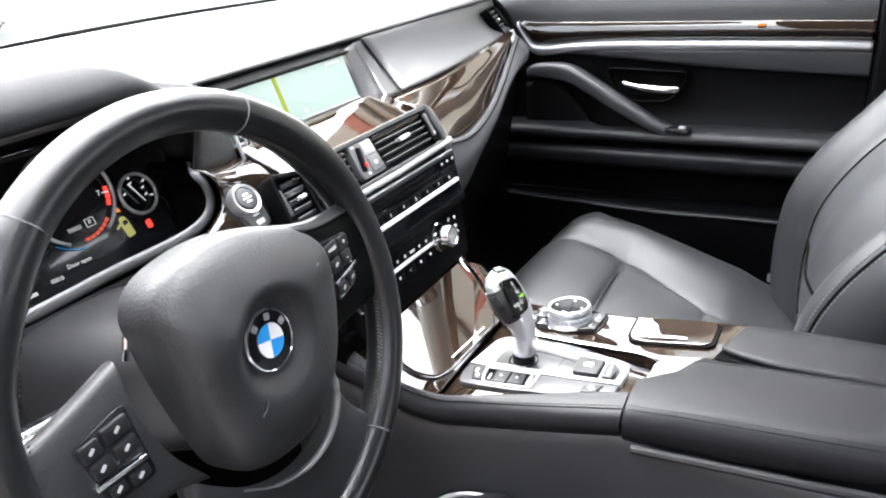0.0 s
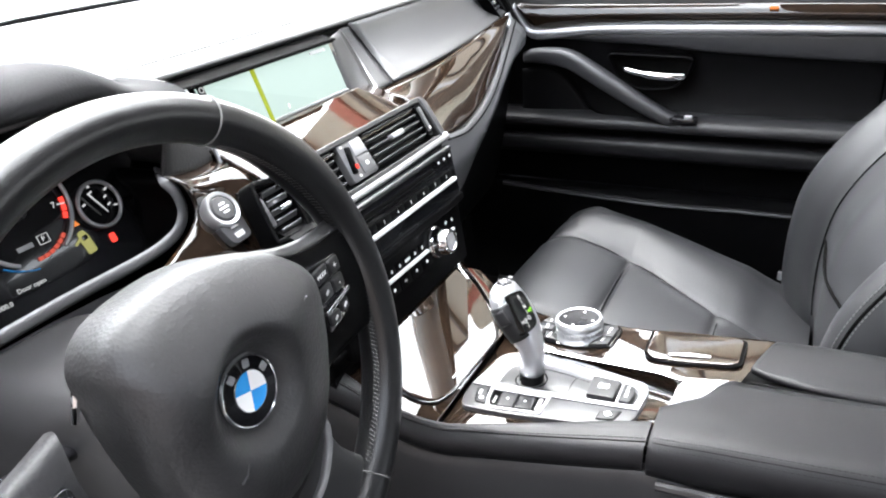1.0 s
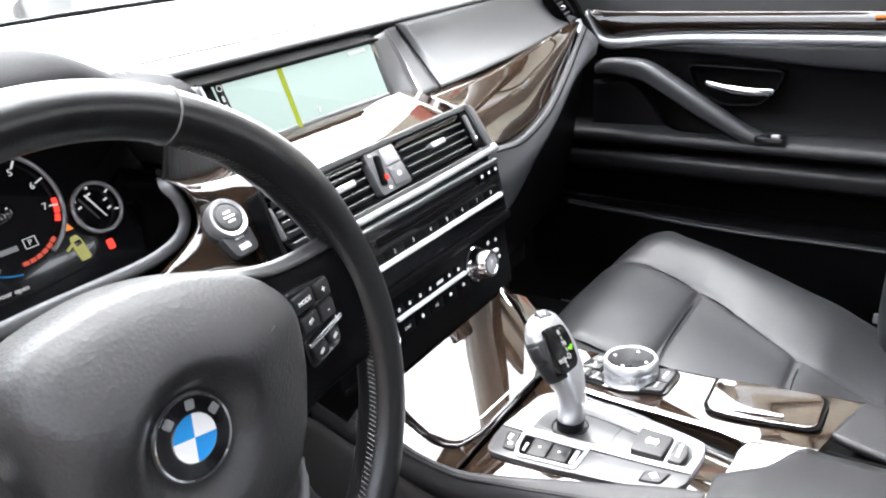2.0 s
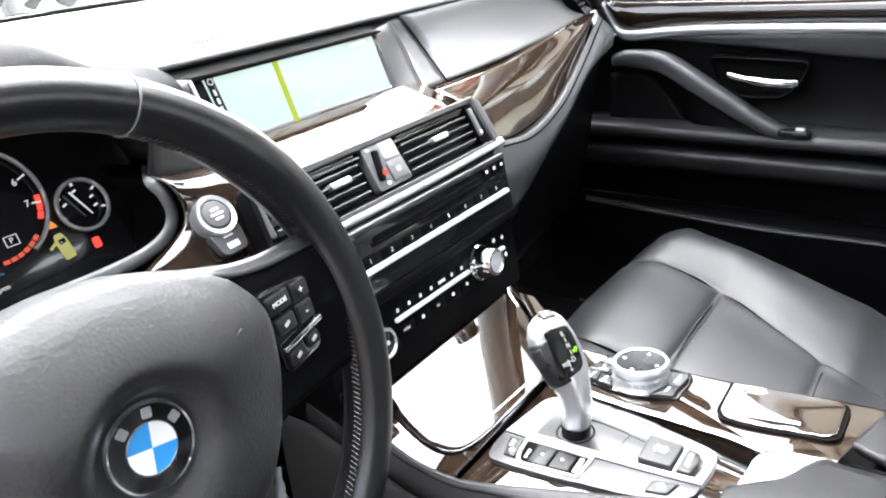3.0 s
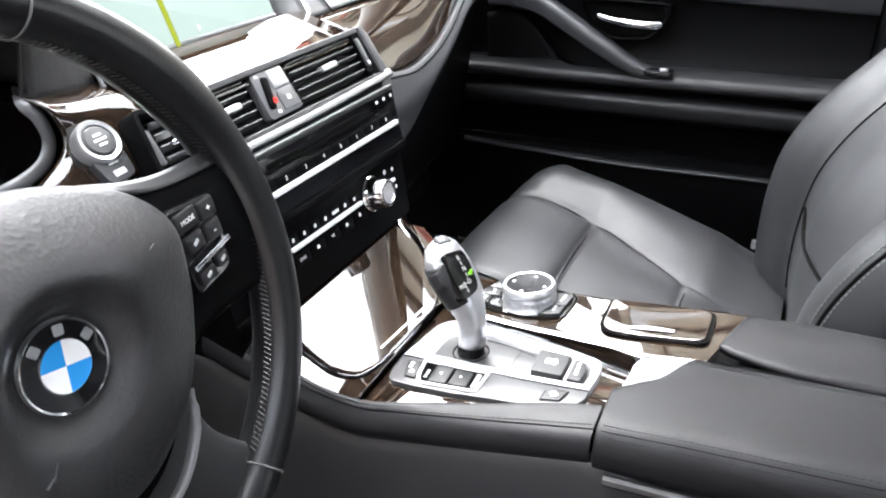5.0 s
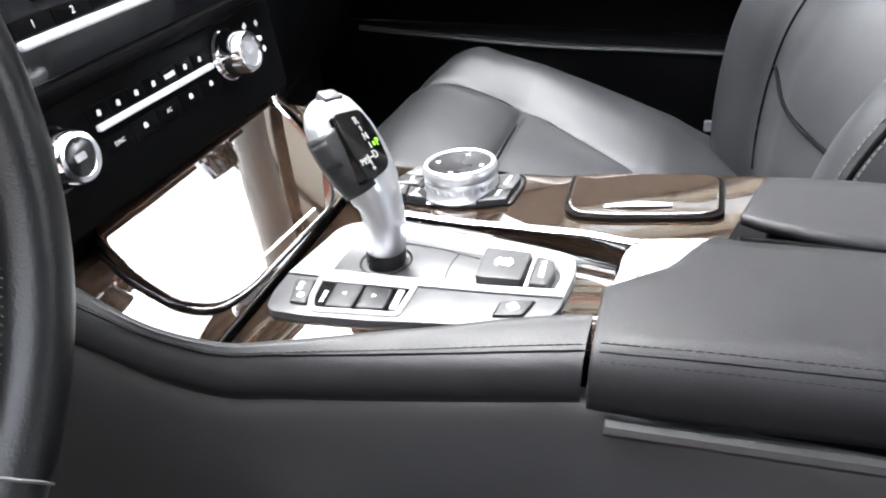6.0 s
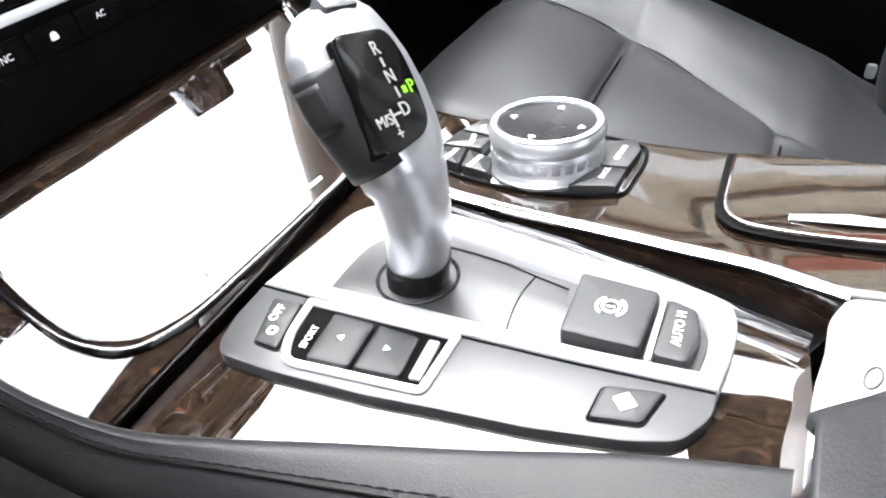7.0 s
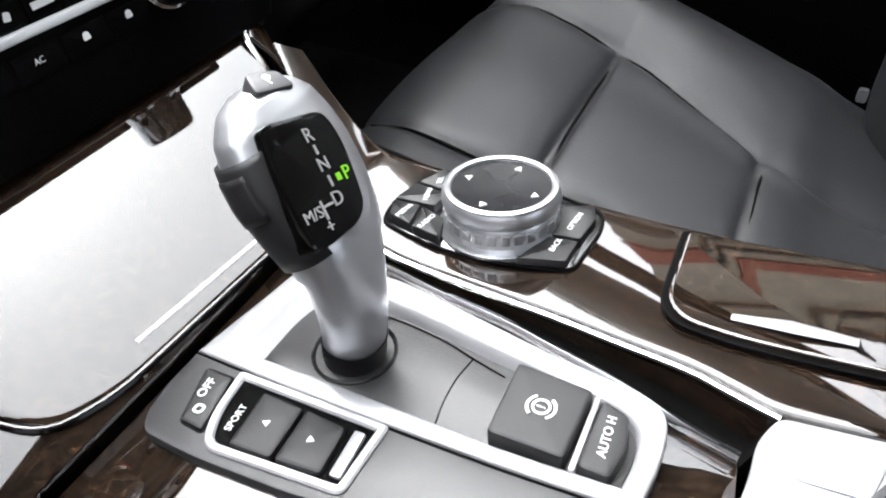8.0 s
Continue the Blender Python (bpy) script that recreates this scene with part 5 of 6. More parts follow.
LIDQ = LIDP @ pose(0, 0.05, 0.0044, 7.0) @ pose(0, -0.05, 0)
part("panel", slab(LIDQ, LIDC, -0.004, 0.0040, lidr, 0.0014, dome=0.0002), WOOD, cub, "mirror-glossy dark wood")
part("dark_rim", ring_frame(LIDP, lid, 0.0018, 0.0, 0.0036, lidr, 0.0005), GLOSS, cub, "thin dark rim")
part("lip_line", tube([LIDQ @ V3((0.012, 0.0085, 0.0040)), LIDQ @ V3((-0.066, 0.0130, 0.0040))], 0.0010, 6), WHITEMARK, cub)
part("wing_trim", surf([[(0.124, 0.158, 0.646), (0.114, 0.150, 0.6440), (0.108, 0.1455, 0.6415)], [(0.134, 0.156, 0.634), (0.122, 0.142, 0.630), (0.113, 0.132, 0.628)], [(0.136, 0.150, 0.615), (0.126, 0.134, 0.613), (0.114, 0.120, 0.612)]], 4, 4), WOOD, con, "upturned wood wing", thick=0.003)
part("wing_edge", tube(catmull([(0.112, 0.150, 0.6435), (0.107, 0.145, 0.6400), (0.099, 0.129, 0.6290), (0.083, 0.106, 0.6180), (0.057, 0.072, 0.6060)], 5), 0.0020, 8), CHROME, con, "polished edge line")
part("cubby_back", surf([[(-0.15, 0.175, 0.632), (0, 0.175, 0.632), (0.14, 0.172, 0.632)], [(-0.15, 0.162, 0.634), (0, 0.158, 0.634), (0.14, 0.160, 0.634)], [(-0.15, 0.158, 0.66), (0, 0.154, 0.66), (0.14, 0.155, 0.66)]], 4, 4), PLASTIC, con, "dark foot of the centre stack", thick=0.003)

# shift plate
plate = thing("shift_plate", "satin silver plate round the gear selector with grey keys", "control panel", (-0.04, -0.03, 0.60))
PO = [(-0.050, 0.0580), (-0.072, 0.0578), (-0.086, 0.055), (-0.0915, 0.050), (-0.0928, 0.026), (-0.0917, -0.010), (-0.0893, -0.035), (-0.0870, -0.065), (-0.0820, -0.095), (-0.0770, -0.110), (-0.0650, -0.1170), (-0.0520, -0.1175), (-0.0530, -0.075), (-0.0525, 0.010), (-0.0510, 0.050)]
part("base", slab(PL, PO, -0.0085, -0.0015, 0.004, 0.0009), LIGHTP, plate, "grey satin base")
OUTER = [(-53, 57.2), (-33, 53.8), (-15, 50.7), (2.5, 47), (12, 37), (14, 18), (13, -2), (8.5, -25), (2.5, -50), (-3, -76), (-6.5, -97), (-10, -111), (-17, -117.5), (-32, -119.3), (-54.4, -117.3), (-55.6, -75), (-55.4, -31), (-54.6, 15)]
INNER = [(-46.5, 42), (-34, 41), (-20, 40.5), (-8, 38), (-0.5, 30), (2, 15), (0.5, -2), (-3.7, -28), (-8, -52), (-12, -74), (-15.5, -94), (-19, -105), (-25, -110.5), (-35, -112), (-47.8, -110.5), (-48.8, -70), (-47.7, -31), (-46.3, 12)]
FLOOR = [(-44.5, 33), (-34, 33), (-22, 32.5), (-11, 30), (-4.5, 24), (-2, 12), (-2.8, -4), (-6.8, -29), (-10.8, -52), (-14.3, -74), (-17.3, -94), (-20.3, -104.5), (-25.8, -109.5), (-35, -110.8), (-46.8, -109.5), (-47.8, -70), (-46.8, -31), (-45.4, 12)]


def plate_loop(pts):
    """A closed outline in millimetres, smooth but for its two corners."""
    p = [(x / 1000, y / 1000, 0) for x, y in pts]
    return catmull(p[:15], 5)[:-1] + catmull(p[14:] + p[:1], 5)[:-1]


LO, LI, LF = plate_loop(OUTER), plate_loop(INNER), plate_loop(FLOOR)
rows = []
for a, b, k, h in ((LO, LI, 0.0, -0.007), (LO, LI, 0.0, -0.0010), (LO, LI, 0.06, -0.0003), (LO, LI, 0.15, 0.0), (LO, LI, 0.80, 0.0), (LO, LI, 0.92, -0.0004), (LI, LF, 0.0, -0.0012), (LI, LF, 0.5, -0.0034), (LI, LF, 1.0, -0.0062)):
    rows.append([PL @ (p.lerp(q, k) + V3((0, 0, h))) for p, q in zip(a, b)])
part("frame", quads(bmesh.new(), rows, True), PEARL, plate, "pale satin silver frame with a sloping inner wall")
part("boot_panel", slab(PL, [(p.x, p.y) for p in LF], -0.009, -0.0048, 0.0, 0.0003), DARKP, plate, "grey panel under the lever")
part("joint", tube(catmull([PL @ V3((x, y, -0.0048)) for x, y in ((-0.0465, -0.0435), (-0.036, -0.0418), (-0.024, -0.0415), (-0.0125, -0.0433))], 5), 0.00035, 5), VOID, plate)
part("joint", tube(catmull([PL @ V3((x, y, -0.0046)) for x, y in ((-0.0060, 0.020), (-0.0045, 0.004), (-0.0055, -0.012), (-0.0085, -0.030), (-0.0125, -0.0433), (-0.0165, -0.058))], 5), 0.00035, 5), VOID, plate)
part("joint", tube(catmull([PL @ V3((x, y, -0.0014)) for x, y in ((-0.0535, 0.057), (-0.0550, 0.015), (-0.0560, -0.031), (-0.0562, -0.075), (-0.0550, -0.1165))], 5), 0.0005, 5), VOID, plate)
part("lever_well", lathe(at(PL, -0.0265, 0.0015), [(0.0172, -0.006), (0.0172, -0.0042), (0.0165, -0.0038), (0.0157, -0.0044), (0.0140, -0.0075), (0.0120, -0.0085), (0.0110, -0.0100)], 40), DISH, plate, "black dished ring at the foot of the lever")


def key(name, pts, h, text_=None, size=0.006, spot=None, turn=-90, marks=None, mat=BUTTON, dome=0.0003, low=-0.006):
    k = part(name, slab(PL, pts, low, h, 0.0022, 0.0012, dome=dome), mat, plate)
    cx, cy = spot or (sum(p[0] for p in pts) / len(pts), sum(p[1] for p in pts) / len(pts))
    if text_:
        writing(text_, size, at(PL, cx, cy, h + dome + 0.0001, turn), WHITEMARK, k)
    for mk in marks or ():
        part("mark", slab(at(PL, cx, cy, 0, turn), mk, h, h + dome + 0.0005, 0.0006, 0.0001), WHITEMARK, k, smooth=False)
    return k


OK = [(-0.0588, 0.0478), (-0.0590, 0.0350), (-0.0836, 0.0300), (-0.0826, 0.0410)]
part("key_gap", slab(PL, [((x + 0.071) * 1.06 - 0.071, (y - 0.0385) * 1.10 + 0.0385) for x, y in OK], -0.004, -0.0013, 0.0025, 0.0001), VOID, plate)
ok = key("off_key", OK, 0.0002, "OFF", 0.0052, (-0.0675, 0.0405), 5, None)
part("mark", ring_frame(at(PL, -0.0765, 0.0365), rect(0, 0, 0.0042, 0.0042), 0.0010, 0.0004, 0.0009, 0.0018, 0.0001), WHITEMARK, ok, smooth=False)
ROUT = [(-0.0548, 0.0345), (-0.0556, -0.0310), (-0.0862, -0.0300), (-0.0893, 0.0255), (-0.0760, 0.0318)]
part("rocker_frame", ring_frame(PL, ROUT, 0.0036, -0.003, 0.0002, [0.002, 0.002, 0.004, 0.006, 0.006], 0.0008), PEARL, plate, "pale silver rocker frame")
part("rocker_well", slab(PL, [((x + 0.0715) * 0.86 - 0.0715, (y - 0.001) * 0.90 + 0.001) for x, y in ROUT], -0.004, -0.0012, 0.003, 0.0003), VOID, plate)
writing("SPORT", 0.0040, at(PL, -0.0735, 0.0225, -0.0011, 5), WHITEMARK, plate)
key("rocker_key", [(-0.0610, 0.0190), (-0.0615, 0.0006), (-0.0840, -0.0004), (-0.0848, 0.0170)], 0.0012, marks=[[(-0.0015, -0.0012), (0.0015, -0.0012), (0, 0.0016)]], turn=0, dome=0.0005)
key("rocker_key", [(-0.0615, -0.0006), (-0.0630, -0.0180), (-0.0825, -0.0196), (-0.0838, -0.0016)], 0.0012, marks=[[(-0.0015, 0.0012), (0.0015, 0.0012), (0, -0.0016)]], turn=0, dome=0.0005)
part("comfort_strip", slab(PL, rect(-0.0715, -0.0235, 0.019, 0.0044, 3), -0.002, 0.0002, 0.0010, 0.0005), PEARL, plate)
pk = key("parking_key", [(-0.0140, -0.0626), (-0.0168, -0.0918), (-0.0475, -0.0910), (-0.0470, -0.0636)], 0.0036, dome=0.0004)
part("brake_symbol", ring_frame(at(PL, -0.031, -0.0775), [(0.0034 * math.cos(a), 0.0034 * math.sin(a)) for a in np.linspace(0, 5.9, 16)], 0.0008, 0.0036, 0.0045, 0, 0), WHITEMARK, pk)
for sd in (-1, 1):
    part("brake_symbol", tube([PL @ V3((-0.031 + 0.0050 * math.cos(a), -0.0775 + sd * 0.0050 * math.sin(a), 0.0041)) for a in np.linspace(0.6, 2.5, 8)], 0.0006, 5), WHITEMARK, pk)
writing("!", 0.0046, at(PL, -0.031, -0.0775, 0.0042, 0), WHITEMARK, pk)
part("divider", slab(PL, rect(-0.0320, -0.0936, 0.032, 0.0022, 1), -0.005, 0.0000, 0.0006, 0.0004), PEARL, plate, "pale silver bar between the keys")
key("hold_key", [(-0.0175, -0.0955), (-0.0210, -0.1055), (-0.0330, -0.1085), (-0.0475, -0.1062), (-0.0470, -0.0953)], 0.0016, "AUTO H", 0.0046, (-0.0325, -0.1012), 3)
SK = [(-0.0630, -0.0835), (-0.0600, -0.1022), (-0.0748, -0.0982), (-0.0775, -0.0822)]
part("key_gap", slab(PL, [((x + 0.069) * 1.10 - 0.0695, (y + 0.0915) * 1.10 - 0.0915) for x, y in SK], -0.004, -0.0013, 0.0025, 0.0001), VOID, plate)
key("side_key", SK, -0.0001, marks=[rect(0, 0, 0.006, 0.0055, 20)], turn=20)

# gear selector
lever = thing("gear_selector", "satin silver gear selector with gloss black face", "gear lever", (-0.03, 0, 0.60))
SEC = [(0.588, 0.0013, 0.0112, 0.0112, -0.0268), (0.602, 0.0004, 0.0121, 0.0119, -0.0272), (0.614, -0.0012, 0.0131, 0.0118, -0.0277), (0.628, -0.0013, 0.0149, 0.0121, -0.0278), (0.641, 0.0016, 0.0177, 0.0125, -0.0252), (0.652, 0.0073, 0.0211, 0.0130, -0.0224), (0.663, 0.0147, 0.0246, 0.0131, -0.0207), (0.674, 0.0222, 0.0260, 0.0128, -0.0198), (0.683, 0.0283, 0.0250, 0.0116, -0.0190), (0.6905, 0.0330, 0.0222, 0.0104, -0.0183), (0.6960, 0.0362, 0.0162, 0.0086, -0.0177), (0.6988, 0.0378, 0.0100, 0.0045, -0.0173)]
LUP = [(0, 0.0, 1.0)] * 3 + [(0, 0.22, 0.97), (0, 0.42, 0.91), (0, 0.54, 0.84), (0, 0.55, 0.835), (0, 0.54, 0.84), (0, 0.50, 0.866), (0, 0.44, 0.90), (0, 0.36, 0.93), (0, 0.30, 0.95)]


def lever_pt(k, a, out_=0.0):
    """A point on the selector: k runs along the sections, a round them (0 to the passenger, -90 to the rear)."""
    i = min(int(k), len(SEC) - 2)
    f = k - i
    z, cy, hx, hd, cx = [SEC[i][j] * (1 - f) + SEC[i + 1][j] * f for j in range(5)]
    t = (V3(LUP[i]) * (1 - f) + V3(LUP[i + 1]) * f).normalized()
    fwd = V3((0, t.z, -t.y))
    e = 0.72 if z > 0.645 else 0.92
    c, s = math.cos(radians(a)), math.sin(radians(a))
    return V3((cx, cy, z)) + V3((1, 0, 0)) * (hx + out_) * math.copysign(abs(c) ** e, c) + fwd * (hd + out_) * math.copysign(abs(s) ** e, s) + t * out_ * max(0.0, (z - 0.69) / 0.0125)


def lever_patch(k0, k1, a0, a1, out_, nk=12, na=16, bm=None):
    rows = [[lever_pt(k0 + (k1 - k0) * i / nk, a0 + (a1 - a0) * j / na, out_) for j in range(na + 1)] for i in range(nk + 1)]
    return quads(bm or bmesh.new(), rows)


bm = bmesh.new()
quads(bm, [[lever_pt(k, a) for a in range(0, 360, 8)] for k in np.linspace(1.45, len(SEC) - 1.001, 48)], True, True)
part("handle", bm, SILVER, lever, "satin silver handle")
part("boot_ring", quads(bmesh.new(), [[lever_pt(k, a, 0.0005) for a in range(0, 360, 12)] for k in (0, 0.6, 1.0, 1.3, 1.5)], True), DISH, lever, "black foot")
FACE = frame_at((-0.0237, 0.0112, 0.6772), (0.98, -0.11, -0.12), (0.03, 0.60, 0.80))
face = part("face_plate", slab(FACE, [(-0.0140, 0.0198), (-0.0095, 0.0206), (0.0145, 0.0173), (0.0164, 0.0058), (0.0138, -0.0082), (0.0109, -0.0178), (0.0045, -0.0218), (-0.0104, -0.0228), (-0.0185, -0.0222), (-0.0190, -0.0070), (-0.0172, 0.0070)], -0.006, 0.0030, [0.002, 0.003, 0.005, 0.008, 0.008, 0.006, 0.006, 0.004, 0.003, 0.004, 0.004], 0.0012, dome=0.0004), FACEGLASS, lever, "gloss black shift pattern face")
cheek = part("cheek", lever_patch(5.0, 8.35, -243, -128, 0.0010), BUTTON, lever, "dark grey cheek", thick=0.0014)
part("unlock_button", lever_patch(6.55, 7.95, -194, -160, 0.0018, 6, 6), BUTTON, lever, "unlock button", thick=0.0016)
for s, u, v, sz, mt in (("R", 0.0024, 0.0115, 0.0070, LIT_WHITE), ("N", 0.0022, 0.0010, 0.0066, LIT_WHITE), ("D", 0.0004, -0.0108, 0.0070, LIT_WHITE), ("M/S", -0.0122, -0.0115, 0.0056, LIT_WHITE), ("+", -0.0080, -0.0175, 0.0066, LIT_WHITE), ("P", 0.0096, -0.0051, 0.0070, LIT_GREEN)):
    writing(s, sz, at(FACE, u, v, 0.0036, -4), mt, face)
for u, v, w, h, mt in ((0.0024, 0.0064, 0.0009, 0.0034, LIT_WHITE), (0.0014, -0.0047, 0.0009, 0.0040, LIT_WHITE), (-0.0046, -0.0110, 0.0046, 0.0009, LIT_WHITE), (-0.0072, -0.0118, 0.0009, 0.0066, LIT_WHITE), (0.0056, -0.0049, 0.0020, 0.0026, LIT_GREEN)):
    part("mark", slab(at(FACE, u, v, 0, -4), rect(0, 0, w, h), 0.0020, 0.0038, 0, 0.0001), mt, face, smooth=False)
PB = frame_at((-0.0135, 0.0330, 0.7005), (1, -0.05, -0.08), (0, 0.93, 0.36))
pb = part("park_button", slab(PB, [(-0.0056, 0.0058), (0.0060, 0.0015), (0.0056, -0.0072), (-0.0096, -0.0030)], -0.007, 0.0016, 0.0022, 0.0010), GREYP, lever, "grey park button")
writing("P", 0.0062, at(PB, -0.0008, -0.0008, 0.0018), WHITEMARK, pb)

# controller
ctl = thing("menu_controller", "round silver menu controller with seven black keys", "controller knob", (0.064, -0.022, 0.603))
CT = frame_at((0, 0, 0.6022), (1, 0, 0), (0, 1, -0.066))
CB = [(0.044, 0.0275), (0.060, 0.0305), (0.082, 0.0255), (0.095, 0.0150), (0.0965, -0.0250), (0.087, -0.0640), (0.074, -0.0665), (0.0435, -0.0635), (0.0370, -0.0380), (0.0355, -0.0050)]
CR = [0.006, 0.010, 0.012, 0.016, 0.03, 0.010, 0.006, 0.006, 0.012, 0.02]
part("base", slab(CT, CB, -0.004, 0.0010, CR, 0.0008), GLOSS, ctl, "gloss black base")
part("base_rim", ring_frame(CT, [((x - 0.065) * 1.03 + 0.065, (y + 0.018) * 1.03 - 0.018) for x, y in CB], 0.0016, -0.002, 0.0016, CR, 0.0004), PLASTIC, ctl)


def ckey(pts, s, cx, cy, turn, z=0.0055):
    k = part("key", slab(CT, pts, 0.0, z, 0.0012, 0.0010), BUTTON, ctl)
    writing(s, 0.0036, at(CT, cx, cy, z, turn), WHITEMARK, k)


ckey([(0.0465, 0.0252), (0.0570, 0.0285), (0.0575, 0.0145), (0.0425, 0.0125)], "MEDIA", 0.0505, 0.0195, -12)
ckey([(0.0418, 0.0112), (0.0570, 0.0135), (0.0520, -0.0010), (0.0390, -0.0035)], "RADIO", 0.0470, 0.0060, -12)
ckey([(0.0585, 0.0285), (0.0730, 0.0250), (0.0705, 0.0065), (0.0590, 0.0080)], "MENU", 0.0660, 0.0150, 12)
ckey([(0.0745, 0.0245), (0.0885, 0.0175), (0.0830, 0.0040), (0.0720, 0.0070)], "TEL", 0.0785, 0.0145, 12)
ckey([(0.0380, -0.0405), (0.0570, -0.0480), (0.0585, -0.0615), (0.0435, -0.0610)], "BACK", 0.0520, -0.0535, -6)
ckey([(0.0585, -0.0485), (0.0790, -0.0450), (0.0860, -0.0600), (0.0760, -0.0640), (0.0600, -0.0620)], "OPTION", 0.0710, -0.0560, -6)
KN = frame_at((0.0640, -0.0235, 0.6020), (1, 0, -0.05), (0, 1, -0.085))
kn = part("knob", lathe(KN, [(0.0285, 0.0), (0.0288, 0.003), (0.0272, 0.0045), (0.0268, 0.0060), (0.0258, 0.0068), (0.0258, 0.0130), (0.0250, 0.0142), (0.0262, 0.0152), (0.0268, 0.0172), (0.0266, 0.0205), (0.0254, 0.0222), (0.0232, 0.0226), (0.0222, 0.0218)], 64), SILVER, ctl, "turned silver knob")
for i in range(28):
    part("knurl", slab(KN @ pose(0, 0, 0.0099, 90, 0, i * 360 / 28) @ pose(0, 0, 0.0255), rect(0, 0, 0.0042, 0.0052), -0.001, 0.0008, 0.0006, 0.0004), SILVER, kn)
part("knob_top", lathe(KN, [(0.0224, 0.0200), (0.0224, 0.0220), (0.018, 0.0216), (0.008, 0.0204), (0.002, 0.0202)], 48), DISH, kn, "black dished top")
part("rim_ring", lathe(KN, [(0.0256, 0.0215), (0.0254, 0.0232), (0.0238, 0.0238), (0.0226, 0.0232), (0.0224, 0.0212)], 64), SILVER, kn, "bright rim")
for a in (-7, 83, 173, 263):
    part("arrow", slab(KN @ pose(0, 0, 0, 0, 0, a) @ pose(0, 0.0168, 0), [(-0.0018, -0.0012), (0.0018, -0.0012), (0, 0.0020)], 0.0210, 0.0222, 0.0002, 0.0001), WHITEMARK, kn, smooth=False)

# ashtray lid and silver corner
tray = thing("ashtray_lid", "lacquered wood ashtray lid with a bright pull", "ashtray lid", (0.06, -0.15, 0.61))
TRM = frame_at((0.046, -0.148, 0.6228), (1, 0, -0.005), (0, 1, -0.176))
TO = [(0.0340, 0.0478), (-0.0130, 0.0470), (-0.0240, 0.0390), (-0.0288, 0.0183), (-0.0305, -0.0020), (-0.0325, -0.0430), (-0.0280, -0.0500), (0.0140, -0.0505), (0.0215, -0.0447), (0.0250, -0.0274), (0.0300, 0.0080)]
TR_ = [0.004, 0.008, 0.010, 0.012, 0.012, 0.005, 0.005, 0.006, 0.006, 0.01, 0.01]
part("gap", slab(TRM, TO, -0.002, 0.0014, TR_, 0.0002), VOID, tray)
part("panel", slab(TRM, [(x * 0.945, y * 0.955) for x, y in TO], -0.001, 0.0032, TR_, 0.0008, dome=0.0002), WOOD, tray, "glossy dark wood")
part("rim", ring_frame(TRM, [(x * 1.02, y * 1.015) for x, y in TO], 0.0011, 0.0, 0.0014, TR_, 0.0003), PLASTIC, tray, "thin dark rim")
part("pull", tube([TRM @ V3((-0.0180, 0.0200, 0.0040)), TRM @ V3((-0.0192, 0.0, 0.0052)), TRM @ V3((-0.0200, -0.0210, 0.0042))], [0.0018, 0.0032, 0.0020], 10, flat=0.35), PEARL, tray, "bright pull strip")
corner = thing("silver_corner", "satin silver corner panel before the armrest", "trim panel", (-0.02, -0.17, 0.605))
CO = frame_at((-0.045, -0.165, 0.6242), (1, 0, 0), (0, 1, -0.165))
part("panel", slab(CO, [(0.0365, 0.0162), (0.0250, 0.0213), (0.0090, 0.0213), (-0.0070, 0.0240), (-0.0360, 0.0240), (-0.0330, 0.0120), (-0.0180, 0.0030), (-0.0090, -0.0060), (0.0265, -0.0270), (0.0370, -0.0320)], -0.016, 0.0, [0.004, 0.006, 0.008, 0.01, 0.004, 0.006, 0.01, 0.01, 0.006, 0.002], 0.0022), PEARL, corner, "satin silver panel")
part("socket_cover", slab(CO, [(0.0314, 0.0064), (0.0127, 0.0092), (0.0120, -0.0110), (0.0317, -0.0165)], -0.001, 0.0008, 0.003, 0.0005), PEARL, corner, "pale square cover")
part("dimple", ring_frame(CO, [(-0.0005 + 0.0050 * math.cos(k), 0.0086 + 0.0026 * math.sin(k) - 0.0010 * math.cos(k)) for k in np.linspace(0, 5.9, 18)], 0.0007, -0.001, 0.0006, 0, 0.0002), GREYP, corner, "small oval keyhole cover")
part("slot", slab(CO, rect(0.0160, -0.0135, 0.0140, 0.0022, -31), -0.001, 0.0004, 0.0008, 0.0002), GREYP, corner, "thin dark slot")
# armrest
arm = thing("armrest", "black stitched leather armrest split in two lids", "armrest", (-0.02, -0.35, 0.6))


def narrow(y):
    return 0.085 * max(0.0, -0.16 - y)


def arm_row(y):
    lift = 0.0 if y < -0.20 else -0.003 * ((y + 0.20) / 0.062) ** 2
    n = narrow(y)
    return [(x + n * min(1.0, max(0.0, (-x - 0.014) / 0.09)), yy, z) for x, yy, z in [(-0.122, y, 0.598), (-0.1280, y, 0.606), (-0.1285, y, 0.619 + lift * 0.4), (-0.1225, y, 0.6305 + lift * 0.8), (-0.108, y, 0.6358 + lift), (-0.06, y, 0.6378 + lift), (-0.0145, y, 0.6378 + lift)]]


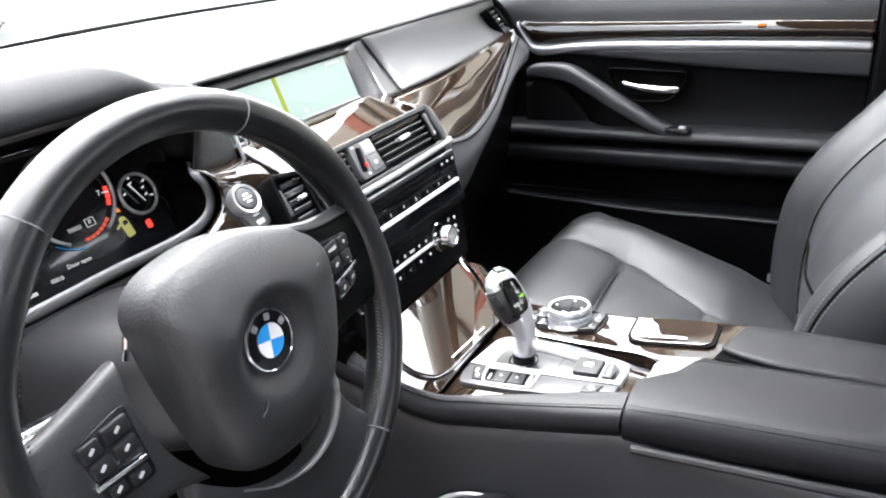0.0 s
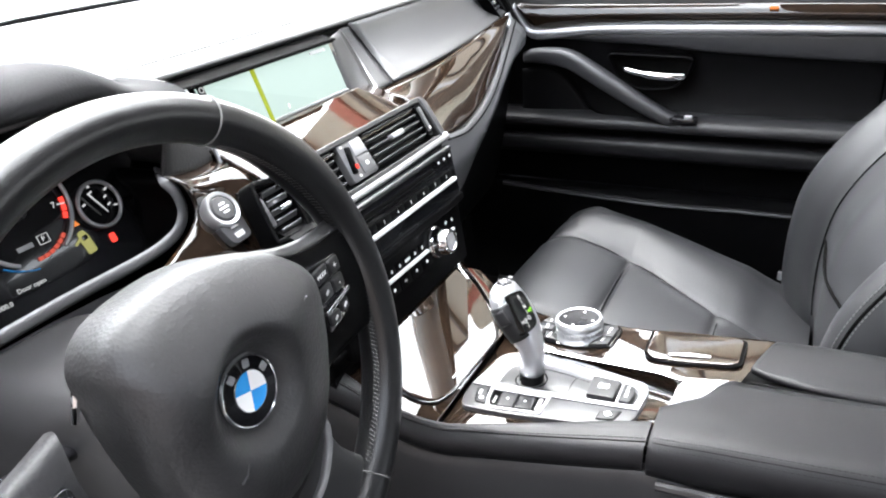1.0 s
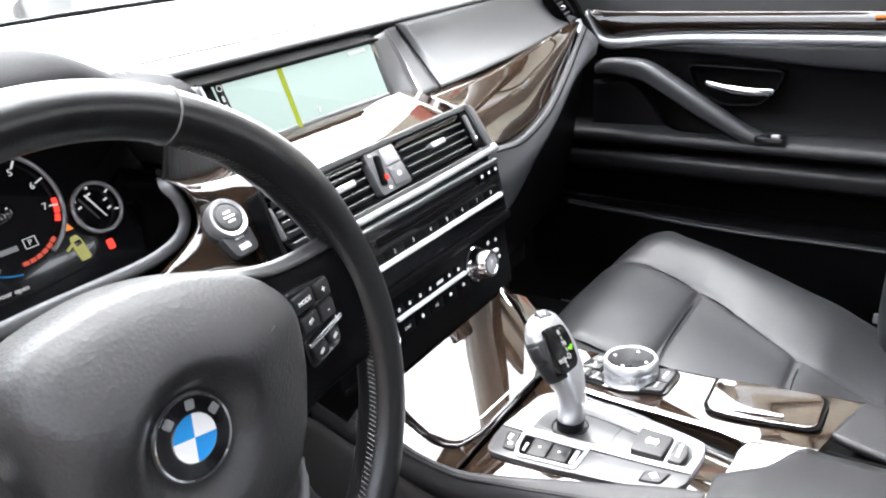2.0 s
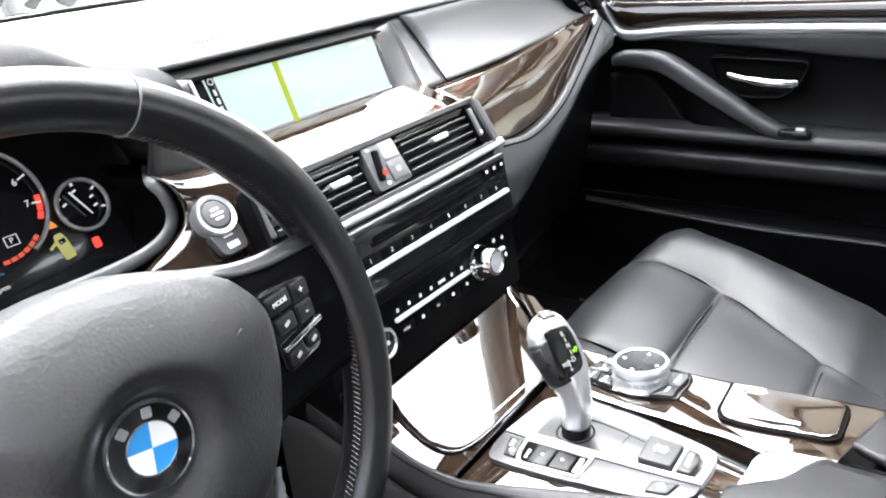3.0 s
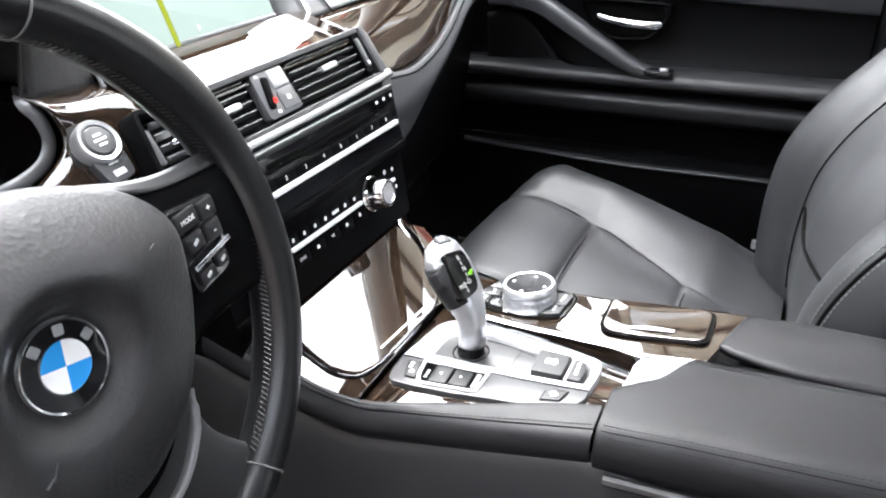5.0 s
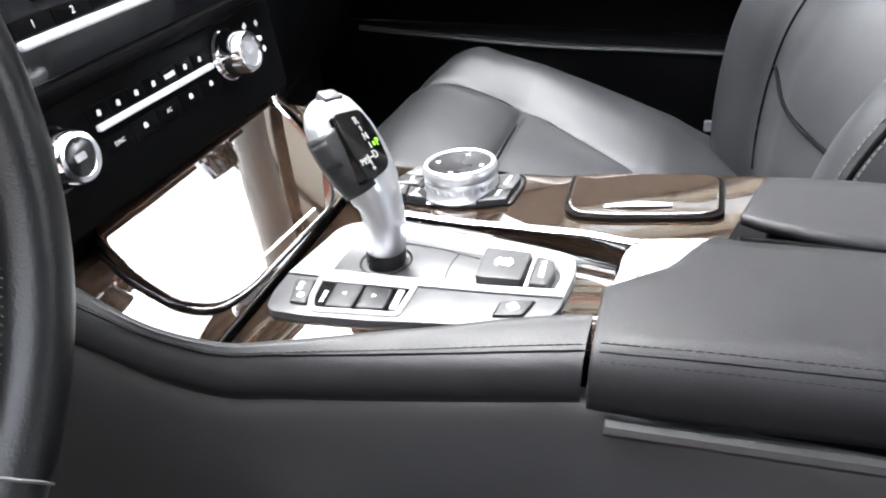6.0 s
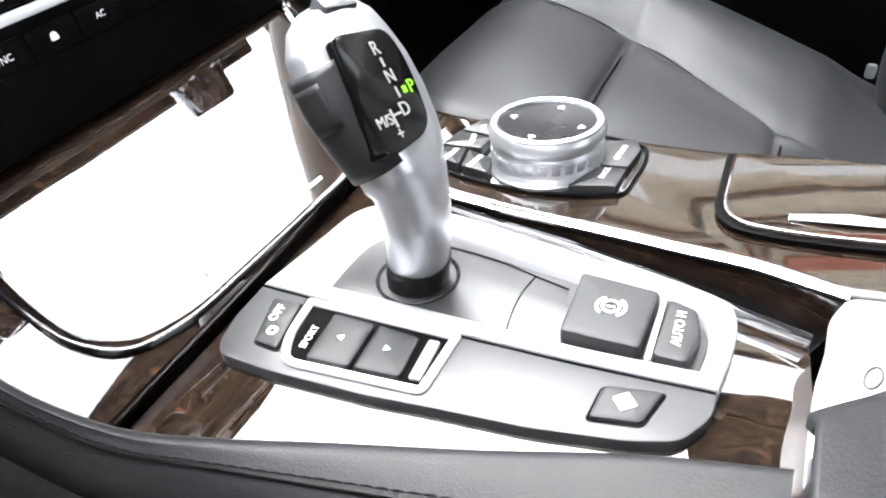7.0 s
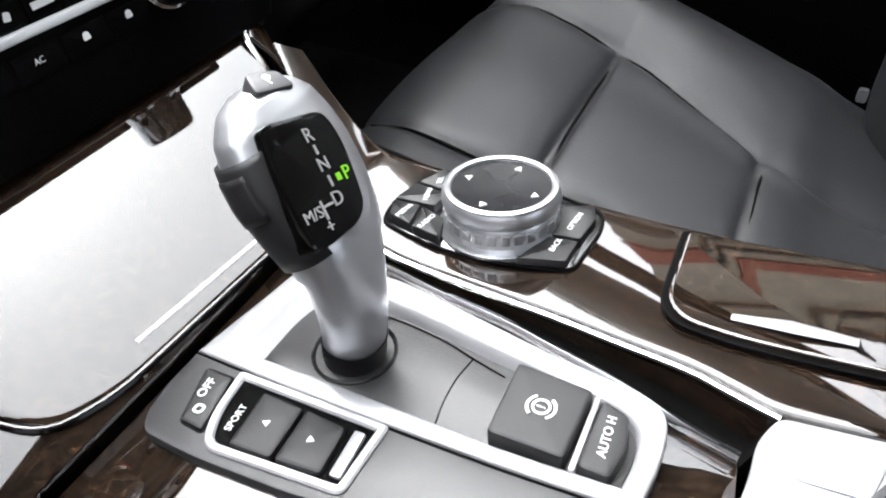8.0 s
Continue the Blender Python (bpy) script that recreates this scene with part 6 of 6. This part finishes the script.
AY = [-0.1405, -0.150, -0.17, -0.19, -0.2045, -0.212, -0.26, -0.34, -0.44, -0.56]
AL = []
for y in AY:
    row = arm_row(y)
    if y > -0.205:
        cut = float(np.interp(y, (-0.205, -0.195, -0.19, -0.17, -0.16, -0.15, -0.1405), (-0.002, -0.013, -0.021, -0.056, -0.067, -0.077, -0.084)))
        row = [(min(x, cut + 0.006 * i / 6) if i > 3 else x, yy, z) for i, (x, yy, z) in enumerate(row)]
    sink = min(1.0, max(0.0, (y + 0.36) / 0.17))
    AL.append([(x, yy, z - sink * (0, 0, 0, 0, 0.0008, 0.0030, 0.0070)[i]) for i, (x, yy, z) in enumerate(row)])
lidL = part("lid", surf(AL, 5, 5), RAIL, arm, "broad leather lid", thick=0.006)
AR = [[(0.005 + 0.013 * max(0, (y + 0.26) / 0.06) * (y > -0.26), y, 0.6360), (0.03, y, 0.6370), (0.062, y, 0.6350), (0.078, y, 0.628), (0.086, y, 0.614), (0.088, y, 0.590)] for y in (-0.222, -0.24, -0.28, -0.36, -0.46, -0.56)]
AR = [[(-0.0095 + 0.028 * max(0.0, (y + 0.26) / 0.05) if i == 0 else x, y, z - 0.004 * max(0.0, (y + 0.26) / 0.05)) for i, (x, y, z) in enumerate(r)] for r in AR]
AR = [[(x, y + (0.019 - 0.30 * max(0.0, x)) * max(0.0, min(1.0, (y + 0.36) / 0.138)), z) for x, y, z in r] for r in AR]
part("lid", surf(AR, 5, 5), RAIL, arm, "narrow leather lid", thick=0.006)
part("side_ledge", tube([(-0.133, -0.150, 0.5955), (-0.124, -0.30, 0.5955), (-0.104, -0.56, 0.5955)], 0.0045, 8), DARKP, arm, "dull grey ledge under the lid")
part("split", tube([(-0.012, -0.205, 0.6340), (-0.012, -0.56, 0.6350)], 0.0022, 6), VOID, arm, "dark split between the lids")
part("front_edge", surf([[(-0.1215, -0.1405, 0.628), (-0.10, -0.1405, 0.632), (-0.094, -0.141, 0.632)], [(-0.124, -0.139, 0.600), (-0.10, -0.139, 0.603), (-0.090, -0.140, 0.603)]], 4, 3), PLASTIC, arm)
part("body", slab(Matrix.Identity(4), [(-0.115, -0.57), (0.082, -0.57), (0.082, -0.245), (0.020, -0.220), (-0.05, -0.180), (-0.085, -0.150), (-0.115, -0.150)], 0.575, 0.612, 0.008), PLASTIC, arm)
AYL = (-0.144, -0.155, -0.17, -0.185, -0.20, -0.26, -0.34, -0.45, -0.56)
for x, z in ((-0.1262, 0.6304), (-0.1190, 0.6356)):
    stitches([(x + narrow(y), y, z + 0.0004 + (0.0 if y < -0.20 else -0.0026 * ((y + 0.20) / 0.062) ** 2)) for y in AYL], 0.0040, 0.0006, 0.0003, lidL, mat=DARKTHREAD)
part("seam", tube([(-0.1228 + narrow(y), y, 0.6338 + (0.0 if y < -0.20 else -0.0026 * ((y + 0.20) / 0.062) ** 2)) for y in AYL], 0.0005, 6), VOID, lidL)

# ---- seats ----


def car_seat(ox, sgn, oy, label):
    """A leather car seat; sgn +1 puts the door side at higher x."""
    e = thing("front_car_seat", label, "seat", (ox, -0.1 + oy, 0.30), "front seats")

    def q(x, y, z):
        return (ox + sgn * x, y + oy, z)
    cush = []
    spine = ((0.182, 0.35, 0.1), (0.192, 0.42, 0.1), (0.186, 0.478, 0.2), (0.168, 0.503, 0.35), (0.130, 0.513, 0.60), (0.080, 0.506, 0.80), (0.055, 0.4985, 0.95), (0.042, 0.4930, 1.02), (0.033, 0.4875, 1.06), (0.027, 0.4815, 1.09), (0.022, 0.4815, 1.10), (0.014, 0.4845, 1.11), (-0.010, 0.4820, 1.075), (-0.05, 0.4715, 1.02), (-0.10, 0.4560, 0.92), (-0.118, 0.4490, 0.86), (-0.127, 0.4430, 0.82), (-0.138, 0.4440, 0.79), (-0.16, 0.437, 0.65), (-0.20, 0.418, 0.35), (-0.26, 0.40, 0.1))
    side = ((0.130, 0.512), (0.080, 0.504), (0.042, 0.492), (0.010, 0.483), (-0.05, 0.467), (-0.13, 0.444), (-0.17, 0.432))
    lat = [(-0.268, -0.13), (-0.264, -0.025), (-0.236, 0.004), (-0.185, 0.010), (-0.141, 0.005), (-0.126, -0.004), (-0.110, 0.001), (-0.06, 0.003), (0.0, 0.003), (0.06, 0.002), (0.105, 0.003), (0.121, -0.002), (0.134, 0.005), (0.152, 0.013), (0.185, 0.026), (0.215, 0.026), (0.242, 0.004), (0.252, -0.11)]

    def fan(x, y):
        """The outer seam runs inwards towards the rear, so that the outer bolster widens."""
        k = float(np.interp(y, (-0.16, -0.127, -0.101, -0.062, -0.017, 0.024, 0.06, 0.12), (0.050, 0.055, 0.065, 0.080, 0.103, 0.121, 0.124, 0.130)))
        return x if x <= 0 else x * k / 0.121 if x < 0.121 else k + (x - 0.121) * (0.252 - k) / 0.131

    for y, zc, hi in spine:
        w = 0.90 if y > 0.18 else 0.95 if y > 0.16 else 1.0
        zs = float(np.interp(-y, [-p[0] for p in side], [p[1] for p in side])) if -0.17 < y < 0.13 else zc
        cush.append([q(fan(x, y) * w, y - 0.35 * x * x * (y > 0.1), (zs if abs(x) > 0.12 else zc) + (z if z < 0 else z * hi if abs(x) > 0.12 else z)) for x, z in lat])
    c = part("cushion", surf(cush, 4, 5), LEATHER, e, "smooth black leather cushion")
    for x in (-0.126, 0.121):
        part("seam", tube(catmull([q(fan(x, y) * (0.95 if y > 0.16 else 1.0), y - 0.35 * x * x * (y > 0.1), zc - 0.0035) for y, zc, hi in spine[3:18]], 5), 0.0016, 6), VOID, c)
    for y, z in ((0.0245, 0.4815), (-0.132, 0.4430)):
        part("seam", tube(catmull([q(-0.122, y - 0.010, z - 0.002), q(-0.06, y - 0.002, z + 0.0022), q(0.0, y, z + 0.0028), q(fan(0.06, y), y, z + 0.002), q(fan(0.119, y), y, z - 0.002)], 5), 0.0015, 6), VOID, c)
    part("seat_base", slab(Matrix.Identity(4), [q(-0.23, -0.25, 0)[:2], q(0.23, -0.25, 0)[:2], q(0.23, 0.13, 0)[:2], q(-0.23, 0.13, 0)[:2]], 0.30, 0.40, 0.03, 0.01), PLASTIC, e)
    back = []
    crest = ((0.34, -0.225), (0.43, -0.208), (0.48, -0.205), (0.54, -0.207), (0.60, -0.216), (0.65, -0.236), (0.70, -0.268), (0.76, -0.318), (0.82, -0.362), (0.90, -0.405), (0.98, -0.440), (1.02, -0.470), (1.02, -0.53))

    def inner(x):
        return 0.052 * min(1.0, max(0.0, -x / 0.16))
    for z, yb in crest:
        bol = 1.0 if z < 0.85 else 0.5
        w = 1.0 if z < 0.9 else 0.88
        back.append([q(x * w, yb - d * bol - inner(x), z) for x, d in ((-0.258, 0.16), (-0.262, 0.075), (-0.248, 0.030), (-0.222, 0.004), (-0.190, 0.006), (-0.155, 0.030), (-0.13, 0.052), (-0.06, 0.058), (0.0, 0.060), (0.06, 0.058), (0.13, 0.052), (0.155, 0.030), (0.190, 0.006), (0.222, 0.004), (0.248, 0.030), (0.262, 0.075), (0.258, 0.16))])
    b = part("backrest", surf(back, 4, 5), LEATHER, e, "smooth black leather backrest with side bolsters")
    for x in (-0.237, 0.237):
        for d in (-0.005, 0.005):
            line = catmull([q(x + d, yb - inner(x) - 0.0155, z) for z, yb in crest[1:9]], 8)
            line = [p + V3((0, 0.0015 - 0.8 * (abs(x + d) - 0.237), 0.001)) for p in line]
            stitches(line, 0.004, 0.0016, 0.0009, b)
        part("seam", tube(catmull([q(x, yb - 0.0155 - inner(x), z) for z, yb in crest[1:9]], 6), 0.0022, 6), VOID, b)
    for x in (-0.13, 0.13):
        part("seam", tube(catmull([q(x, yb - 0.051 - inner(x), z) for z, yb in crest[1:9]], 6), 0.0015, 6), VOID, b)
    part("seam", tube(catmull([q(-0.13, -0.304, 0.56), q(0, -0.268, 0.556), q(0.13, -0.262, 0.56)], 6), 0.0024, 6), VOID, b)
    part("back_shell", surf([[q(x, y, z) for x in (-0.25, -0.1, 0.1, 0.25)] for y, z in ((-0.36, 0.40), (-0.40, 0.60), (-0.50, 0.85), (-0.54, 1.02))], 3, 3), PLASTIC, e)
    hr = part("headrest", surf([[q(x, y, z) for x, y in ((-0.11, -0.53), (-0.12, -0.49), (-0.06, -0.465), (0.06, -0.465), (0.12, -0.49), (0.11, -0.53), (0.0, -0.56))] for z in (1.06, 1.09, 1.15, 1.19)], 4, 4, True, True), LEATHER, e)
    for x in (-0.05, 0.05):
        part("post", tube([q(x, -0.51, 1.0), q(x, -0.515, 1.08)], 0.006, 8), CHROME, hr)
    bk = part("belt_buckle", slab(frame_at(q(-0.262, -0.20, 0.47), (0, 1, 0), (0, 0.2, 1)), rect(0, 0, 0.03, 0.08), -0.012, 0.0, 0.006), PLASTIC, e)
    part("release", slab(frame_at(q(-0.262, -0.195, 0.505), (0, 1, 0), (0, 0.2, 1)), rect(0, 0, 0.02, 0.012), 0.0, 0.002, 0.003), REDMARK, bk)
    an = part("belt_anchor", slab(frame_at(q(0.246, -0.205, 0.432), (0, 1, 0), (0, 0.1, 1)), rect(0, 0, 0.010, 0.014), -0.003, 0.004, 0.003), SILVER, e, "steel seat hinge bracket")
    return e


car_seat(0.375, 1, 0.0, "black leather front passenger seat with stitched bolsters")
drv = car_seat(-0.400, -1, -0.125, "black leather driver seat pushed back, pale piping")
part("piping", tube(catmull([(-0.175, 0.052, 0.490), (-0.166, 0.030, 0.503), (-0.160, 0.000, 0.5085), (-0.150, -0.045, 0.498), (-0.150, -0.135, 0.472), (-0.150, -0.255, 0.440)], 6), 0.0030, 8), PEARL, drv, "pale piping")

# ---- passenger door ----
door = thing("passenger_door", "closed black passenger door panel with wood and silver strips", "car door", (0.74, 0.0, 0.6))
DY = [0.42, 0.30, 0.15, 0.0, -0.15, -0.28, -0.274, -0.314]


def bow(y):
    return 0.012 * math.cos((y + 0.05) * 2.2)


part("upper_panel", surf([[(0.775 + bow(y), y, 0.912), (0.765 + bow(y), y, 0.914), (0.752 + bow(y), y, 0.905), (0.742 + bow(y), y, 0.885), (0.738 + bow(y), y, 0.860)] for y in DY], 4, 3), PAD, door, "soft grained window ledge")
wd = part("wood_strip", surf([[(0.7370 + bow(y), y, zt), (0.7290 + bow(y), y, zt * 0.62 + zb * 0.38), (0.7290 + bow(y), y, zt * 0.38 + zb * 0.62), (0.7365 + bow(y), y, zb)] for y, zt, zb in ((0.308, 0.867, 0.855), (0.301, 0.866, 0.843), (0.291, 0.865, 0.828), (0.278, 0.864, 0.8215), (0.22, 0.863, 0.8220), (0.15, 0.8625, 0.8270), (0.0, 0.862, 0.830), (-0.15, 0.862, 0.830), (-0.28, 0.861, 0.829), (-0.314, 0.860, 0.828))], 5, 4), WOOD, door, "lacquered dark wood strip", thick=0.003)
part("silver_strip", surf([[(0.7385 + bow(y), y, z + h), (0.7295 + bow(y), y, z + h * 0.6), (0.7285 + bow(y), y, z - h * 0.5), (0.7380 + bow(y), y, z - h)] for y, z, h in ((0.3165, 0.860, 0.006), (0.311, 0.851, 0.0085), (0.301, 0.834, 0.0095), (0.290, 0.817, 0.0105), (0.279, 0.8105, 0.0100), (0.255, 0.8095, 0.0100), (0.192, 0.8160, 0.0095), (0.12, 0.8195, 0.0090), (0.0, 0.8205, 0.0088), (-0.15, 0.8205, 0.0088), (-0.28, 0.820, 0.0086), (-0.314, 0.8190, 0.0085))], 4, 4), SILVER, door, "satin silver strip", thick=0.002)
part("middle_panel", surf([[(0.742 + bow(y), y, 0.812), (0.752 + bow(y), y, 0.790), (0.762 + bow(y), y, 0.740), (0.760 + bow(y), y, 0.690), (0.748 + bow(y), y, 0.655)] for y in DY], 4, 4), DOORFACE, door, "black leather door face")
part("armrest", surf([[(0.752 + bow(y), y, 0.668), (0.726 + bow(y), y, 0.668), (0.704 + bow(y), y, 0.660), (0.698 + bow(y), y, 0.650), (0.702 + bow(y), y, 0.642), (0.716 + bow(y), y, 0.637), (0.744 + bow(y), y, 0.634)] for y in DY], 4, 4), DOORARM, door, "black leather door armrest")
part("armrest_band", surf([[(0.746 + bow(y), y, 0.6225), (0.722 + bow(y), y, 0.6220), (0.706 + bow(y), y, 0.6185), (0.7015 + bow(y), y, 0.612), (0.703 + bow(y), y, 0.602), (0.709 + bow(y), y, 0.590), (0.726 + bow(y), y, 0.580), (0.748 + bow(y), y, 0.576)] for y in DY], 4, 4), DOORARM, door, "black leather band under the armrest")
part("armrest_gap", surf([[(0.742 + bow(y), y, 0.640), (0.738 + bow(y), y, 0.629), (0.742 + bow(y), y, 0.618)] for y in DY], 4, 3), VOID, door)
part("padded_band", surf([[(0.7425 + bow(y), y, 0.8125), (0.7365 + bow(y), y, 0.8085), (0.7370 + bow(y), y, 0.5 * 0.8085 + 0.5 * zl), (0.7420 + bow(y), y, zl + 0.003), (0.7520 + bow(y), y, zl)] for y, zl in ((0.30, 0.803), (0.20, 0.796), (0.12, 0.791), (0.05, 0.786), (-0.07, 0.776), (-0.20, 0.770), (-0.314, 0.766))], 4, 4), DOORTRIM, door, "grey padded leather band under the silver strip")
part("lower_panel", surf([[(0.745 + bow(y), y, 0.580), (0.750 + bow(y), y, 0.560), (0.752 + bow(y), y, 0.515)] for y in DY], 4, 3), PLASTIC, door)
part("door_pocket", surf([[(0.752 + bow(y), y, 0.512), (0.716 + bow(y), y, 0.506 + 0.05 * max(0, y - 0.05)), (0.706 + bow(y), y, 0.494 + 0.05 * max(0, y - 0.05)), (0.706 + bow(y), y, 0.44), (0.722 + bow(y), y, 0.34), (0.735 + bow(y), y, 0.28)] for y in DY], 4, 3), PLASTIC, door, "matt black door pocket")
# paler bar drawn along the black pocket for the light on its edge
part("pocket_lip", tube(catmull([(0.706 + bow(y), y, z) for y, z in ((0.34, 0.514), (0.224, 0.507), (0.078, 0.500), (-0.02, 0.499), (-0.104, 0.501), (-0.30, 0.503))], 6), 0.0065, 8, flat=0.7), DOORARM, door, "lip of the door pocket, its lit edge put into a paler colour")
PU = ((0.292, 0.768, 0.008), (0.272, 0.774, 0.011), (0.240, 0.775, 0.013), (0.200, 0.770, 0.0145), (0.155, 0.746, 0.0145), (0.092, 0.708, 0.0130), (0.035, 0.675, 0.0105), (0.000, 0.660, 0.0080), (-0.022, 0.655, 0.0050))
PW = []
for i, (y, z, h) in enumerate(PU):
    xi = 0.700 + 0.022 * (abs(i - 4) / 4) ** 2
    PW.append([(0.748, y, z + h * 0.6), (0.722, y, z + h * 1.05), (xi + 0.006, y, z + h), (xi, y, z + h * 0.5), (xi + 0.001, y, z - h * 0.6), (xi + 0.008, y, z - h * 1.1), (0.748, y, z - h * 1.3)])
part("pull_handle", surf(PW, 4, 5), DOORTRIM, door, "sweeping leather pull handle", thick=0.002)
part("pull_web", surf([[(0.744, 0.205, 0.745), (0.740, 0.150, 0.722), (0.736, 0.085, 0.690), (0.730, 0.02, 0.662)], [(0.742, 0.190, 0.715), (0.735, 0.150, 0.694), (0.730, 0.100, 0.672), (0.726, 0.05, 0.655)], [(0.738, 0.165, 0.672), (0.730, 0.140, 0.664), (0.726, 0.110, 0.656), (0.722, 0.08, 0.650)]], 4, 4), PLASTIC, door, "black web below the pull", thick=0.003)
part("window_switch", slab(frame_at((0.716, -0.012, 0.668), (0, -1, 0), (1, 0, 0)), rect(0, 0, 0.05, 0.022), -0.004, 0.004, 0.009, 0.002), GLOSS, door, "black window switch")
part("switch_key", slab(frame_at((0.716, -0.020, 0.672), (0, -1, 0), (1, 0, 0)), rect(0, 0, 0.014, 0.008), -0.002, 0.004, 0.003, 0.002), SILVER, door, "small silver switch key")
part("speaker_panel", surf([[(0.735, 0.300, 0.745), (0.742, 0.245, 0.750), (0.747, 0.21, 0.722)], [(0.735, 0.300, 0.70), (0.740, 0.235, 0.70), (0.746, 0.185, 0.692)], [(0.735, 0.300, 0.645), (0.740, 0.22, 0.650), (0.746, 0.160, 0.662)]], 4, 4), DOORFACE, door, "dark grey speaker cover", thick=0.004)
HR = frame_at((0.742, 0.045, 0.752), (0, -1, 0), (0, 0, 1))
part("handle_recess", ring_frame(HR, [(-0.095, 0.027), (0.069, 0.021), (0.056, -0.016), (0.033, -0.040), (-0.034, -0.043), (-0.070, -0.026)], 0.005, -0.02, 0.002, [0.02, 0.02, 0.03, 0.03, 0.03, 0.03], 0.002), PLASTIC, door, "black recess round the handle")
part("recess_floor", slab(HR, [(-0.091, 0.024), (0.066, 0.018), (0.053, -0.015), (0.031, -0.037), (-0.032, -0.040), (-0.067, -0.024)], -0.03, -0.012, [0.02, 0.02, 0.03, 0.03, 0.03, 0.03]), VOID, door)
part("door_handle", tube(catmull([(0.740, 0.102, 0.751), (0.730, 0.085, 0.7475), (0.726, 0.05, 0.7425), (0.728, 0.015, 0.7400), (0.736, -0.004, 0.7395)], 5), [0.0035] + [0.0060] * 8 + [0.0080] * 10 + [0.0085, 0.0075], 12, flat=0.9), CHROME, door, "chrome inner door handle")
part("amber_light", slab(frame_at((0.7420, -0.14, 0.8560), (0, -1, 0), (0, 0, 1)), rect(0, 0, 0.014, 0.0036), 0.0, 0.010, 0.002, 0.001), LIT_AMBER, door, "small amber light in the wood")
part("mirror_triangle", slab(frame_at((0.762, 0.33, 0.945), (0, -1, 0), (-0.25, 0, 1)), [(-0.055, -0.034), (0.062, -0.032), (0.072, -0.010), (0.060, 0.085), (0.020, 0.060)], -0.012, 0.0, 0.01), PLASTIC, door, "black mirror triangle")
part("outer_skin", surf([[(0.80, y, 0.90), (0.86, y, 0.80), (0.88, y, 0.60), (0.85, y, 0.30)] for y in DY], 3, 3), BODYPAINT, door)
mir = thing("door_mirror", "dark door mirror outside the passenger window", "door mirror", (0.96, 0.30, 0.96))
MM = frame_at((1.120, 0.314, 0.949), (0.93, -0.36, 0), (0, 0, 1))
bm = bmesh.new()
rows = []
for z, s in ((0.0, 1.0), (-0.01, 1.06), (-0.05, 1.0), (-0.09, 0.75), (-0.11, 0.35)):
    rows.append([MM @ V3((0.115 * s * math.copysign(abs(math.cos(t)) ** 0.6, math.cos(t)), 0.062 * s * math.copysign(abs(math.sin(t)) ** 0.7, math.sin(t)), z)) for t in np.linspace(0, 2 * math.pi, 36, endpoint=False)])
part("housing", quads(bm, rows, True, True), DARKP, mir, "dark grey housing")
part("rim", tube([MM @ V3((0.107 * math.copysign(abs(math.cos(t)) ** 0.6, math.cos(t)), 0.055 * math.copysign(abs(math.sin(t)) ** 0.7, math.sin(t)), 0.002)) for t in np.linspace(0, 2 * math.pi, 49)], 0.0075, 8), PLASTIC, mir, "black rim round the glass")
part("mirror_glass", slab(MM, [(0.098 * math.copysign(abs(math.cos(t)) ** 0.6, math.cos(t)), 0.047 * math.copysign(abs(math.sin(t)) ** 0.7, math.sin(t))) for t in np.linspace(0, 2 * math.pi, 30, endpoint=False)], 0.0, 0.003, 0, 0.001), CHROME, mir, "mirror glass")
part("foot", tube(catmull([(0.80, 0.34, 0.915), (0.88, 0.345, 0.918), (0.98, 0.36, 0.925), (1.07, 0.375, 0.940)], 4), 0.024, 10, flat=0.5), DARKP, mir)
part("lock_pin", tube([(0.775, -0.293, 0.905), (0.775, -0.293, 0.918), (0.775, -0.293, 0.930)], [0.0045, 0.0045, 0.003], 10), PLASTIC, door, "black lock pin")
# mats
for sx in (-0.40, 0.40):
    mt = thing("floor_mat", "black carpet floor mat", "floor mat", (sx, 0.25, 0.30))
    part("mat", slab(Matrix.Identity(4), rect(sx, 0.30, 0.46, 0.6), 0.301, 0.312, 0.06, 0.003), CARPET, mt)
